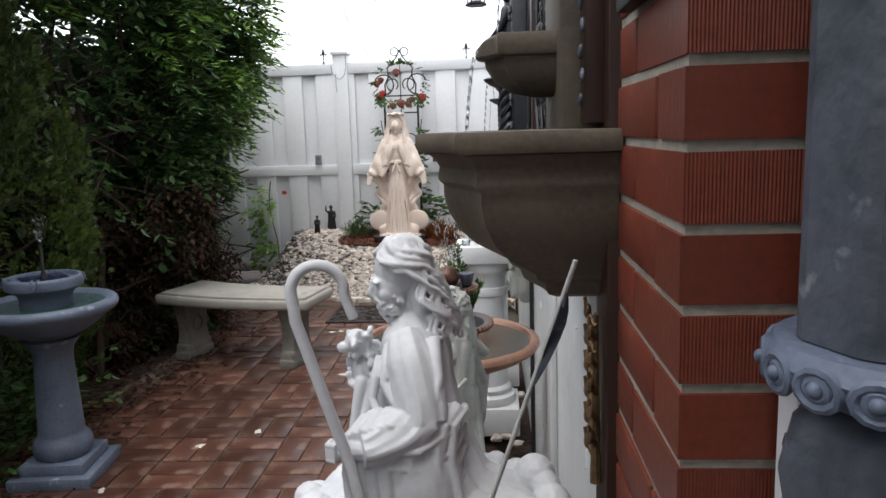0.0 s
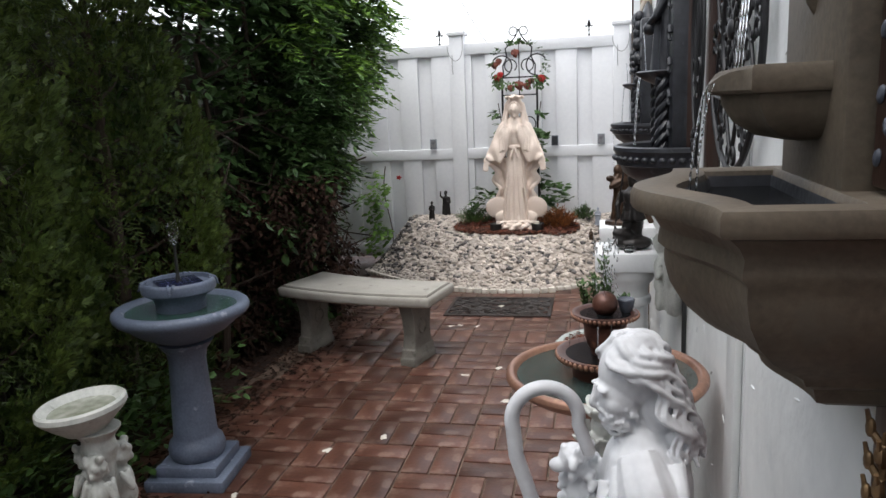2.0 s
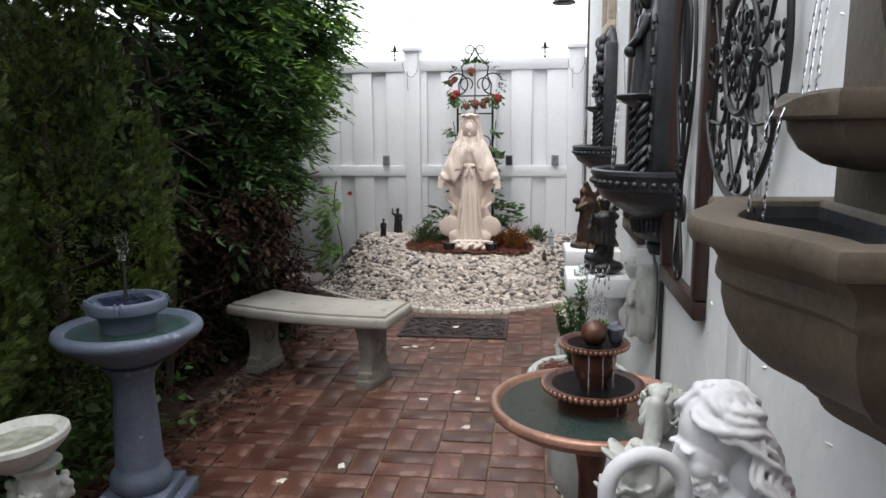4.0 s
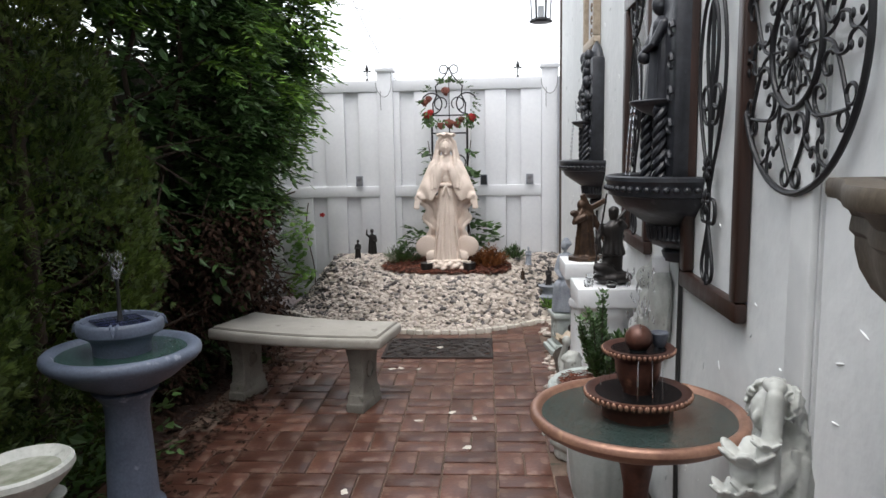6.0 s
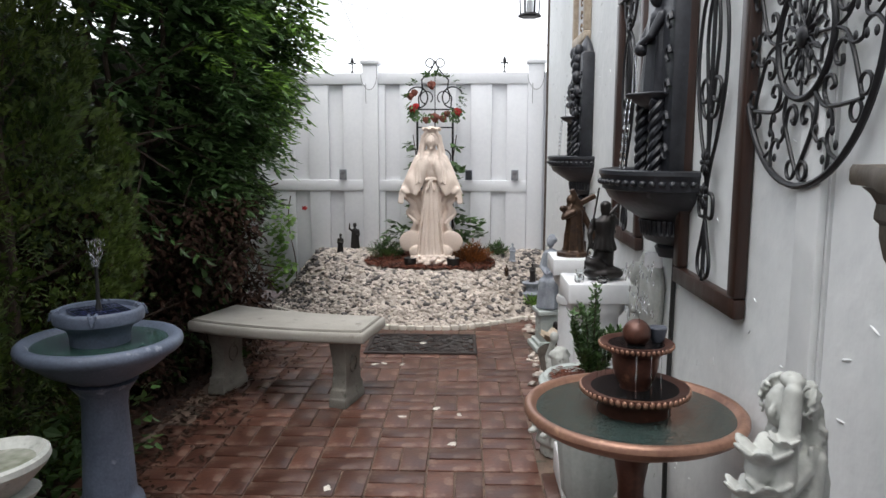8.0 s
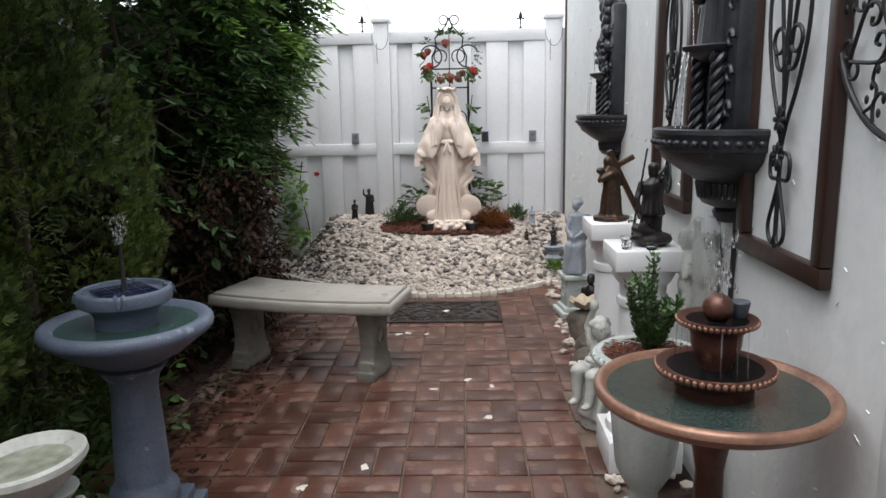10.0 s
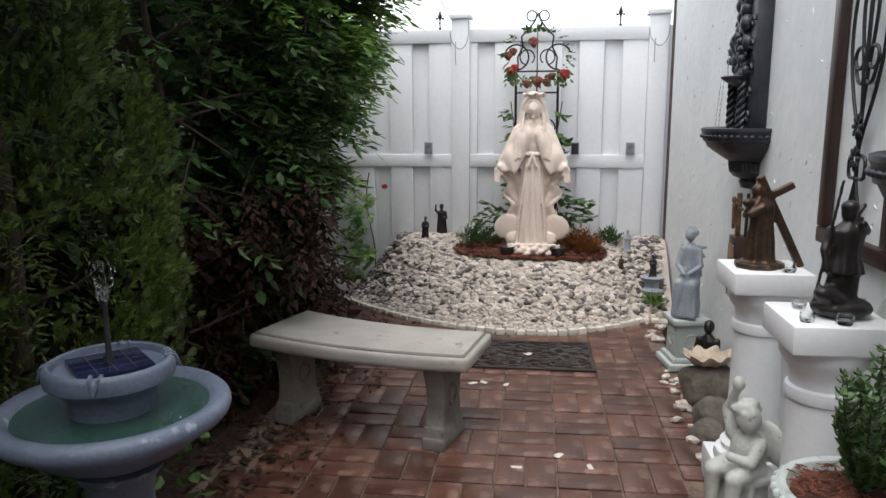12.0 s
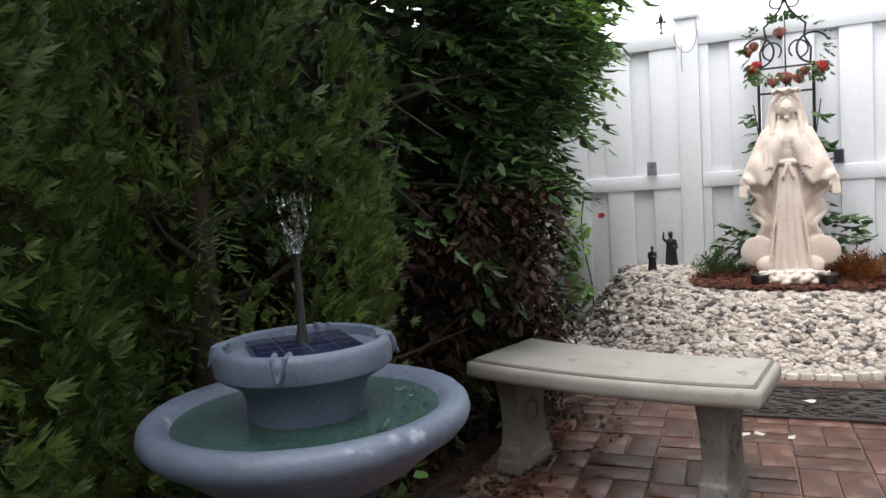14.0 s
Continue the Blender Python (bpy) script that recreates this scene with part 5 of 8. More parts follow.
# white figure with lilies
def lily_angel():
    bm = bmesh.new()
    robe(bm, [(0.0, 0.09, 0.085, 0, 0, 0.5), (0.04, 0.09, 0.085, 0, 0, 0.8), (0.06, 0.07, 0.065, 0, 0, 1), (0.2, 0.055, 0.052, 0, 0, 1.1), (0.31, 0.045, 0.042, 0, 0, 0.9), (0.36, 0.038, 0.034, 0, 0, 0.4), (0.43, 0.046, 0.034, 0, 0, 0.3), (0.455, 0.02, 0.02, 0, 0, 0)], 10, 0.08, 0.3, 56)
    ball(bm, (-0.014, -0.010, 0.494), (0.024, 0.024, 0.031))
    tube(bm, [(-0.034, -0.020, 0.502), (-0.039, -0.023, 0.494), (-0.035, -0.021, 0.490)], 0.0032, 7, 0.0042)
    rings = []
    for j in range(30):
        u = j / 29
        z, r = 0.532 - 0.10 * u, 0.033 * math.sin(min(1.0, 0.06 + 2.2 * u) * math.pi / 2) + 0.004 * u
        ring = []
        for k in range(96):
            a = 2 * math.pi * k / 96
            f = max(0.0, -math.cos(a - 0.5))
            cut = 1 - 0.6 * max(0.0, min(1.0, (u - 0.2) / 0.12)) * max(0.0, min(1.0, (f - 0.25) / 0.2))
            q = r * cut * (1 + (0.07 * math.sin(11 * a + 2.4 * math.sin(80 * z + 2 * a)) + 0.04 * math.sin(23 * a + 90 * z)) * min(1, 3 * u))
            ring.append(bm.verts.new((0.002 + 0.010 * u + q * math.cos(a), 0.003 + q * math.sin(a), z)))
        rings.append(ring)
    for p, q in zip(rings, rings[1:]):
        for k in range(96):
            bm.faces.new((p[k], p[(k + 1) % 96], q[(k + 1) % 96], q[k]))
    bm.faces.new(rings[0]), bm.faces.new(rings[-1])
    rl = random.Random(8)
    for k in range(110):
        a, e = rl.uniform(0, 6.28), rl.uniform(-0.5, 1.0)
        d = Vector((math.cos(a) * math.sqrt(max(0, 1 - e * e)), math.sin(a) * math.sqrt(max(0, 1 - e * e)), e))
        if d.dot(Vector((-0.80, -0.50, -0.25))) > 0.35:
            continue
        c = Vector((0.001, 0.002, 0.498)) + d * 0.034
        t1 = d.cross(Vector((0, 0, 1))) + Vector((0.01, 0, 0))
        tube(bm, [c - t1 * 0.008, c + d * 0.004, c + t1 * 0.007 + Vector((0, 0, -0.006)), c + d * 0.002 - Vector((0, 0, 0.012))], 0.0036, 6, 0.0024)
    limb(bm, (0.010, -0.030, 0.425), (-0.040, -0.062, 0.405), 0.018, 0.0155)
    limb(bm, (-0.040, -0.062, 0.405), (-0.028, -0.050, 0.526), 0.0150, 0.0115)
    ball(bm, (-0.020, -0.034, 0.537), (0.014, 0.020, 0.011))
    for k in range(9):   # sleeve fallen from the arm, hanging down her side
        u = k / 8
        tube(bm, [(0.006 + 0.024 * u, -0.042 + 0.012 * u, 0.452 - 0.012 * u), (0.010 + 0.026 * u, -0.050 + 0.014 * u, 0.40), (0.002 + 0.032 * u + 0.004 * math.sin(3 * k), -0.056 + 0.018 * u + 0.004 * math.sin(2.5 * k), 0.32), (-0.004 + 0.040 * u, -0.056 + 0.022 * u, 0.20)], 0.0046, 7, 0.0062)
    tube(bm, [(-0.050, -0.050, 0.392), (-0.030, -0.070, 0.374), (0.0, -0.074, 0.366), (0.022, -0.066, 0.385)], 0.004, 7)
    limb(bm, (-0.035, -0.015, 0.42), (-0.05, -0.05, 0.37), 0.017, 0.015), limb(bm, (-0.05, -0.05, 0.37), (-0.015, -0.07, 0.36), 0.014, 0.011)
    for k in range(5):   # wings folded behind
        limb(bm, (0.03, 0.03, 0.43 - 0.01 * k), (0.066 - 0.004 * k, 0.035, 0.40 - 0.055 * k), 0.016, 0.010)
    for k in range(12):
        tube(bm, [(-0.038 + 0.007 * k, -0.036, 0.36), (-0.042 + 0.008 * k, -0.046, 0.27), (-0.05 + 0.010 * k + 0.006 * math.sin(2.2 * k), -0.062, 0.16), (-0.055 + 0.011 * k, -0.075, 0.04)], 0.0045, 6, 0.007)
    for k in range(7):
        tube(bm, [(0.025 - 0.010 * k, -0.034, 0.435), (0.012 - 0.008 * k, -0.044, 0.405), (0.02 - 0.010 * k, -0.040, 0.365)], 0.0038, 6)
    ball(bm, (-0.038, -0.022, 0.492), (0.006, 0.005, 0.008))
    for k in range(5):
        tube(bm, [(0.004, 0.012, 0.53 - 0.005 * k), (0.030, -0.002 - 0.008 * k, 0.515 - 0.012 * k), (0.040, 0.0 - 0.006 * k, 0.47 - 0.01 * k), (0.034, 0.004, 0.43)], 0.0048, 6, 0.003)
    limb(bm, (0.02, -0.035, 0.43), (0.0, -0.045, 0.33), 0.014, 0.02)
    for c, q in (((-0.062, -0.045, 0.44), 0.04), ((-0.055, -0.05, 0.40), 0.032), ((-0.082, -0.04, 0.395), 0.028), ((-0.045, -0.06, 0.465), 0.022), ((-0.075, -0.05, 0.335), 0.026), ((-0.10, -0.04, 0.30), 0.022), ((-0.05, -0.06, 0.31), 0.024)):
        for j in range(6):
            a = j * 1.047
            ball(bm, (c[0] + q * 0.55 * math.cos(a), c[1] + q * 0.5 * math.sin(a) - 0.004, c[2] + 0.25 * q), (q * 0.60, q * 0.33, q * 0.13), (0, -40, math.degrees(a)), 10, 6)
        ball(bm, (c[0], c[1], c[2] - 0.3 * q), (q * 0.5, q * 0.5, q * 0.6))
    return statue("lily_maiden_statue", bm, M_OLDW, "weathered white maiden statue holding lilies by the wall", (0.660, 1.285, 0.437), 10, 1.03, 0.0024)


lily_angel()
pd = thing("statue_pedestal", "plain white pedestal under the lily statue", "pedestal", (0.665, 1.285, 0), SKEW, "pedestals")
bm = bmesh.new()
box(bm, (-0.11, -0.11, 0), (0.11, 0.11, 0.06), 0.006)
part("plinth", bm, M_COLUMN, pd)
bm = bmesh.new()
lathe(bm, [(0, 0.058), (0.09, 0.058), (0.08, 0.09), (0.072, 0.11), (0.07, 0.35), (0.09, 0.38), (0, 0.39)], 36)
part("shaft", bm, M_COLUMN, pd)
bm = bmesh.new()
box(bm, (-0.10, -0.10, 0.388), (0.10, 0.10, 0.437), 0.006)
part("top_plate", bm, M_COLUMN, pd)
copy_thing(pd, pose(0.655, 0.84, 0.0, 0, 0, SKEW)).scale = (1.3, 1.3, 1.26)


# shepherd with crook
def sweep(bm, pts, radii, n=28, folds=5, depth=0.10, phase=0.0):
    """A sleeve or fall of cloth along points, pleated along its length."""
    pts = [Vector(p) for p in pts]
    fine, rr = [], []
    for i in range(len(pts) - 1):
        p0, p1, p2, p3 = pts[max(0, i - 1)], pts[i], pts[i + 1], pts[min(len(pts) - 1, i + 2)]
        for k in range(6):
            t = k / 6
            fine.append(0.5 * (2 * p1 + (p2 - p0) * t + (2 * p0 - 5 * p1 + 4 * p2 - p3) * t * t + (3 * p1 - p0 - 3 * p2 + p3) * t ** 3))
            rr.append(radii[i] + (radii[i + 1] - radii[i]) * t)
    fine.append(pts[-1]), rr.append(radii[-1])
    rings, up = [], Vector((0, 1, 0))
    for i, p in enumerate(fine):
        d = (fine[min(i + 1, len(fine) - 1)] - fine[max(i - 1, 0)]).normalized()
        side = d.cross(up).normalized()
        nor = side.cross(d).normalized()
        ring = []
        for k in range(n):
            a = 2 * math.pi * k / n
            q = rr[i] * (1 + depth * math.sin(folds * a + phase + 0.16 * i) + 0.5 * depth * math.sin((2 * folds + 1) * a - 0.1 * i))
            ring.append(bm.verts.new(p + q * (math.cos(a) * side + math.sin(a) * nor)))
        rings.append(ring)
    for p, q in zip(rings, rings[1:]):
        for k in range(n):
            bm.faces.new((p[k], p[(k + 1) % n], q[(k + 1) % n], q[k]))
    bm.faces.new(rings[0]), bm.faces.new(rings[-1])


def shepherd():
    bm = bmesh.new()
    rg = random.Random(12)
    # -x is where he looks; the base spreads like rock with the flock round his feet
    robe(bm, [(0.0, 0.18, 0.12, 0.02, 0, 0.6), (0.22, 0.172, 0.115, 0.02, 0, 0.9), (0.262, 0.140, 0.10, 0.015, 0, 1.0), (0.285, 0.092, 0.082, 0.012, 0, 1.2), (0.32, 0.074, 0.070, 0.010, 0, 1.3), (0.37, 0.060, 0.058, 0.008, 0, 1.0), (0.42, 0.050, 0.052, 0.008, 0, 0.6), (0.455, 0.046, 0.052, 0.010, 0, 0.5), (0.478, 0.040, 0.046, 0.010, 0, 0.4), (0.495, 0.028, 0.034, 0.008, 0, 0.2), (0.515, 0.018, 0.020, 0.002, 0, 0)], 9, 0.06, 0.9, 120)
    for k in range(60):      # rough rock and fleece of the base
        a = rg.uniform(0, 6.28)
        ball(bm, (0.02 + 0.165 * math.cos(a), 0.11 * math.sin(a), rg.uniform(0.17, 0.262)), rg.uniform(0.014, 0.030), None, 10, 7)
    body_n = len(bm.verts)
    # skull, face and neck
    ball(bm, (0.004, 0, 0.572), (0.034, 0.029, 0.037), None, 28, 20)
    ball(bm, (-0.012, 0, 0.552), (0.024, 0.0245, 0.032), None, 28, 20)
    for sd in (-1, 1):
        ball(bm, (-0.020, sd * 0.0125, 0.548), (0.0125, 0.0115, 0.013), None, 16, 12)          # cheek
        ball(bm, (-0.0315, sd * 0.0105, 0.5665), (0.0055, 0.008, 0.0026), (sd * -12, 0, 0))     # brow
        ball(bm, (-0.0300, sd * 0.0105, 0.5605), (0.0042, 0.0058, 0.0024))                      # lid
    sweep(bm, [(-0.0335, 0, 0.570), (-0.0375, 0, 0.560), (-0.0415, 0, 0.551), (-0.0385, 0, 0.546)], [0.0028, 0.0030, 0.0042, 0.0040], 14, 3, 0)
    ball(bm, (-0.0345, 0, 0.5395), (0.0035, 0.0072, 0.0022))
    limb(bm, (0.004, 0, 0.535), (0.008, 0, 0.485), 0.019, 0.023)
    for k in range(95):      # curls of the beard along jaw, lip and chin
        a, b = rg.uniform(-1.75, 1.75), rg.random()
        if b < 0.35 and abs(a) < 0.45:
            continue
        z = 0.541 - 0.026 * b + 0.006 * (abs(a) > 1.1)
        x, y = -0.010 - 0.026 * math.cos(a) * (1 - 0.25 * b), 0.0245 * math.sin(a) * (1 - 0.30 * b)
        tube(bm, [(x - 0.0028 * math.cos(t), y + 0.0028 * math.sin(t), z - 0.0018 * t) for t in (0, 1.2, 2.4, 3.6, 4.8)], 0.0026, 6, 0.0016)
    for sd in (-1, 1):       # moustache
        tube(bm, [(-0.0375, sd * 0.001, 0.5435), (-0.0350, sd * 0.008, 0.5415), (-0.0285, sd * 0.0145, 0.5340)], 0.0026, 7, 0.0018)
    # long locks: over the skull from the parting, back past the ear, down to the shoulder
    for sd in (-1, 1):
        for k in range(19):
            u = k / 18
            ph0 = radians(28 + 150 * u)
            ph1 = radians(102 + 76 * u)
            amp, w0 = rg.uniform(0.0042, 0.0066), rg.uniform(0, 6.28)
            fall = rg.uniform(0.080, 0.112)
            pts = []
            for j in range(30):
                v = j / 29
                if v < 0.42:
                    t = v / 0.42
                    e = t * math.pi / 2
                    ph = ph0 + (ph1 - ph0) * max(0.0, t - 0.35) / 0.65
                    r, z = 0.006 + 0.032 * math.sin(e), 0.573 + 0.039 * math.cos(e)
                    z -= 0.010 * (1 - u) * math.sin(math.pi * t)
                    cx = 0.002
                else:
                    t = (v - 0.42) / 0.58
                    ph, r, z = ph1, 0.038 + 0.007 * math.sin(2.6 * t), 0.573 - fall * t
                    cx = 0.002 + 0.016 * t
                wav = math.sin(w0 + 24 * v)
                ph += amp * wav / max(r, 0.015) * min(1, 4 * v)
                q = r + 0.0022 * math.cos(w0 + 24 * v) + 0.0034 * (k % 2)
                pts.append((cx - q * 1.02 * math.cos(ph), sd * q * 0.90 * math.sin(ph), z))
            tube(bm, pts, 0.0034 + 0.0008 * (k % 3), 8, 0.0022)
    ball(bm, (0.020, 0, 0.535), (0.024, 0.029, 0.045), None, 20, 14)
    ball(bm, (0.030, 0, 0.492), (0.020, 0.034, 0.030), None, 20, 14)
    head = bm.verts[:][body_n:]
    bmesh.ops.rotate(bm, verts=head, cent=(0.01, 0, 0.53), matrix=Matrix.Rotation(radians(-10), 3, "Y"))
    bmesh.ops.rotate(bm, verts=head, cent=(0.005, 0, 0.55), matrix=Matrix.Rotation(radians(22), 3, "Z"))
    bmesh.ops.translate(bm, verts=head, vec=(-0.002, 0, -0.008))
    # sleeve: round shoulder, bent elbow, forearm to the crook
    sweep(bm, [(0.004, -0.026, 0.482), (0.014, -0.046, 0.455), (0.026, -0.060, 0.415), (0.030, -0.068, 0.385)], [0.022, 0.030, 0.032, 0.031], 32, 5, 0.05)
    sweep(bm, [(0.034, -0.066, 0.392), (0.012, -0.080, 0.376), (-0.018, -0.100, 0.366), (-0.036, -0.110, 0.364)], [0.028, 0.029, 0.024, 0.020], 32, 5, 0.07, 1.0)
    limb(bm, (-0.034, -0.109, 0.364), (-0.052, -0.116, 0.366), 0.013, 0.011)
    ball(bm, (-0.059, -0.118, 0.367), (0.014, 0.013, 0.013), None, 16, 12)
    for f in range(4):
        tube(bm, [(-0.060, -0.131, 0.377 - 0.006 * f), (-0.072, -0.127, 0.377 - 0.006 * f), (-0.072, -0.112, 0.375 - 0.006 * f)], 0.0040, 7)
    for x0, z0, x1, z1, x2, z2, r in ((0.040, 0.480, 0.050, 0.44, 0.046, 0.395, 0.007), (0.006, 0.478, 0.006, 0.44, 0.030, 0.405, 0.005), (-0.016, 0.470, -0.018, 0.43, 0.010, 0.392, 0.006), (-0.028, 0.455, -0.034, 0.41, -0.012, 0.378, 0.006)):
        tube(bm, [(x0, -0.034, z0), ((x0 + x1) / 2, -0.052, (z0 + z1) / 2), (x1, -0.062, z1), ((x1 + x2) / 2, -0.074, (z1 + z2) / 2), (x2, -0.080, z2)], r * 1.3, 10, r * 0.7)
    # mantle thrown over the forearm: pleats that drop from the arm and swing to the back
    for k in range(13):
        u = k / 12
        x = -0.052 + 0.118 * u
        y0 = -0.104 + 0.040 * u * u
        sag = 0.006 * math.sin(2.1 * k)
        tube(bm, [(x + 0.012, y0 + 0.030, 0.392 + 0.012 * math.sin(math.pi * u)), (x, y0 - 0.002, 0.380 + 0.012 * math.sin(math.pi * u)), (x - 0.003 + sag, y0 - 0.006, 0.335), (x + 0.006 * u + sag, y0 - 0.004, 0.285), (x + 0.016 * u - 0.006, y0 - 0.002, 0.225)], 0.0060 + 0.0016 * (k % 3), 10, 0.0085)
    for k in range(5):
        tube(bm, [(-0.046, -0.098, 0.376 - 0.013 * k), (-0.010, -0.108 + 0.002 * k, 0.362 - 0.020 * k), (0.030, -0.100 + 0.004 * k, 0.360 - 0.026 * k), (0.066, -0.068, 0.375 - 0.026 * k), (0.076, -0.02, 0.39 - 0.026 * k)], 0.0055, 9, 0.0045)
    ball(bm, (0.008, -0.050, 0.295), (0.066, 0.058, 0.105), None, 28, 18)
    ball(bm, (-0.010, -0.060, 0.330), (0.044, 0.046, 0.055), None, 28, 18)
    # lamb held against the chest
    ball(bm, (-0.056, 0.000, 0.430), (0.022, 0.032, 0.032), (20, 0, 0))
    ball(bm, (-0.062, -0.022, 0.472), (0.016, 0.015, 0.016))
    ball(bm, (-0.077, -0.028, 0.465), (0.010, 0.008, 0.008))
    for sd in (-1, 1):
        ball(bm, (-0.060, -0.024 + sd * 0.015, 0.474), (0.005, 0.010, 0.005), (sd * -30, 0, 0))
    for k in range(120):
        a, b = rg.uniform(0, 6.28), rg.uniform(-1, 1)
        q = math.sqrt(1 - 0.6 * b * b)
        ball(bm, (-0.056 + 0.023 * q * math.cos(a), 0.0 + 0.033 * b, 0.432 + 0.033 * q * math.sin(a)), rg.uniform(0.0038, 0.0056), None, 7, 5)
    for k in range(26):
        a, b = rg.uniform(0, 6.28), rg.uniform(0, 1)
        ball(bm, (-0.058 + 0.014 * math.cos(a), -0.021 + 0.014 * math.sin(a), 0.474 + 0.014 * b), 0.0042, None, 7, 5)
    limb(bm, (-0.056, -0.030, 0.42), (-0.066, -0.052, 0.352), 0.009, 0.0055)
    limb(bm, (-0.046, -0.028, 0.41), (-0.050, -0.060, 0.350), 0.008, 0.0055)
    return statue("shepherd_statue", bm, M_WHITE, "white painted shepherd statue with long wavy hair holding a lamb", (0.646, 0.860, 0.550), -4, 0.985, 0.0016)


shepherd()
st = thing("shepherd_crook", "white curved shepherd's crook resting in the statue's hand", "crook", (0.592, 0.742, 0.55), 12)
bm = bmesh.new()
pts = [(0.055, 0, 0.04), (0.0, 0, 0.345), (-0.052, 0, 0.52)]
pts += [(-0.026 + p, 0, q) for p, q in arc(0.0, 0.553, 0.029, 195, -10, 22)] + [(0.012, 0, 0.520)]
tube(bm, pts, 0.0068, 12, 0.006)
part("staff", bm, M_WHITE, st)

# pennant spear leaning by the brick corner
sp_ = thing("leaning_spear", "thin pale spear with a dark curled pennant leaning on the brick", "spear", (0, 0, 0))
bm = bmesh.new()
tube(bm, [(0.66, 0.715, 0.60), (0.838, 0.612, 1.156)], 0.0028, 8, 0.0022)
part("shaft", bm, M_OLDW, sp_)
bm = bmesh.new()
a0, b0 = Vector((0.829, 0.617, 1.128)), Vector((0.787, 0.641, 0.997))
cols = []
for k in range(11):
    u = k / 10
    p = a0.lerp(b0, u)
    w = 0.024 * math.sin(math.pi * min(1, 0.06 + u * 0.94)) ** 1.5 + 0.002 + 0.003 * math.sin(11 * u)
    cols.append([bm.verts.new(p + Vector((w * s * 0.75 * math.cos(1.6 * u + 0.5), -0.005 - 0.004 * math.sin(9 * u + 3 * s), -0.006 * s))) for s in (0, 0.35, 0.7, 1.0)])
for p, q in zip(cols, cols[1:]):
    for k in range(3):
        bm.faces.new((p[k], p[k + 1], q[k + 1], q[k]))
bmesh.ops.solidify(bm, geom=bm.faces[:], thickness=0.0015)
part("pennant", bm, M_GREYD, sp_)

# pedestal with a seated blue-grey angel
pc = thing("stone_pedestal", "pale green-grey square garden pedestal by the wall", "pedestal", (0.655, 4.94, 0), 10)
bm = bmesh.new()
box(bm, (-0.12, -0.12, 0), (0.12, 0.12, 0.035), 0.006), box(bm, (-0.10, -0.10, 0.034), (0.10, 0.10, 0.06), 0.008)
part("plinth", bm, M_PALE, pc)
bm = bmesh.new()
box(bm, (-0.078, -0.078, 0.058), (0.078, 0.078, 0.235), 0.004)
blk = part("block", bm, M_PALE, pc)
for k in range(4):
    bm = bmesh.new()
    m = Matrix.Rotation(math.pi / 2 * k, 4, "Z")
    tube(bm, [m @ Vector((0.035 * math.cos(a), -0.079, 0.147 + 0.035 * math.sin(a))) for a in [0.5236 * j for j in range(12)]], 0.004, 6, closed=True)
    part("medallion", bm, M_PALE, blk)
bm = bmesh.new()
box(bm, (-0.098, -0.098, 0.233), (0.098, 0.098, 0.262), 0.006)
part("top", bm, M_PALE, pc)
bm = bmesh.new()
lathe(bm, [(0, 0), (0.055, 0), (0.06, 0.05), (0.05, 0.17), (0, 0.19)], 20)
robe(bm, [(0.15, 0.055, 0.06, -0.005, 0, 0.6), (0.22, 0.045, 0.045, 0, 0, 0.8), (0.29, 0.036, 0.036, 0, 0, 0.5), (0.36, 0.044, 0.034, 0, 0, 0.3), (0.385, 0.018, 0.018, 0, 0, 0)], 9, 0.08, 0.3, 40)
ball(bm, (-0.006, -0.008, 0.425), (0.026, 0.027, 0.033)), ball(bm, (0.0, 0.004, 0.44), (0.036, 0.036, 0.025)), ball(bm, (0, 0, 0.462), (0.022, 0.022, 0.018))
for s in (-1, 1):
    limb(bm, (s * 0.025, -0.02, 0.19), (s * 0.028, -0.075, 0.18), 0.03, 0.026), limb(bm, (s * 0.028, -0.075, 0.18), (s * 0.03 - 0.01, -0.08, 0.03), 0.026, 0.020)
    limb(bm, (s * 0.042, -0.005, 0.35), (s * 0.055, -0.03, 0.27), 0.016, 0.014), limb(bm, (s * 0.055, -0.03, 0.27), (s * 0.012, -0.07, 0.235), 0.013, 0.011)
    for k in range(5):
        limb(bm, (s * 0.015, 0.035, 0.36), (s * (0.06 - 0.006 * k), 0.05, 0.36 - 0.05 * k), 0.012, 0.008)
for k in range(6):
    limb(bm, (-0.045 + 0.018 * k, -0.07, 0.17), (-0.05 + 0.02 * k, -0.085, 0.02), 0.012, 0.014)
statue("seated_angel_statue", bm, M_BLUEST, "blue-grey seated angel statue on a stone pedestal", (0.655, 4.94, 0.262), -25, 1.0, 0.006)
figurine((0.70, 4.62, -0.03), 0.36, M_BLKBRONZE, "dark bronze standing figure on the ground by the wall", -30)

# clam shell dish on rocks, mossy rock
rs = random.Random(77)
def boulder(r, seed, flat=0.7, sub=3):
    bm = bmesh.new()
    bmesh.ops.create_icosphere(bm, subdivisions=sub, radius=1)
    for v in bm.verts:
        q = 1 + 0.25 * noise.noise(v.co * 1.3 + Vector((seed, 0, 0))) + 0.10 * noise.noise(v.co * 4 + Vector((0, seed, 0)))
        v.co = Vector((v.co.x * q * r, v.co.y * q * r * 0.85, v.co.z * q * r * flat))
    return bm
solid("garden_rock", boulder(0.135, 3, 0.9), M_ROCK, "large dark mossy rock at the wall's foot", "rock", (0.68, 4.42, 0.07), group="rocks by the wall")
solid("garden_rock", boulder(0.10, 6, 0.8), M_ROCK, "brown rock beside the paving", "rock", (0.66, 4.16, 0.04), group="rocks by the wall")
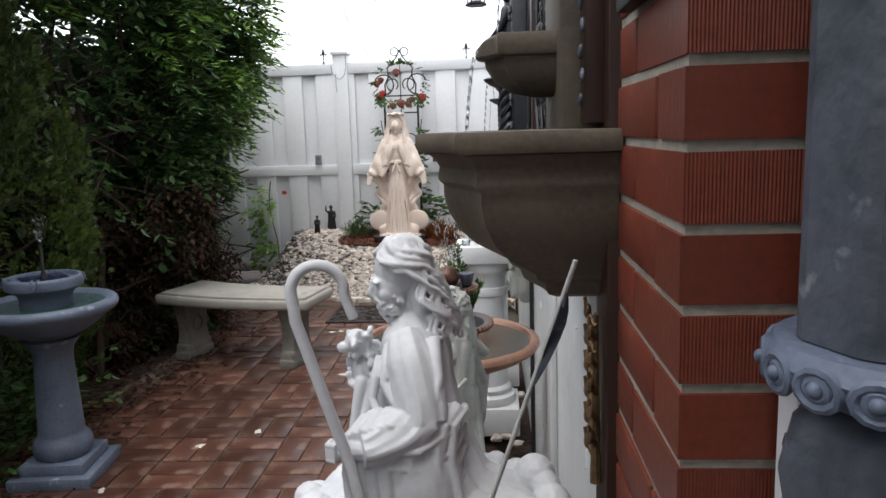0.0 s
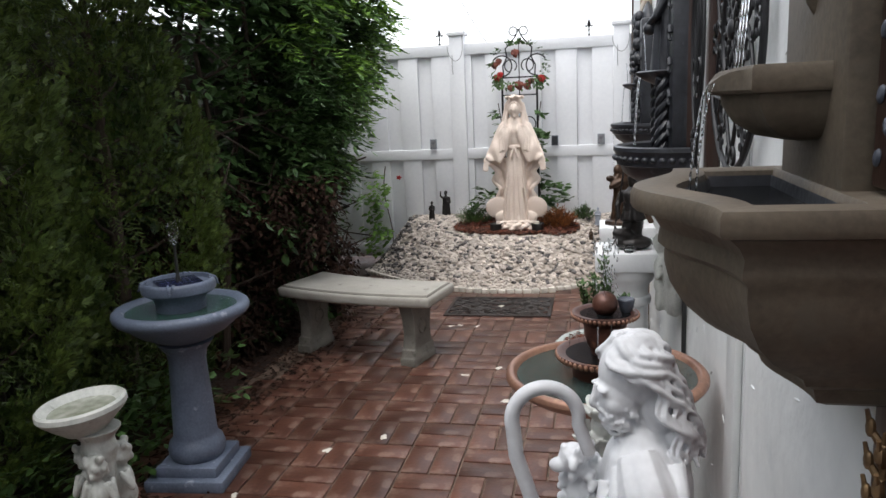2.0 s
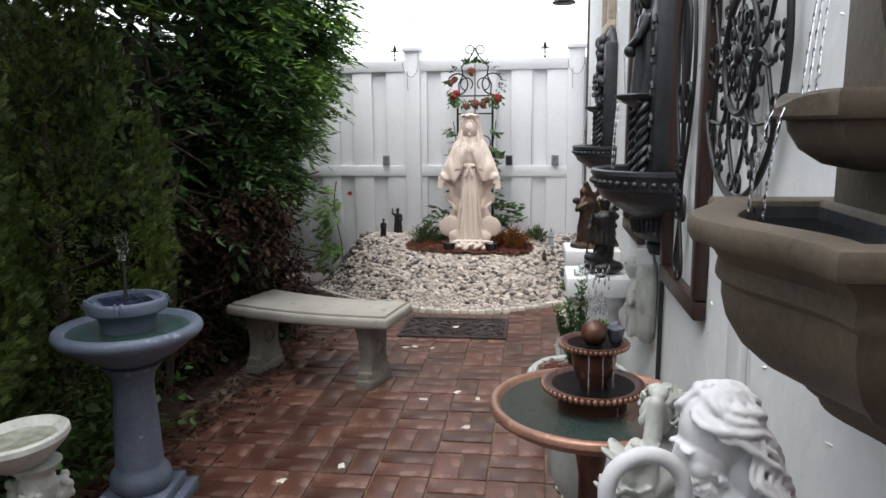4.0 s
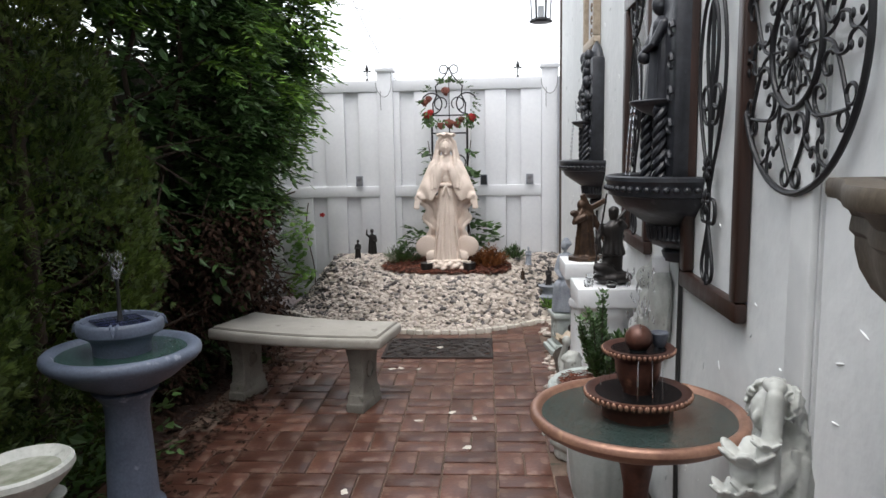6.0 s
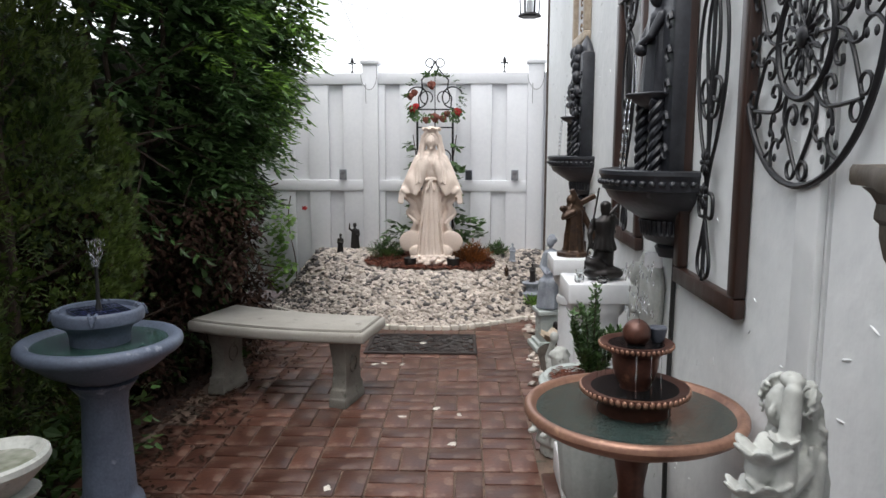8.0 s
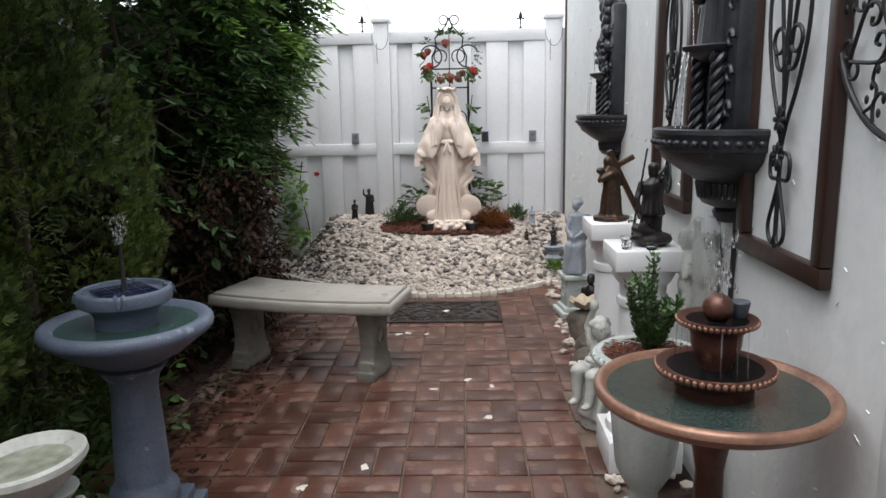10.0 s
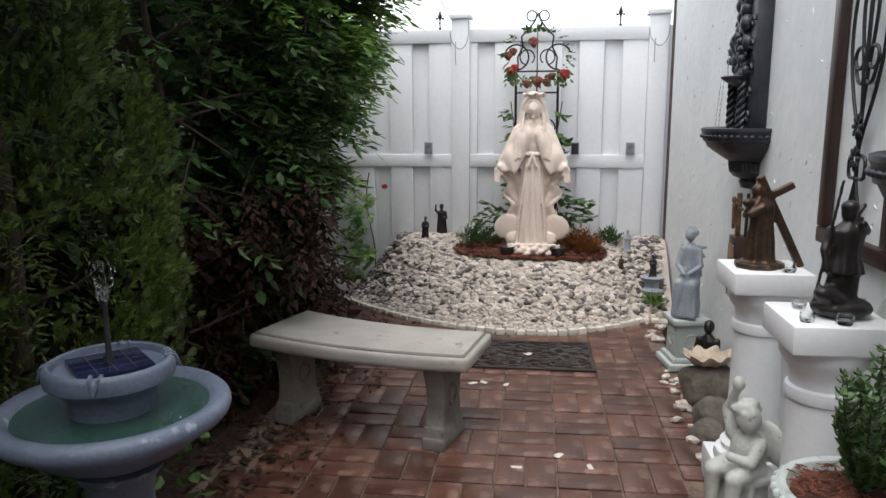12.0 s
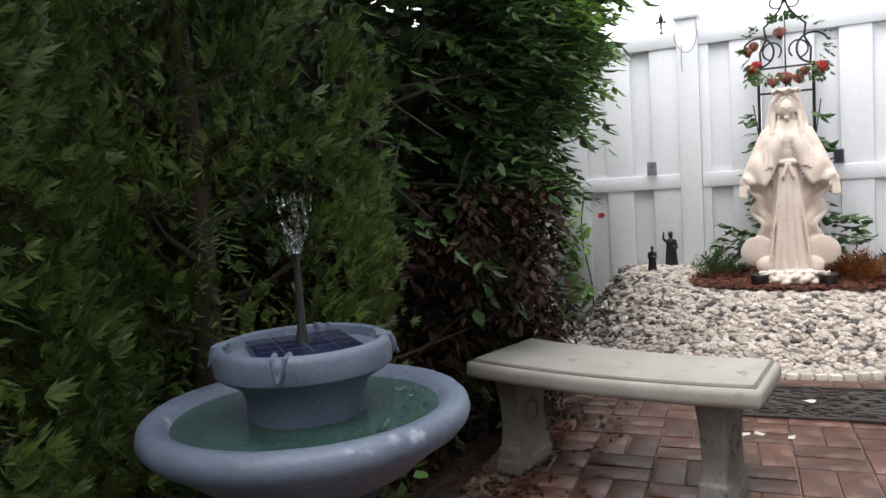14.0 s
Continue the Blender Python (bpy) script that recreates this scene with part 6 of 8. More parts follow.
solid("garden_rock", boulder(0.075, 8, 0.8), M_ROCK, "brown rock beside the paving", "rock", (0.60, 4.02, 0.02), group="rocks by the wall")
bm = bmesh.new()
n, rings = 48, []
for r, z in ((0.0, 0.02), (0.05, 0.018), (0.09, 0.035), (0.115, 0.06), (0.118, 0.066), (0.108, 0.060), (0.08, 0.045), (0.0, 0.032)):
    rings.append([bm.verts.new((r * (1 + 0.10 * math.sin(9 * 6.283 * k / n) * (r > 0.08)) * math.cos(6.283 * k / n), r * 0.8 * math.sin(6.283 * k / n), z + 0.012 * math.sin(9 * 6.283 * k / n) * (r > 0.08))) for k in range(n)])
for p, q in zip(rings, rings[1:]):
    for k in range(n):
        bm.faces.new((p[k], p[(k + 1) % n], q[(k + 1) % n], q[k]))
bmesh.ops.remove_doubles(bm, verts=bm.verts, dist=1e-5)
solid("clam_shell_dish", bm, M_SHELL, "pale fluted clam shell dish set on a rock", "shell", (0.665, 4.42, 0.165), 20)

# ---- wall fountains ----
def half_bowl(bm, prof, n, at, squash=1.0, wave=0.0, shape=1.0):
    """A bowl cut by the wall: its flat side faces +x. prof: (reach, height) pairs; squash: half-width per reach."""
    rings = []
    for r, z in prof:
        ring = []
        for k in range(n + 1):
            a = -math.pi / 2 + math.pi * k / n
            c, s = math.cos(a), math.sin(a)
            q = r * (1 + wave * math.cos(6 * a))
            ring.append(bm.verts.new((at[0] - q * abs(c) ** shape, at[1] + q * squash * math.copysign(abs(s) ** shape, s), at[2] + z)))
        rings.append(ring)
    for p, q in zip(rings, rings[1:]):
        for k in range(n):
            bm.faces.new((p[k], p[k + 1], q[k + 1], q[k]))
        bm.faces.new((p[0], q[0], q[-1], p[-1]))
    bm.faces.new(rings[0]), bm.faces.new(rings[-1])
    return bm


def stream(bm, a, b, r, sag=0.02):
    """A falling thread of water with beads."""
    a, b = Vector(a), Vector(b)
    pts = []
    for k in range(11):
        u = k / 10
        pts.append(Vector((a.x + (b.x - a.x) * math.sqrt(u), a.y + (b.y - a.y) * math.sqrt(u), a.z + (b.z - a.z) * u)))
    tube(bm, pts, r, 6, r * 0.7)
    for k in range(1, 10):
        ball(bm, pts[k] + Vector((0.0006 * math.sin(7 * k), 0, 0)), (r * 1.1, r * 1.1, r * 4), None, 6, 4)


# tan stone fountain by the brick
def bow_plan(reach, half, n=14, corner=0.74, back=0.0):
    """Outline of a basin: straight sides to sharp corners, then a front that swells in the middle."""
    side = [(min(-reach * corner * k / 4, -back), -half) for k in range(5)]
    front = []
    for k in range(1, n):
        v = -1 + 2 * k / n
        front.append((-reach * (corner + (1 - corner) * (0.5 + 0.5 * math.cos(math.pi * v)) ** 1.15), half * v))
    return side + front + [(x, half) for x, y in reversed(side)]


def bow_rings(bm, levels, n=14, corner=0.74, cap=True):
    """Stacks outlines of (reach, half width, height, back) into one moulded shell."""
    rings = [[bm.verts.new((x, y, z)) for x, y in bow_plan(r, h, n, corner, back)] for r, h, z, back in levels]
    for p, q in zip(rings, rings[1:]):
        for k in range(len(p)):
            m = (k + 1) % len(p)
            bm.faces.new((p[k], p[m], q[m], q[k]))
    if cap:
        bm.faces.new(rings[0]), bm.faces.new(rings[-1])
    return bm


FY = 1.045
tf = thing("stone_wall_fountain", "tan cast-stone wall fountain with two basins and running water", "wall fountain", (wall_x(FY), FY, 0), SKEW)
bm = bmesh.new()
bow_rings(bm, [(0.0914, 0.115, 1.050, 0), (0.1075, 0.125, 1.056, 0), (0.1139, 0.130, 1.072, 0), (0.1268, 0.138, 1.078, 0), (0.1311, 0.140, 1.086, 0), (0.1505, 0.150, 1.096, 0), (0.1774, 0.165, 1.110, 0), (0.1999, 0.180, 1.130, 0), (0.2150, 0.190, 1.155, 0), (0.2214, 0.195, 1.180, 0), (0.2214, 0.196, 1.196, 0), (0.2290, 0.200, 1.203, 0), (0.2290, 0.200, 1.209, 0), (0.2268, 0.199, 1.222, 0), (0.2344, 0.204, 1.234, 0), (0.2462, 0.210, 1.2425, 0)])
body = part("basin_body", bm, M_TAN, tf, smooth=32)
bm = bmesh.new()
bow_rings(bm, [(0.2472, 0.211, 1.2435, 0), (0.2580, 0.217, 1.2445, 0), (0.2612, 0.219, 1.250, 0), (0.2612, 0.219, 1.264, 0), (0.2580, 0.217, 1.270, 0), (0.2150, 0.182, 1.271, 0.062), (0.2085, 0.176, 1.268, 0.064), (0.2042, 0.172, 1.246, 0.066)], cap=False)
part("rim", bm, M_TAN, tf, smooth=32)
# black inner sheet: the basin's dark reflection is put into its colour
bm = bmesh.new()
bow_rings(bm, [(0.2026, 0.1705, 1.262, 0.067), (0.1989, 0.167, 1.246, 0.069), (0.1612, 0.130, 1.2445, 0.075)], cap=False)
part("dark_lining", bm, M_BLACK, body, "black lining added for the basin's dark reflection")
bm = bmesh.new()
bm.faces.new([bm.verts.new((x, y, 1.2475)) for x, y in bow_plan(0.2005, 0.1685, 14, 0.74, 0.068)])
part("water", bm, M_WATERK, body, "black still water")
bm = bmesh.new()
box(bm, (-0.060, -0.095, 1.205), (0.006, 0.150, 1.95), 0.006)
part("back_panel", bm, M_TAN, tf)
bm = bmesh.new()
bow_rings(bm, [(0.03, 0.045, 1.318, 0), (0.06, 0.065, 1.324, 0), (0.085, 0.080, 1.340, 0), (0.098, 0.088, 1.360, 0), (0.100, 0.090, 1.371, 0), (0.110, 0.096, 1.3725, 0), (0.113, 0.098, 1.376, 0), (0.113, 0.098, 1.398, 0), (0.110, 0.096, 1.402, 0), (0.090, 0.078, 1.402, 0.012), (0.084, 0.072, 1.380, 0.014)], 12, 0.72)
bmesh.ops.scale(bm, verts=bm.verts, vec=(1, 0.86, 1))
bmesh.ops.translate(bm, verts=bm.verts, vec=(-0.058, 0.03, 0))
for v in bm.verts:   # the lip dips to a spout in the middle
    if v.co.x < -0.13 and v.co.z > 1.378:
        v.co.z -= 0.014 * math.exp(-((v.co.y - 0.03) / 0.028) ** 2)
up = part("upper_basin", bm, M_TAN, tf, smooth=32)
bm = bmesh.new()
ball(bm, (-0.055, 0, 1.60), (0.05, 0.045, 0.06)), ball(bm, (-0.10, 0, 1.585), (0.025, 0.02, 0.03))
ball(bm, (-0.05, 0, 1.51), (0.025, 0.022, 0.06))
for k in range(14):
    a = 0.449 * k
    ball(bm, (-0.052, 0.052 * math.cos(a), 1.60 + 0.065 * math.sin(a)), 0.022, None, 10, 8)
bmesh.ops.translate(bm, verts=bm.verts, vec=(0, 0.03, 0))
msk = part("mask_spout", bm, M_TAN, tf, "moulded mask that spouts water")
bm = bmesh.new()
for o in (-0.022, 0.0, 0.02):
    stream(bm, (-0.115, o * 0.5, 1.575), (-0.14, o, 1.385), 0.0014)
for o in (-0.03, 0.022):
    stream(bm, (-0.168, o * 0.6, 1.386), (-0.188, o * 1.1, 1.247), 0.0015)
bmesh.ops.translate(bm, verts=bm.verts, vec=(0, 0.03, 0))
part("streams", bm, M_JET, tf, "glinting threads of falling water")
cv = thing("carved_strip", "dark carved wooden strip with silver ornament on the wall", "wall ornament", (wall_x(0.915), 0.915, 1.276), SKEW)
bm = bmesh.new()
box(bm, (-0.035, -0.028, 0), (0.004, 0.028, 0.68), 0.005)
part("backing", bm, M_WOOD, cv)
bm = bmesh.new()
for k in range(22):
    z = 0.03 + 0.03 * k
    ball(bm, (-0.036, 0.010 * (-1) ** k, z), (0.004, 0.007, 0.010), (30 * (-1) ** k, 0, 0), 8, 6)
part("ornament", bm, M_GREYD, cv, "pewter leaf ornament")
bm = bmesh.new()
pts = [(0.0, 0.004 * math.sin(9 * k), 0.02 * k) for k in range(14)]
tube(bm, pts, 0.010, 8, 0.004)
for k in range(2, 13):
    s = (-1) ** k
    tube(bm, [(0, 0, 0.02 * k), (-0.012, s * 0.018, 0.02 * k + 0.018), (-0.016, s * 0.024, 0.02 * k + 0.040)], 0.0065, 7, 0.003)
    ball(bm, (-0.012, s * 0.018, 0.02 * k + 0.02), (0.007, 0.009, 0.012), None, 8, 6)
solid("gilded_branch", bm, M_GOLD, "aged gold carved branch fixed to the corner board", "wall ornament", (wall_x(0.90) - 0.020, 0.90, 0.80), SKEW).scale = (0.75, 0.75, 0.9)


# black wall fountains
def black_fountain(y, zr, s, label, tall, figure):
    f = thing("black_wall_fountain", label, "wall fountain", (wall_x(y), y, zr), SKEW, "black wall fountains")
    bm = bmesh.new()
    half_bowl(bm, [(0.03, -0.27), (0.05, -0.265), (0.06, -0.235), (0.052, -0.225), (0.09, -0.21), (0.105, -0.19), (0.10, -0.18), (0.105, -0.145), (0.16, -0.11), (0.21, -0.075), (0.225, -0.045)], 32, (0, 0, 0), 1.0)
    bowl = part("basin", bm, M_BLACK, f)
    bm = bmesh.new()
    half_bowl(bm, [(0.222, -0.05), (0.232, -0.046), (0.236, -0.02), (0.238, -0.008), (0.244, 0.0), (0.243, 0.012), (0.232, 0.016), (0.218, 0.010), (0.212, -0.012)], 40, (0, 0, 0), 1.0)
    part("rim", bm, M_BLACK, f)
    bm = bmesh.new()
    for k in range(25):
        a = -1.5 + 3.0 * k / 24
        ball(bm, (-0.236 * math.cos(a), 0.236 * math.sin(a), -0.024), (0.012, 0.012, 0.010), (0, 0, math.degrees(-a)), 8, 6)
    part("frieze", bm, M_BLACK, bowl, "raised leaf frieze")
    bm = bmesh.new()
    half_bowl(bm, [(0.18, -0.008), (0.213, -0.004)], 30, (-0.0005, 0, 0))
    part("water", bm, M_WATERK, bowl)
    bm = bmesh.new()
    for k in range(17):
        a = -1.35 + 2.7 * k / 16
        limb(bm, (-0.105 * math.cos(a), 0.105 * math.sin(a), -0.15), (-0.10 * math.cos(a), 0.10 * math.sin(a), -0.19), 0.008, 0.006)
    part("gadrooning", bm, M_BLACK, bowl)
    bm = bmesh.new()
    box(bm, (-0.075, -0.165, -0.03), (0.004, 0.165, tall), 0.02)
    bp = part("back_panel", bm, M_BLACK, f)
    for q in (-1, 1):
        for k in range(5):
            bm = bmesh.new()
            tube(bm, [(-0.078, q * (0.130 + p_), 0.07 + k * (tall - 0.1) / 5 + q_) for p_, q_ in arc(0.0, 0.0, 0.020, 0, 300, 12)], 0.008, 6, 0.005)
            part("scroll", bm, M_BLACK, bp)
    for q in (-1, 1):
        bm = bmesh.new()
        for st3 in range(3):
            tube(bm, [(-0.095 + 0.013 * math.cos(2.1 * st3 + 0.36 * k), q * 0.085 + 0.013 * math.sin(2.1 * st3 + 0.36 * k), -0.004 + 0.229 * k / 40) for k in range(41)], 0.011, 7)
        part("twisted_column", bm, M_BLACK, f)
    bm = bmesh.new()
    half_bowl(bm, [(0.03, 0.195), (0.07, 0.205), (0.11, 0.225), (0.128, 0.238), (0.132, 0.247), (0.12, 0.252), (0.10, 0.244)], 28, (-0.035, 0, 0), 0.9, 0.05)
    part("upper_basin", bm, M_BLACK, f)
    bm = bmesh.new()
    if figure:
        rf = random.Random(31)
        for k in range(60):
            z = rf.uniform(0.25, tall + 0.02)
            w = 0.13 * (1 - 0.55 * (z - 0.25) / (tall - 0.2))
            q = rf.uniform(0.016, 0.034)
            ball(bm, (-0.075 - 0.03 * rf.random() * (1 - z), rf.uniform(-w, w), z), (q, q, q * 1.3), (rf.uniform(-40, 40), 0, 0), 9, 6)
        for k in range(9):
            a = -1.4 + 0.35 * k
            limb(bm, (-0.08, 0, 0.30), (-0.11, 0.10 * math.sin(a), 0.30 + 0.13 * math.cos(a)), 0.010, 0.018)
    else:
        robe(bm, [(0.25, 0.05, 0.07, -0.075, 0, 0.6), (0.34, 0.042, 0.06, -0.075, 0, 1), (0.44, 0.036, 0.052, -0.075, 0, 0.7), (0.49, 0.03, 0.05, -0.075, 0, 0.3), (0.51, 0.015, 0.02, -0.075, 0, 0)], 9, 0.09, 0.4, 36)
        ball(bm, (-0.082, 0, 0.545), (0.027, 0.026, 0.034))
        for q in (-1, 1):
            limb(bm, (-0.08, q * 0.05, 0.48), (-0.11, q * 0.045, 0.42), 0.016, 0.013), limb(bm, (-0.11, q * 0.045, 0.42), (-0.13, q * 0.01, 0.40), 0.012, 0.010)
            ball(bm, (-0.05, q * 0.09, 0.46), (0.02, 0.05, 0.09), (q * 20, 0, 0))
        ball(bm, (-0.128, 0, 0.385), (0.022, 0.025, 0.022))
    fg = part("relief_figure", bm, M_BLACK, f)
    bm = bmesh.new()
    lathe(bm, [(0.09, tall - 0.02), (0.10, tall), (0.06, tall + 0.06), (0.02, tall + 0.10), (0, tall + 0.11)], 20, (-0.025, 0, 0), None, 0.45, 1.4)
    part("crest", bm, M_BLACK, f)
    bm = bmesh.new()
    for o in (-0.02, 0.03):
        stream(bm, (-0.155, o, 0.247), (-0.175, o * 1.2, -0.002), 0.0022)
    stream(bm, (-0.15, 0.0, 0.375), (-0.14, 0.0, 0.248), 0.0022)
    part("streams", bm, M_JET, f)
    f.scale = (s, s, s)
    return f


black_fountain(2.69, 1.205, 1.0, "black cast wall fountain with two basins and twisted columns", 0.58, 0)
black_fountain(4.40, 1.225, 0.90, "black cast wall fountain high up near the far corner", 0.62, 1)
bm = bmesh.new()
box(bm, (-0.05, -0.02, 0), (0.0, 0.02, 0.05), 0.004)
solid("pump_box", bm, M_COLUMN, "small white pump box under the black fountain", "pump box", (wall_x(2.70) - 0.035, 2.70, 0.90), SKEW)

# white relief of a child angel under the near black fountain
bm = bmesh.new()
robe(bm, [(0.0, 0.03, 0.09, -0.012, 0, 0.3), (0.05, 0.035, 0.12, -0.012, 0, 0.4), (0.18, 0.035, 0.15, -0.012, 0, 0.4), (0.27, 0.03, 0.14, -0.012, 0, 0.3), (0.32, 0.02, 0.08, -0.012, 0, 0)], 7, 0.05, 0.3, 40)
ball(bm, (-0.05, 0.03, 0.25), (0.035, 0.035, 0.042)), ball(bm, (-0.05, 0.025, 0.16), (0.035, 0.04, 0.06)), ball(bm, (-0.045, 0.03, 0.09), (0.035, 0.045, 0.04))
for q in (-1, 1):
    ball(bm, (-0.035, 0.03 + q * 0.09, 0.19), (0.02, 0.06, 0.09), (q * 25, 0, 0))
    limb(bm, (-0.05, 0.03 + q * 0.035, 0.19), (-0.07, 0.03 + q * 0.05, 0.13), 0.015, 0.012)
    limb(bm, (-0.05, 0.03 + q * 0.02, 0.08), (-0.06, 0.03 + q * 0.03, 0.01), 0.02, 0.014)
statue("angel_relief", bm, M_OLDW, "white plaster angel relief hung on the stucco wall", (wall_x(2.88) - 0.012, 2.88, 0.595), SKEW, 1.0, 0.006, "relief")


# iron panels in wooden frames
def iron_panel(y0, y1, z0, z1, label):
    w, h = y1 - y0, z1 - z0
    p = thing("iron_wall_panel", label, "wall panel", (wall_x((y0 + y1) / 2), (y0 + y1) / 2, z0), SKEW, "framed iron panels")
    t = 0.05
    for lo, hi, nm in (((-w / 2, 0), (w / 2, t), "frame_rail"), ((-w / 2, h - t), (w / 2, h), "frame_rail"), ((-w / 2, t + 0.001), (-w / 2 + t, h - t - 0.001), "frame_stile"), ((w / 2 - t, t + 0.001), (w / 2, h - t - 0.001), "frame_stile")):
        bm = bmesh.new()
        box(bm, (-0.034, lo[0], lo[1]), (-0.002, hi[0], hi[1]), 0.007)
        part(nm, bm, M_WOOD, p)
    X = -0.026
    bm = bmesh.new()
    tube(bm, [(X, 0, 0.05), (X, 0, h - 0.05)], 0.006, 8)
    k_ = h / 1.05
    for s in (-1, 1):
        for pts in (
            [(0.0, 0.30), (0.02, 0.36), (0.07, 0.46), (0.105, 0.58), (0.105, 0.70), (0.075, 0.80), (0.02, 0.85), (0.0, 0.855)],
            [(0.0, 0.40), (0.012, 0.50), (0.035, 0.62), (0.045, 0.70), (0.03, 0.78), (0.0, 0.82)],
            [(p_, q_ + 0.56) for p_, q_ in arc(0.045, 0.0, 0.030, 180, -150, 16)],
            [(0.0, 0.52), (0.02, 0.49), (0.05, 0.50), (0.07, 0.545)],
            [(0.0, 0.29), (0.045, 0.285), (0.055, 0.255), (0.045, 0.225), (0.0, 0.225)],
            [(0.0, 0.22), (0.02, 0.17), (0.045, 0.11), (0.04, 0.075), (0.015, 0.06), (0.004, 0.08)],
            [(0.0, 0.86), (0.05, 0.88), (0.10, 0.93), (0.12, 0.99)],
            [(p_, q_ + 0.93) for p_, q_ in arc(0.055, 0.0, 0.035, 180, -160, 16)],
        ):
            tube(bm, [(X, s * p_ * w / 0.5, q_ * k_) for p_, q_ in bend(pts)], 0.0052, 8)
    part("ironwork", bm, M_IRON, p, "black iron scrolls and ovals")
    bm = bmesh.new()
    rg = random.Random(6)
    for z in (0.37, 0.88, 0.28):
        for j in range(8):
            a = 0.785 * j
            ball(bm, (X - 0.008, 0.022 * math.cos(a), z * k_ + 0.022 * math.sin(a)), (0.005, 0.016, 0.008), (math.degrees(a), 0, 0), 8, 6)
    part("leaf_rosettes", bm, M_IRON, p)


iron_panel(2.06, 2.575, 0.878, 1.93, "dark wood frame holding tall black iron scrollwork on stucco")
iron_panel(3.08, 3.56, 0.90, 1.93, "dark wood frame with iron scrolls beyond the black fountain")

# round iron medallion
MY, MZ, MR = 1.80, 1.502, 0.288
md = thing("iron_medallion", "large round black wrought-iron medallion of hearts and tendrils", "wall ornament", (wall_x(MY) - 0.022, MY, MZ), SKEW)
bm = bmesh.new()
circ = [6.2832 * k / 64 for k in range(64)]
tube(bm, [(0, MR * math.cos(a), MR * math.sin(a)) for a in circ], 0.0068, 8, closed=True)
part("outer_ring", bm, M_IRON, md)
bm = bmesh.new()
tube(bm, [(0, 0.118 * math.cos(a), 0.118 * math.sin(a)) for a in circ], 0.0066, 8, closed=True)
part("inner_ring", bm, M_IRON, md)
for k in range(6):
    m = Matrix.Rotation(math.pi / 3 * k + math.pi, 4, "X")
    bm = bmesh.new()
    for s in (-1, 1):
        heart = [(0.0, 0.262), (0.02, 0.235), (0.05, 0.19), (0.060, 0.165), (0.050, 0.138), (0.026, 0.130), (0.012, 0.148), (0.020, 0.166), (0.032, 0.158)]
        tube(bm, [m @ Vector((0, s * p_, q_)) for p_, q_ in bend(heart)], 0.0042, 8)
        tube(bm, [m @ Vector((0, s * (0.025 + p_), 0.262 + q_)) for p_, q_ in arc(0, -0.005, 0.018, 200, -120, 14)], 0.0038, 6)
        side = Matrix.Rotation(math.pi / 6, 4, "X") @ m
        tube(bm, [side @ Vector((0, s * p_, q_)) for p_, q_ in bend([(0.0, 0.125), (0.012, 0.16), (0.035, 0.185), (0.03, 0.215), (0.008, 0.222), (0.0, 0.25), (0.02, 0.28)])], 0.0038, 6)
        for q in (0.16, 0.19, 0.225, 0.255):
            ball(bm, side @ Vector((0, s * 0.026, q)), (0.004, 0.0055, 0.0095), None, 8, 6)
    part("heart_scroll", bm, M_IRON, md)
for k in range(8):
    bm = bmesh.new()
    m = Matrix.Rotation(math.pi / 4 * k, 4, "X")
    for s in (-1, 1):
        tube(bm, [m @ Vector((0, s * p_, q_)) for p_, q_ in [(0.0, 0.0), (0.006, 0.03), (0.024, 0.05), (0.03, 0.075), (0.016, 0.09), (0.006, 0.08)]], 0.0034, 6)
    tube(bm, [m @ Vector((0, 0, 0)), m @ Vector((0, 0, 0.118))], 0.003, 6)
    ball(bm, m @ Vector((-0.003, 0, 0.055)), (0.004, 0.007, 0.012), None, 8, 6)
    part("tendril", bm, M_IRON, md)
bm = bmesh.new()
ball(bm, (-0.004, 0, 0), (0.01, 0.022, 0.022))
part("boss", bm, M_IRON, md)

# carved frame above the far fountain, small niche with gilded crucifix
cvf = thing("wall_relief", "narrow cream and gold carved frame high on the wall", "relief", (wall_x(4.62), 4.62, 1.86), SKEW)
for lo, hi, nm in (((-0.22, 0), (0.22, 0.05), "frame_rail"), ((-0.22, 0.75), (0.22, 0.80), "frame_rail"), ((-0.22, 0.051), (-0.17, 0.749), "frame_stile"), ((0.17, 0.051), (0.22, 0.749), "frame_stile")):
    bm = bmesh.new()
    box(bm, (-0.04, lo[0], lo[1]), (-0.001, hi[0], hi[1]), 0.006)
    part(nm, bm, M_SHELL, cvf)
bm = bmesh.new()
box(bm, (-0.012, -0.169, 0.051), (-0.002, 0.169, 0.749))
part("inner_panel", bm, M_WHITE, cvf)
bm = bmesh.new()
for k in range(9):
    for s in (-1, 1):
        tube(bm, [(-0.014, s * (0.02 + p_), 0.10 + 0.07 * k + q_) for p_, q_ in arc(0.02, 0, 0.022, 180, -140, 12)], 0.004, 6)
part("gilded_scrolls", bm, M_GOLD, cvf)
nc = thing("wooden_niche", "small brown wooden niche with a gilded crucifix", "niche", (wall_x(4.42), 4.42, 0.50), SKEW)
bm = bmesh.new()
box(bm, (-0.06, -0.055, 0.0), (0.0, 0.055, 0.27), 0.004)
part("box", bm, M_WOOD, nc)
bm = bmesh.new()
box(bm, (-0.066, -0.040, 0.03), (-0.0605, 0.040, 0.235), 0.001)
part("inset", bm, M_TANWOOD, nc)
bm = bmesh.new()
box(bm, (-0.05, -0.010, 0.268), (-0.03, 0.010, 0.46), 0.003), box(bm, (-0.049, -0.045, 0.385), (-0.031, 0.045, 0.40), 0.003)
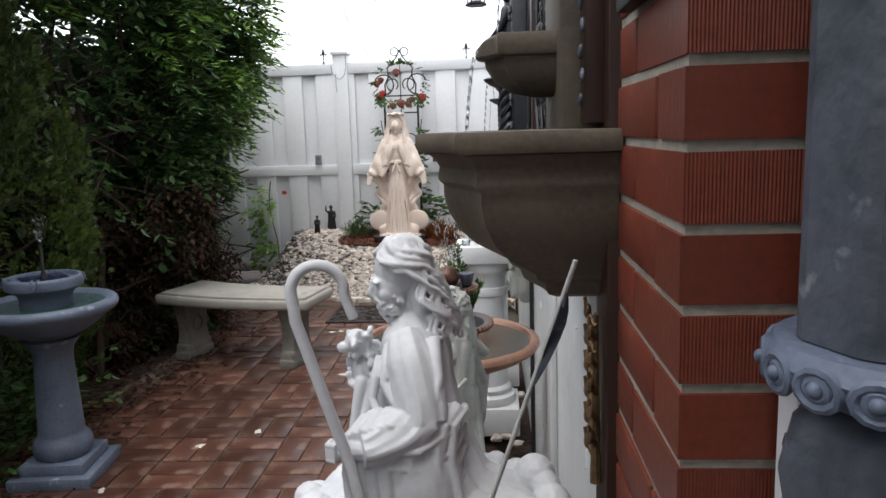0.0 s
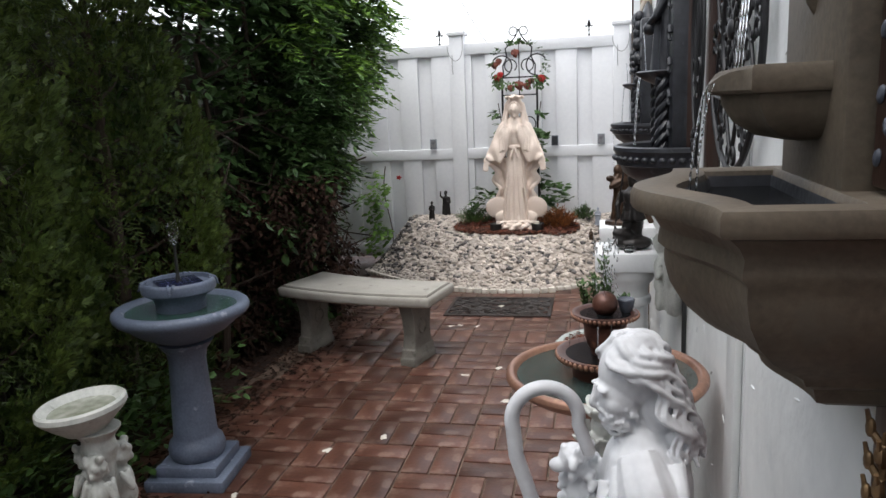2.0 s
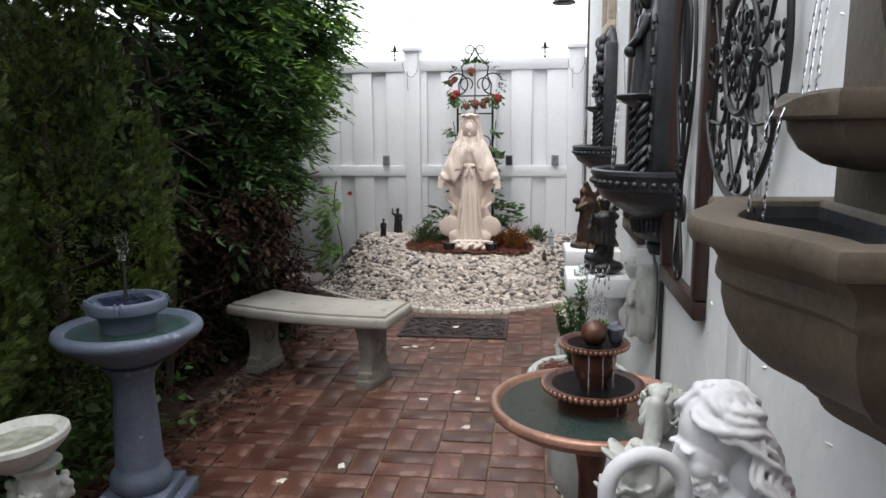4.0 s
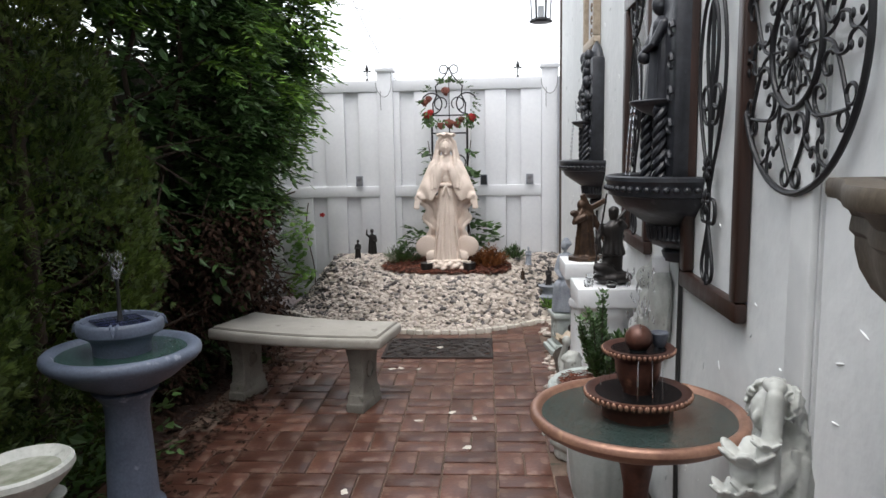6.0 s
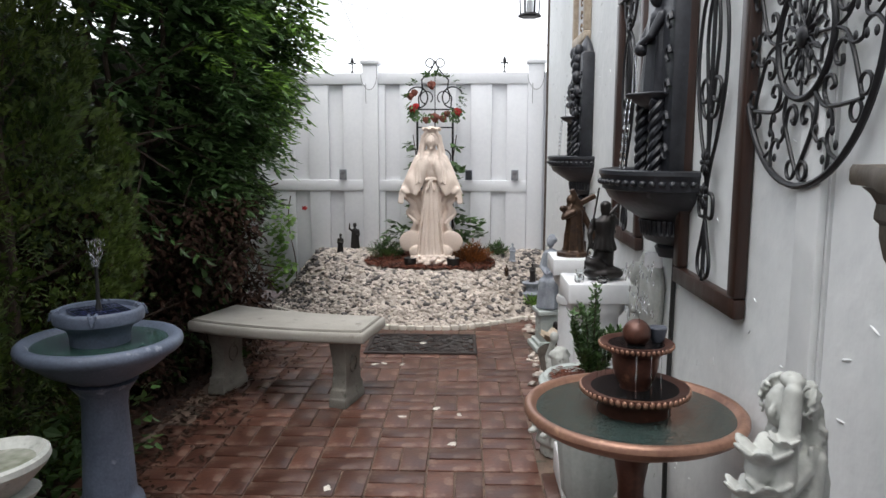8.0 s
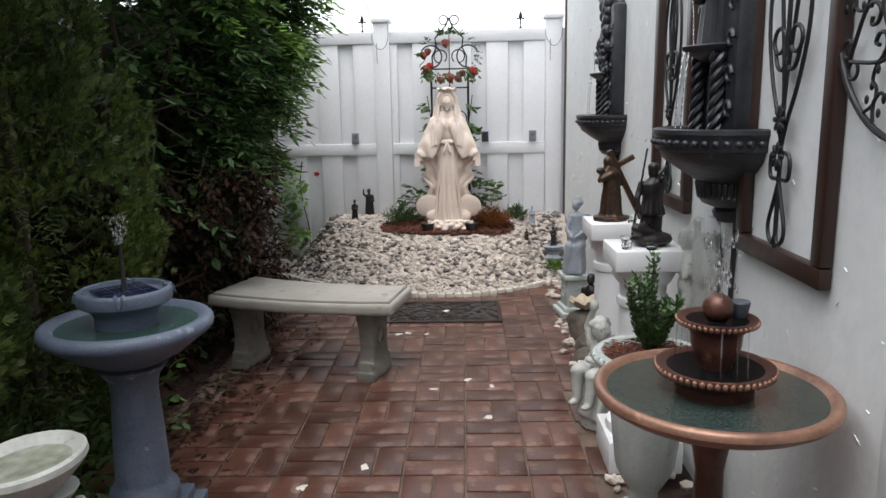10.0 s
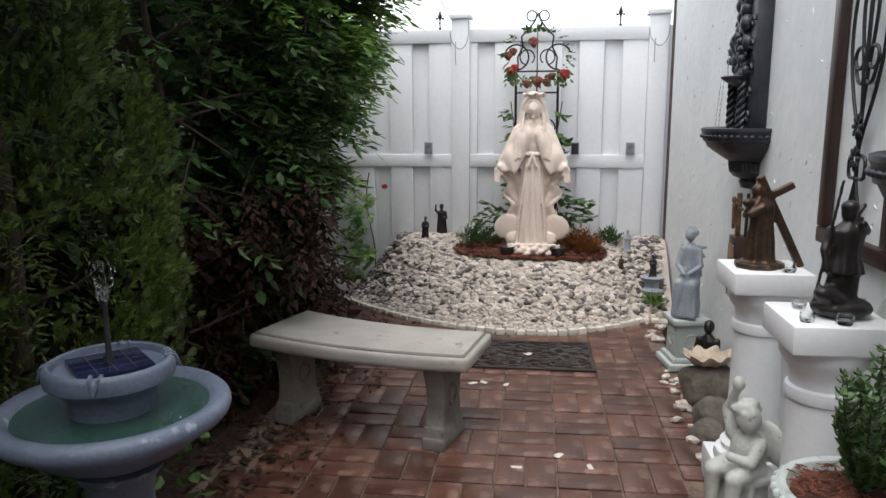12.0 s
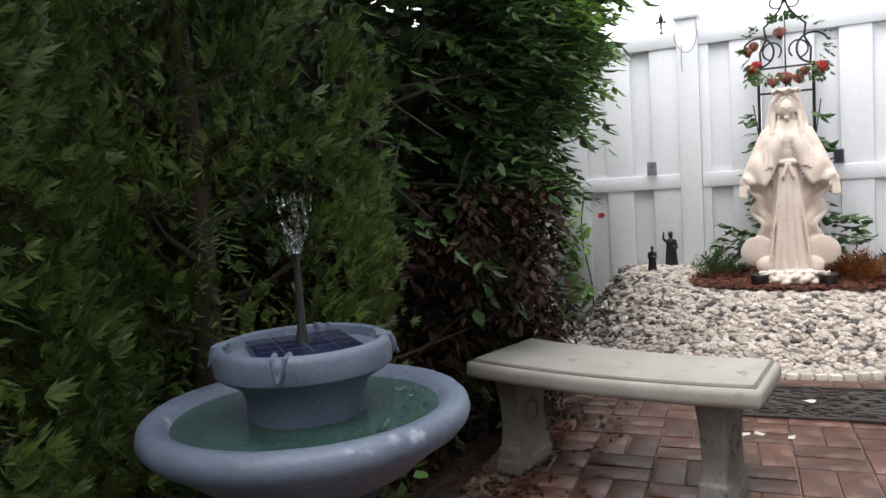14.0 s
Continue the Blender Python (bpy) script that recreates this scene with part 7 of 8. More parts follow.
limb(bm, (-0.06, 0, 0.41), (-0.06, 0, 0.31), 0.010, 0.007), ball(bm, (-0.062, 0, 0.43), (0.011, 0.010, 0.014))
part("crucifix", bm, M_GOLD, nc)
bm = bmesh.new()
box(bm, (-0.02, -0.014, -0.54), (-0.001, 0.014, -0.001), 0.002)
part("board", bm, M_TANWOOD, nc)
bm = bmesh.new()
tube(bm, [(wall_x(4.40) - 0.012, 4.40 + 0.015 * math.sin(4 * z), z) for z in [0.0 + 0.08 * k for k in range(13)]], 0.007, 8)
solid("fountain_cable", bm, M_CABLE, "black pump cable hanging below the far fountain", "cable")

# sign on the brick
sg = thing("wall_sign", "black plate sign with silver lettering on the brick", "sign", (BX - 0.016, 0.68, 1.413), SKEW)
bm = bmesh.new()
box(bm, (-0.006, -0.105, -0.025), (0.012, 0.092, 0.030), 0.003)
part("plate", bm, M_SIGN, sg)
tx = bpy.data.curves.new("lettering", "FONT")
tx.body, tx.size, tx.align_x, tx.align_y, tx.extrude = "THE SHRINE OF SAINT ANNE", 0.0152, "CENTER", "CENTER", 0.0006
tob = new("lettering", tx)
dg = bpy.context.evaluated_depsgraph_get()
me = bpy.data.meshes.new_from_object(tob.evaluated_get(dg))
bpy.data.objects.remove(tob)
lt = new("lettering", me)
me.materials.clear(), me.materials.append(M_LETTER)
lt.parent = sg
lt.matrix_basis = Matrix.Translation((-0.0072, -0.004, 0.0)) @ Matrix(((0, 0, -1, 0), (-0.94, 0, 0, 0), (0, 1, 0, 0), (0, 0, 0, 1)))

# pewter fountain on the brick's end
gf = thing("pewter_wall_fountain", "pewter-grey wall fountain with fluted column and rosette ledge", "wall fountain", (1.058, 0.49, 0))
bm = bmesh.new()
lathe(bm, [(0.075, 1.12), (0.075, 1.9)], 8, (0, 0, 0))
bmesh.ops.bevel(bm, geom=[e for e in bm.edges if abs(e.verts[0].co.z - e.verts[1].co.z) > 0.3], offset=0.006, segments=1, affect="EDGES")
part("column", bm, M_GREYD, gf, smooth=20)
bm = bmesh.new()
lathe(bm, [(0.0, 1.07), (0.06, 1.075), (0.088, 1.09), (0.094, 1.105), (0.086, 1.118), (0.0, 1.122)], 32)
led = part("ledge", bm, M_GREY, gf)
bm = bmesh.new()
for k in range(15):
    a = 2 * math.pi * k / 15 + 2.85
    c, s = math.cos(a), math.sin(a)
    for r in (0.0155, 0.008):
        tube(bm, [(0.090 * c - r * math.cos(b) * s, 0.091 * s + r * math.cos(b) * c, 1.098 + r * 0.8 * math.sin(b)) for b in [0.5236 * j for j in range(12)]], 0.0042, 7, closed=True)
    ball(bm, (0.093 * c, 0.093 * s, 1.098), 0.006)
part("rosettes", bm, M_GREY, led, "pale grey moulded rosettes")
bm = bmesh.new()
lathe(bm, [(0.0, 0.0), (0.07, 0.0), (0.08, 0.10), (0.055, 0.3), (0.045, 0.75), (0.05, 0.86), (0.066, 0.95), (0.078, 1.02), (0.07, 1.06), (0.05, 1.075)], 40, flute=lambda a, r, z: r * (1 + 0.07 * math.cos(8 * a)))
part("lower_body", bm, M_GREYD, gf)
bm = bmesh.new()
box(bm, (0.995, 0.515, 0.0), (1.03, 0.556, 1.10), 0.004)
solid("white_pipe", bm, M_COLUMN, "white boxed pipe running up the brick end", "pipe")

# low stone block by the hedge
bm = bmesh.new()
box(bm, (-0.11, -0.06, 0), (0.09, 0.06, 0.12), 0.01), box(bm, (-0.13, -0.07, 0.118), (0.10, 0.07, 0.235), 0.015)
solid("stone_block", bm, M_CONC, "small pale concrete block at the hedge's foot", "block", (-1.69, 5.32, -0.044), 10)

# ---- hedge and trees ----
def thuja(x, y, r, h, seed, n, label):
    rg = random.Random(seed)
    t = thing("arborvitae", label, "tree", (x, y, -0.04), group="arborvitae hedge")
    bm = bmesh.new()
    tube(bm, [(0, 0, 0), (0.02, 0.01, h * 0.4), (0, 0, h * 0.9)], 0.05, 10, 0.01)
    part("trunk", bm, M_BARK, t)

    def reach(u):
        return r * min(1.0, (0.25 + u / 0.30)) ** 0.6 * (1 - (max(0.0, u - 0.42) / 0.62) ** 1.3)

    for k in range(26):
        z, a = h * (0.10 + 0.7 * k / 26), 2.4 * k
        q = reach(z / h) * 0.8
        bm = bmesh.new()
        tube(bm, [(0.01, 0, z), (q * 0.5 * math.cos(a), q * 0.5 * math.sin(a), z + 0.07), (q * math.cos(a), q * math.sin(a), z + 0.20)], 0.010, 6, 0.003)
        part("branch", bm, M_BARK, t)
    vs, fs = [], []
    plumes = 220
    for c in range(plumes):      # upright fans of scale leaves, one plume after another
        a, u = 2.39996 * c + rg.uniform(-0.3, 0.3), 0.03 + 0.95 * (c + rg.random()) / plumes
        q = max(0.05, reach(u)) * rg.uniform(0.72, 1.07)
        base = Vector((q * math.cos(a), q * math.sin(a), h * u))
        out = Vector((math.cos(a), math.sin(a), 0.5 + 0.5 * u)).normalized()
        tang = Vector((-math.sin(a), math.cos(a), 0))
        big = rg.uniform(0.075, 0.125) * (1.1 - 0.35 * u)
        for k in range(n // plumes):
            f, g, e = rg.gauss(0, 0.62), rg.random() ** 0.7, rg.gauss(0, 0.42)
            p = base + tang * big * f + out * big * (g * 1.15 - 0.55) * (1 - 0.2 * abs(f)) + Vector((0, 0, 1)) * big * e
            d = (out * 0.8 + tang * f * 0.9 + Vector((rg.uniform(-1, 1), rg.uniform(-1, 1), rg.uniform(-0.3, 1.0))) * 0.45).normalized()
            up = (Vector((0, 0, 1)) + tang * rg.uniform(-0.9, 0.9)).normalized()
            ln = rg.uniform(0.028, 0.050)
            for j in range(7):
                b = (j - 3) * 0.30 + rg.uniform(-0.12, 0.12)
                w = (d * math.cos(b) + up * math.sin(b)).normalized()
                L = ln * (1 - 0.15 * abs(j - 3)) * rg.uniform(0.75, 1.15)
                side = w.cross(up.cross(d)).normalized() * L * 0.085
                i = len(vs)
                vs += [tuple(p), tuple(p + w * L * 0.55 + side), tuple(p + w * L), tuple(p + w * L * 0.55 - side)]
                fs += [(i, i + 1, i + 2), (i, i + 2, i + 3)]
    cloud("crown", vs, fs, M_THUJA, t)
    ins = []
    for k in range(n // 20):     # shaded old foliage round the stem
        a, z = rg.uniform(0, 6.28), h * rg.uniform(0.03, 0.9)
        q = reach(z / h) * rg.uniform(0.15, 0.62)
        ins.append(((q * math.cos(a), q * math.sin(a), z), (math.cos(a), math.sin(a), -0.3), 0.12))
    tagged(cloud("inner_foliage", *leaf_cloud(ins, seed + 1, 9, 0.032, 0.28, 0.3), M_THUJA, t), kind="stuff")


thuja(-1.62, 2.98, 0.47, 2.45, 51, 15000, "bright green feathery arborvitae behind the birdbath")
thuja(-1.70, 2.12, 0.50, 2.7, 52, 17000, "feathery yellow-green arborvitae beside the path")
thuja(-1.66, 1.22, 0.46, 2.8, 53, 9000, "dense feathery dark green arborvitae in the hedge")
thuja(-1.70, 0.35, 0.46, 2.8, 54, 4000, "dense feathery dark green arborvitae in the hedge")


def hedge_edge(y, z):
    """How far the shrub's leafy face reaches toward the path."""
    base = -1.20 + 0.27 * max(0, min(1, (z - 0.35) / 1.35)) - 0.30 * max(0, (z - 1.95)) - 0.10 * max(0, 0.5 - z)
    back = 0.10 * math.sin(3.1 * y + 2.0 * z) + 0.07 * math.sin(7.3 * y - 4.1 * z)
    near = -0.55 * max(0, min(1, (4.0 - y) / 0.7))
    far = -(0.85 if z > 1.3 else 1.15) * max(0, (y - (5.05 if z > 1.3 else 4.9)))
    hollow = 0.30 * min(0.0, noise.noise((y * 1.7, z * 1.9, 3.0)) + 0.05) * 2
    return base + back * 0.8 + near + far + hollow


rg = random.Random(61)
sh = thing("hedge_shrub", "tall broad-leaved shrub with drooping feathery sprays and brown inside", "shrub", (0, 0, 0))
bm = bmesh.new()
for k in range(12):
    bm = bmesh.new()
    y, a = 3.7 + 0.125 * k, rg.uniform(-0.4, 0.4)
    x = -1.55 + rg.uniform(-0.2, 0.15)
    p1 = (x + 0.1 * rg.uniform(-1, 1), y + 0.1, 0.9)
    p2 = (x + 0.35 * rg.uniform(-0.4, 1), y + a, 1.7)
    tube(bm, [(x, y, -0.05), p1, p2, (x + 0.3, y + a * 1.5, 2.5)], 0.026, 8, 0.006)
    for j in range(5):
        z = 0.35 + 0.3 * j
        tube(bm, [(x, y, z), (x + 0.22, y + rg.uniform(-0.3, 0.3), z + 0.08), (hedge_edge(y, z) - 0.12, y + rg.uniform(-0.4, 0.4), z + rg.uniform(-0.1, 0.3))], 0.009, 6, 0.003)
    part("stem", bm, M_BARK, sh)
bm = bmesh.new()
for k in range(170):   # bare grey twigs low down
    y, z = rg.uniform(3.6, 5.9), rg.uniform(0.1, 1.0)
    x = hedge_edge(y, z) - rg.uniform(0.05, 0.35)
    d = Vector((rg.uniform(-0.2, 0.7), rg.uniform(-1, 1), rg.uniform(-0.5, 0.8))) * rg.uniform(0.1, 0.26)
    tube(bm, [(x, y, z), Vector((x, y, z)) + d * 0.5 + Vector((0, 0, 0.015)), Vector((x, y, z)) + d], 0.0035, 5, 0.0015)
tagged(part("twigs", bm, M_BARK, sh), kind="stuff")
outer, inner, dead, pale = [], [], [], []
for k in range(5200):   # layered sprays, bunched so that dark hollows stay between them
    y, z = rg.uniform(3.35, 6.25), 0.55 + 2.35 * rg.random() ** 0.9
    if z < 1.05 and rg.random() < 0.9 * (1.05 - z) / 0.4:
        continue
    if y < 4.0 and z < 2.0 and rg.random() < 0.85:
        continue
    bunch = noise.noise((y * 2.4, z * 2.9, 9.0)) + 0.22 * min(1.0, (y - 4.3)) + 0.25 * (z - 1.5)
    if bunch < -0.05 and rg.random() < 0.8:
        continue
    depth = rg.uniform(0, 0.06) if bunch > 0.05 and rg.random() < 0.6 else rg.uniform(0.1, 0.4)
    x = hedge_edge(y, z) - depth - 0.08
    spot = ((x, y, z), (rg.uniform(0.5, 1.0), rg.uniform(-0.9, 0.5), rg.uniform(-0.25, 0.25)), rg.uniform(0.16, 0.27))
    # light on the outer upper sprays is put into a paler leaf colour
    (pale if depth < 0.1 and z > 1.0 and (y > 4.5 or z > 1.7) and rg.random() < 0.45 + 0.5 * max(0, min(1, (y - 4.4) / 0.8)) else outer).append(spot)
for k in range(900):    # boughs arching over the near end
    y, z = 2.9 + 1.3 * rg.random(), 2.12 + 0.70 * rg.random()
    x = -1.22 - 0.6 * rg.random() + 0.12 * math.sin(9 * y)
    (pale if rg.random() < 0.22 else outer).append(((x, y, z), (rg.uniform(0.0, 1.0), -0.7, rg.uniform(-0.6, 0.0)), rg.uniform(0.14, 0.24)))
for k in range(650):    # and on over the arborvitae
    y, z = 1.3 + 1.8 * rg.random(), 2.10 + 0.6 * rg.random()
    x = -1.12 - 0.9 * rg.random() + 0.10 * math.sin(7 * y)
    (pale if rg.random() < 0.45 else outer).append(((x, y, z), (rg.uniform(0.2, 1.0), rg.uniform(-0.8, 0.4), rg.uniform(-0.6, 0.1)), rg.uniform(0.14, 0.24)))
for k in range(5200):
    y, z = rg.uniform(3.1, 6.3), rg.uniform(0.0, 2.75)
    if y < 4.05 and z < 2.0 and rg.random() < 0.7:
        continue
    inner.append(((max(-2.02, hedge_edge(y, z) - rg.uniform(0.22, 0.85)), y, z), (rg.uniform(0.0, 1.0), rg.uniform(-1, 1), rg.uniform(-0.5, 0.5)), 0.14))
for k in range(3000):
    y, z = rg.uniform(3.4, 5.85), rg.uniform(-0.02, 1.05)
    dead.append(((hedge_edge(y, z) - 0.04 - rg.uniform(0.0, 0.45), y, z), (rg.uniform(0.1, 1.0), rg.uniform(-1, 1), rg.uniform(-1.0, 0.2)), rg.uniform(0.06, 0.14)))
def clear_of_bench(spots):
    return [q for q in spots if not (q[0][0] + q[2] > -1.36 and 3.5 < q[0][1] < 4.5 and q[0][2] < 0.62)]


outer, pale, dead, inner = [clear_of_bench(q) for q in (outer, pale, dead, inner)]
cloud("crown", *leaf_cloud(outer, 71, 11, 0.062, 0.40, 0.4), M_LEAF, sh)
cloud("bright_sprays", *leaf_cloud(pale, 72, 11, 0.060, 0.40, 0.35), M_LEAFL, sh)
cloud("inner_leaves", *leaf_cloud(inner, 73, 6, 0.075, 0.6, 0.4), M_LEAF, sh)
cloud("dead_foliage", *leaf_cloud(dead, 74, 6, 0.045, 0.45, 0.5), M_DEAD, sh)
iv = thing("ivy_climber", "light green ivy climbing the fence end beside the hedge", "vine", (0, 0, 0))
sp = [((-1.50 + rg.uniform(-0.10, 0.10), 6.40 + rg.uniform(-0.2, 0.05), 0.12 + 0.75 * rg.random()), (rg.uniform(-0.5, 0.8), -0.8, rg.uniform(-0.6, 0.2)), 0.06) for k in range(70)]
cloud("leaves", *leaf_cloud(sp, 75, 3, 0.055, 0.75, 0.3), M_LEAFL, iv)
bm = bmesh.new()
tube(bm, [(-1.42 + 0.03 * math.sin(7 * z), 6.44, z) for z in [-0.04 + 0.07 * k for k in range(14)]], 0.005, 6)
part("stem", bm, M_BARK, iv)

# low plants and litter under the hedge
sp = [((-1.15 - 0.5 * rg.random(), 1.2 + 2.0 * rg.random(), rg.uniform(0.02, 0.32)), (rg.uniform(0, 1), rg.uniform(-1, 0.3), rg.uniform(0, 0.6)), 0.09) for k in range(260)]
tagged(cloud("ground_cover", *leaf_cloud(sp, 76, 4, 0.055, 0.6, 0.3), M_LEAF), "dark low green leaves under the hedge", "ground cover", kind="stuff")
vs, fs = [], []
for k in range(3600):
    y = rg.uniform(0.8, 5.7)
    x = -1.05 - 0.9 * abs(rg.gauss(0, 0.45)) if rg.random() < 0.9 else rg.uniform(-1.1, -0.85)
    if -1.28 < x and y > 4.6 and rg.random() < 0.5:
        continue
    z = -0.036 + rg.uniform(0, 0.03) if x < -1.28 else 0.002 + rg.uniform(0, 0.008)
    a, q = rg.uniform(0, 6.28), rg.uniform(0.008, 0.024)
    c, s = math.cos(a) * q, math.sin(a) * q
    i = len(vs)
    vs += [(x - c, y - s, z), (x - s * 0.5, y + c * 0.5, z + rg.uniform(0, 0.010)), (x + c, y + s, z + rg.uniform(0, 0.012)), (x + s * 0.5, y - c * 0.5, z + 0.002)]
    fs += [(i, i + 1, i + 2), (i, i + 2, i + 3)]
tagged(cloud("leaf_litter", vs, fs, M_DEAD), "brown fallen leaves and mulch under the hedge", "leaf litter", kind="stuff")

# ---- pieces: stones, edging, bricks, pavers ----
PEB = []
for k in range(10):
    bm = boulder(1.0, 20 + k, 0.62, 1)
    for f in bm.faces:
        f.smooth = True
    me = bpy.data.meshes.new("pebble")
    bm.to_mesh(me)
    bm.free()
    me.materials.append(M_STONE)
    PEB.append((me, np.array([v.co[:] for v in me.vertices]), [tuple(p.vertices) for p in me.polygons]))
rg = random.Random(91)
bed = thing("pebble_mound", "mound of white and dark river pebbles before the statue", "stones", (0, 0, 0), kind="stuff")
places = []
while len(places) < 4000:
    x, y = rg.uniform(-1.5, 0.68), rg.uniform(5.36, 6.46)
    if y < edge_y(x) + 0.03 or (abs(x + 0.21) / 0.52) ** 2 + (abs(y - 6.10) / 0.19) ** 2 < 1:
        continue
    r = rg.choice((0.013, 0.018, 0.022, 0.026, 0.030)) * rg.uniform(0.85, 1.2)
    places.append((x, y, r))
near = sorted(range(len(places)), key=lambda i: places[i][1] - edge_y(places[i][0]))[:300]
near_set = set(near)
light_v, light_f, dark_v, dark_f = [], [], [], []
for i, (x, y, r) in enumerate(places):
    m = Matrix.Translation((x, y, mound(x, y) - r * 0.22 + rg.uniform(0, 0.004))) @ Euler((rg.uniform(-0.4, 0.8), rg.uniform(-0.4, 0.4), rg.uniform(0, 6.28))).to_matrix().to_4x4() @ Matrix.Diagonal((r * rg.uniform(0.9, 1.4), r, r, 1))
    me, co, fc = PEB[i % 10]
    if i in near_set:
        ob = new("pebble", me)
        ob.parent = bed
        ob.matrix_basis = m
        continue
    tv, tf_ = (dark_v, dark_f) if rg.random() < (0.55 if x < -1.12 or x > 0.5 else 0.17) else (light_v, light_f)
    b = len(tv)
    tv.extend((co @ np.array(m.to_3x3()).T + np.array(m.translation)).tolist())
    tf_.extend(tuple(b + q for q in f) for f in fc)
tagged(cloud("light_pebbles", light_v, light_f, M_STONES, bed), kind="stuff")
tagged(cloud("dark_pebbles", dark_v, dark_f, M_STONED, bed), kind="stuff")
# loose stones along the wall's foot
bed2 = thing("wall_pebbles", "loose pebbles and soil along the foot of the wall", "stones", (0, 0, 0), kind="stuff")
lv, lf = [], []
for k in range(150):
    y = rg.uniform(1.0, 5.7)
    x = rg.uniform(0.50, wall_x(y) - 0.03) if rg.random() < 0.5 else 0.57 + rg.gauss(0, 0.02)
    r = rg.uniform(0.012, 0.03)
    me, co, fc = PEB[k % 10]
    m = Matrix.Translation((x, y, r * 0.4)) @ Euler((rg.uniform(-0.4, 0.4), 0, rg.uniform(0, 6.28))).to_matrix().to_4x4() @ Matrix.Diagonal((r * 1.3, r, r, 1))
    b = len(lv)
    lv.extend((co @ np.array(m.to_3x3()).T + np.array(m.translation)).tolist())
    lf.extend(tuple(b + q for q in f) for f in fc)
tagged(cloud("pebbles", lv, lf, M_STONES, bed2), kind="stuff")

# edging of small cream stones
eg = thing("stone_edging", "curved edging of small cream stones round the mound", "edging", (0, 0, 0), kind="structure")
bm = bmesh.new()
box(bm, (-0.028, -0.017, -0.02), (0.028, 0.017, 0.026), 0.005)
finish(bm)
em = bpy.data.meshes.new("edging_stone")
bm.to_mesh(em)
bm.free()
em.materials.append(M_TILE)
x, k = -1.42, 0
while x < 0.69:
    y = edge_y(x)
    sl = math.atan2(edge_y(x + 0.01) - y, 0.01) if x < 0.51 else 0
    ob = new("edging_stone", em)
    ob.parent = eg
    ob.matrix_basis = pose(x, y - 0.018, rg.uniform(-0.002, 0.004), rg.uniform(-3, 3), rg.uniform(-3, 3), math.degrees(sl) + rg.uniform(-3, 3)) @ Matrix.Diagonal((rg.uniform(0.85, 1.08), 1, 1, 1))
    x += 0.062 * math.cos(sl)

# bricks of the house corner
def piece(name, sx, sy, sz, bev, m, comb=False):
    bm = bmesh.new()
    if comb:   # combed face on the -y side
        n = 60
        xs = [sx * k / n for k in range(n + 1)]
        front = [[bm.verts.new((x, 0.0007 * (k % 2), z)) for k, x in enumerate(xs)] for z in (0, sz)]
        back = [[bm.verts.new((x, sy, z)) for x in (xs[0], xs[-1])] for z in (0, sz)]
        for k in range(n):
            bm.faces.new((front[0][k], front[0][k + 1], front[1][k + 1], front[1][k]))
        bm.faces.new((front[0][0], front[1][0], back[1][0], back[0][0])), bm.faces.new((front[0][-1], back[0][1], back[1][1], front[1][-1]))
        bm.faces.new((*front[1], back[1][1], back[1][0])), bm.faces.new((*front[0], back[0][1], back[0][0]))
    else:
        box(bm, (0, 0, 0), (sx, sy, sz), bev)
    finish(bm, 30)
    me = bpy.data.meshes.new(name)
    bm.to_mesh(me)
    bm.free()
    me.materials.append(m)
    return me


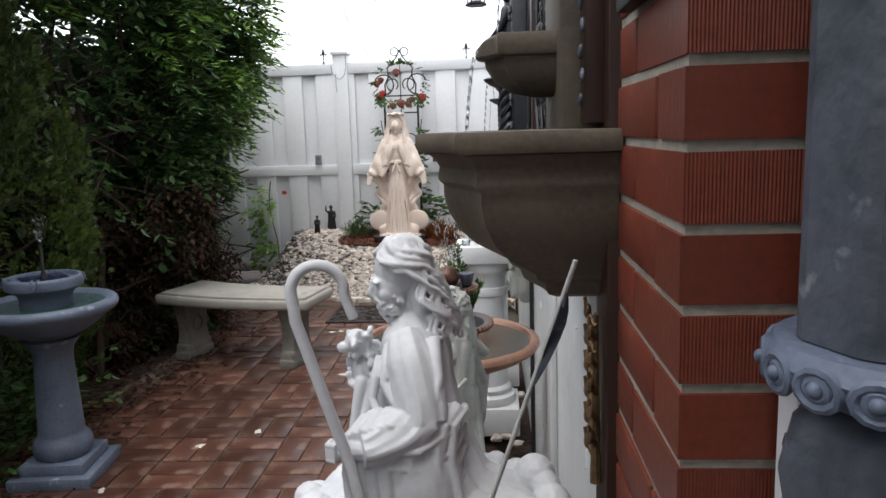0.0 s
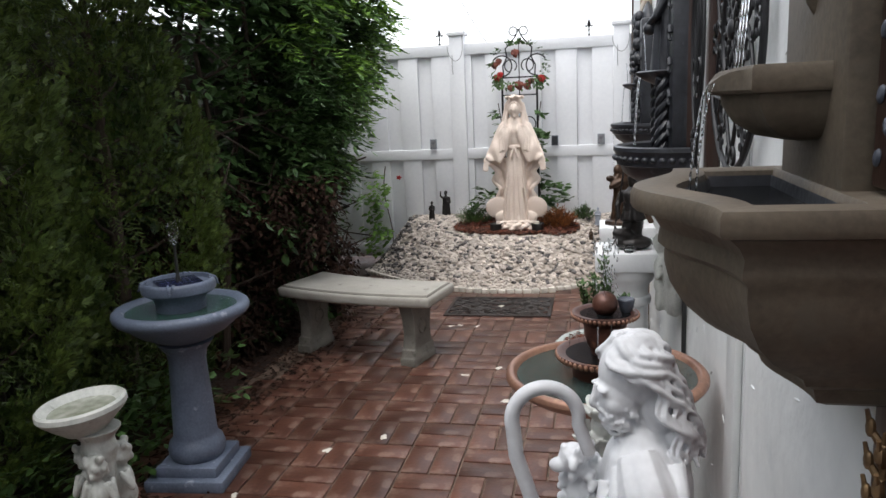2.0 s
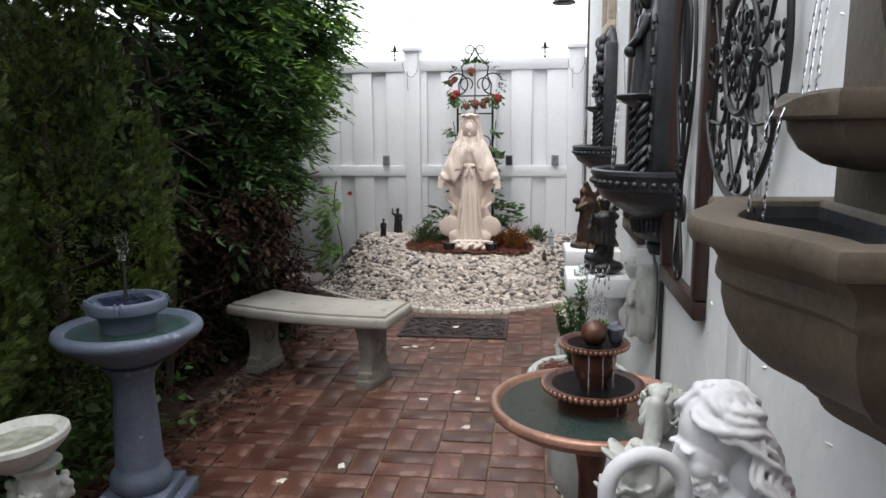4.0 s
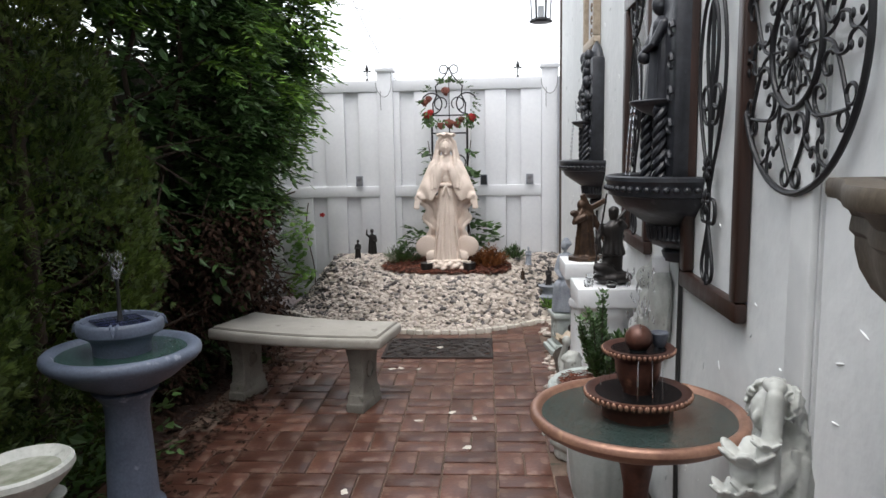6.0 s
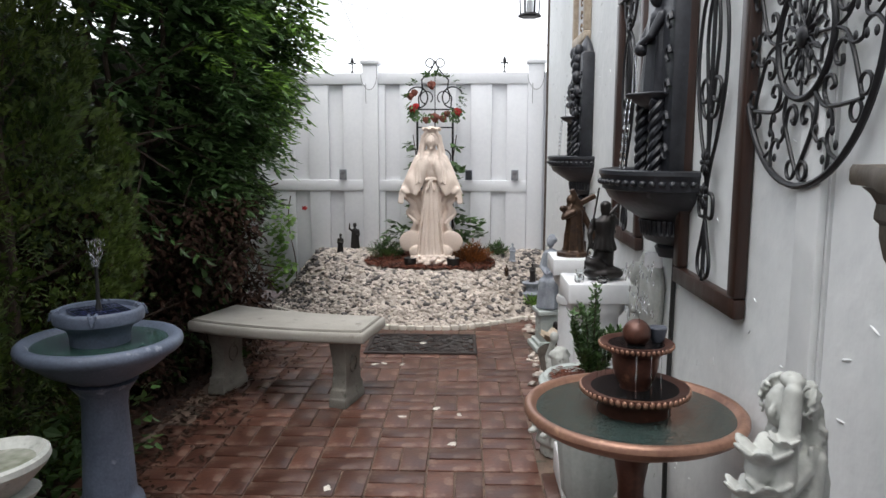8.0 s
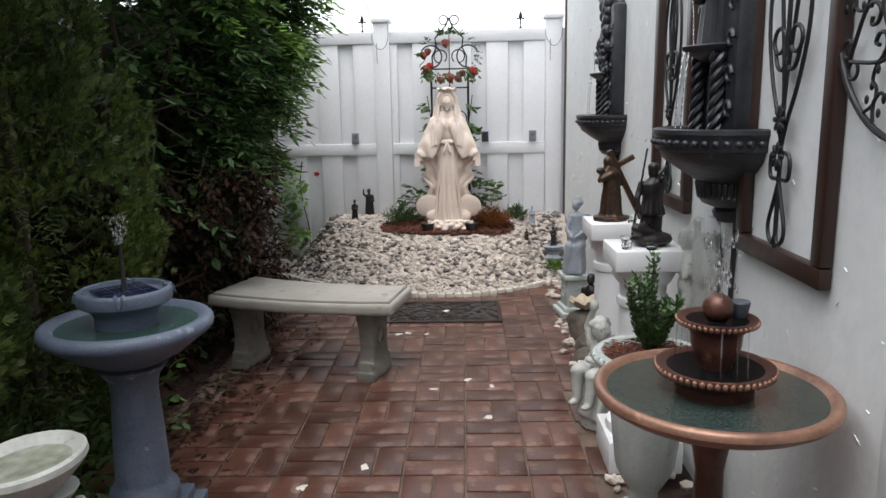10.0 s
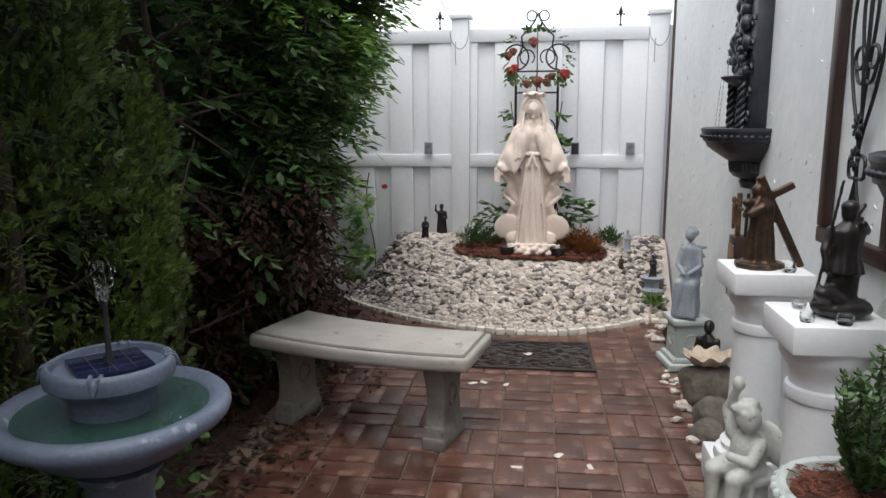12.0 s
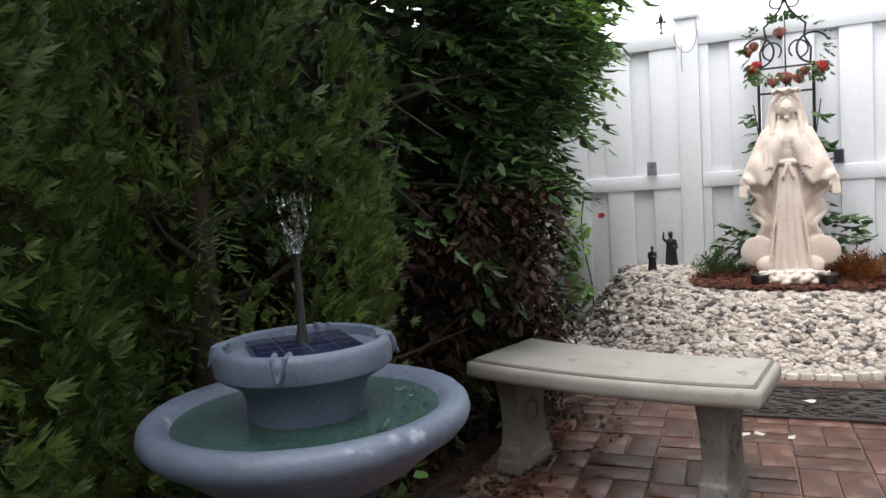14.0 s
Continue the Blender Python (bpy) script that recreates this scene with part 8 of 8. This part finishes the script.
COURSE, JT = 0.0665, 0.0095
corner_a = piece("brick", 0.195, 0.092, COURSE - JT, 0.003, M_BRICK, True)
corner_b = piece("brick", 0.092, 0.195, COURSE - JT, 0.003, M_BRICK, True)
stretch_f = piece("brick", 0.195, 0.06, COURSE - JT, 0.003, M_BRICK, True)
side_s = piece("brick", 0.06, 0.195, COURSE - JT, 0.003, M_BRICK)
side_h = piece("brick", 0.06, 0.092, COURSE - JT, 0.003, M_BRICK)
ZB = 1.255 - JT / 2 - 18 * COURSE
for k in range(34):
    z = ZB + k * COURSE + JT
    row = [(corner_a, -0.0, 0.0), (side_s, 0.0, 0.1015), (stretch_f, 0.2045, 0.0)] if k % 2 == 0 else [(corner_b, 0.0, 0.0), (side_h, 0.0, 0.2045), (stretch_f, 0.1015, 0.0)]
    for j in range(1, 3 if z > 0.5 else 1):
        row.append((stretch_f, (0.2045 if k % 2 == 0 else 0.1015) + 0.2045 * j, 0.0))
    for me, x, y in row:
        ob = new("brick", me)
        ob.parent = bk_ob
        ob.matrix_basis = pose(x + rg.uniform(-0.0012, 0.0012), y + rg.uniform(-0.001, 0.001), z, 0, 0, 0)

# pavers
P = 0.226
pav = piece("paver", P - 0.007, P / 2 - 0.007, 0.04, 0.005, M_PAVER)
far = []
cells = []
m0 = pose(0.0, 0.0, 0, 0, 0, SKEW)
for i in range(-7, 4):
    for j in range(-8, 27):
        cx, cy = 0.0765 + 0.151 + i * P, 4.545 + (j - 20) * P
        for h in (-1, 1):
            if (i + j) % 2 == 0:
                q = pose(cx, cy + h * P / 4, 0)
            else:
                q = pose(cx + h * P / 4, cy, 0, 0, 0, 90)
            w = m0 @ q
            x, y = w.translation.x, w.translation.y
            if not (-1.27 + 0.10 * math.sin(2 * y) < x < 0.56 and -1.5 < y) or y > edge_y(x) - 0.02:
                continue
            cells.append(w)
cells.sort(key=lambda w: abs(w.translation.y - 3.4))
pv_co = np.array([v.co[:] for v in pav.vertices])
pv_fc = [tuple(p.vertices) for p in pav.polygons]
vs, fs = [], []
for n, w in enumerate(cells):
    w = w @ pose(0, 0, -0.0385 + 0.0025 * rg.random(), rg.uniform(-0.35, 0.35), rg.uniform(-0.35, 0.35), rg.uniform(-0.7, 0.7)) @ pose(-(P - 0.007) / 2, -(P / 2 - 0.007) / 2, 0)
    if n < 300:
        ob = new("paver", pav)
        ob.parent = pv
        ob.matrix_basis = w
    else:
        b = len(vs)
        vs.extend((pv_co @ np.array(w.to_3x3()).T + np.array(w.translation)).tolist())
        fs.extend(tuple(b + q for q in f) for f in pv_fc)
tagged(cloud("pavers", vs, fs, M_PAVER_FAR, pv), kind="stuff")
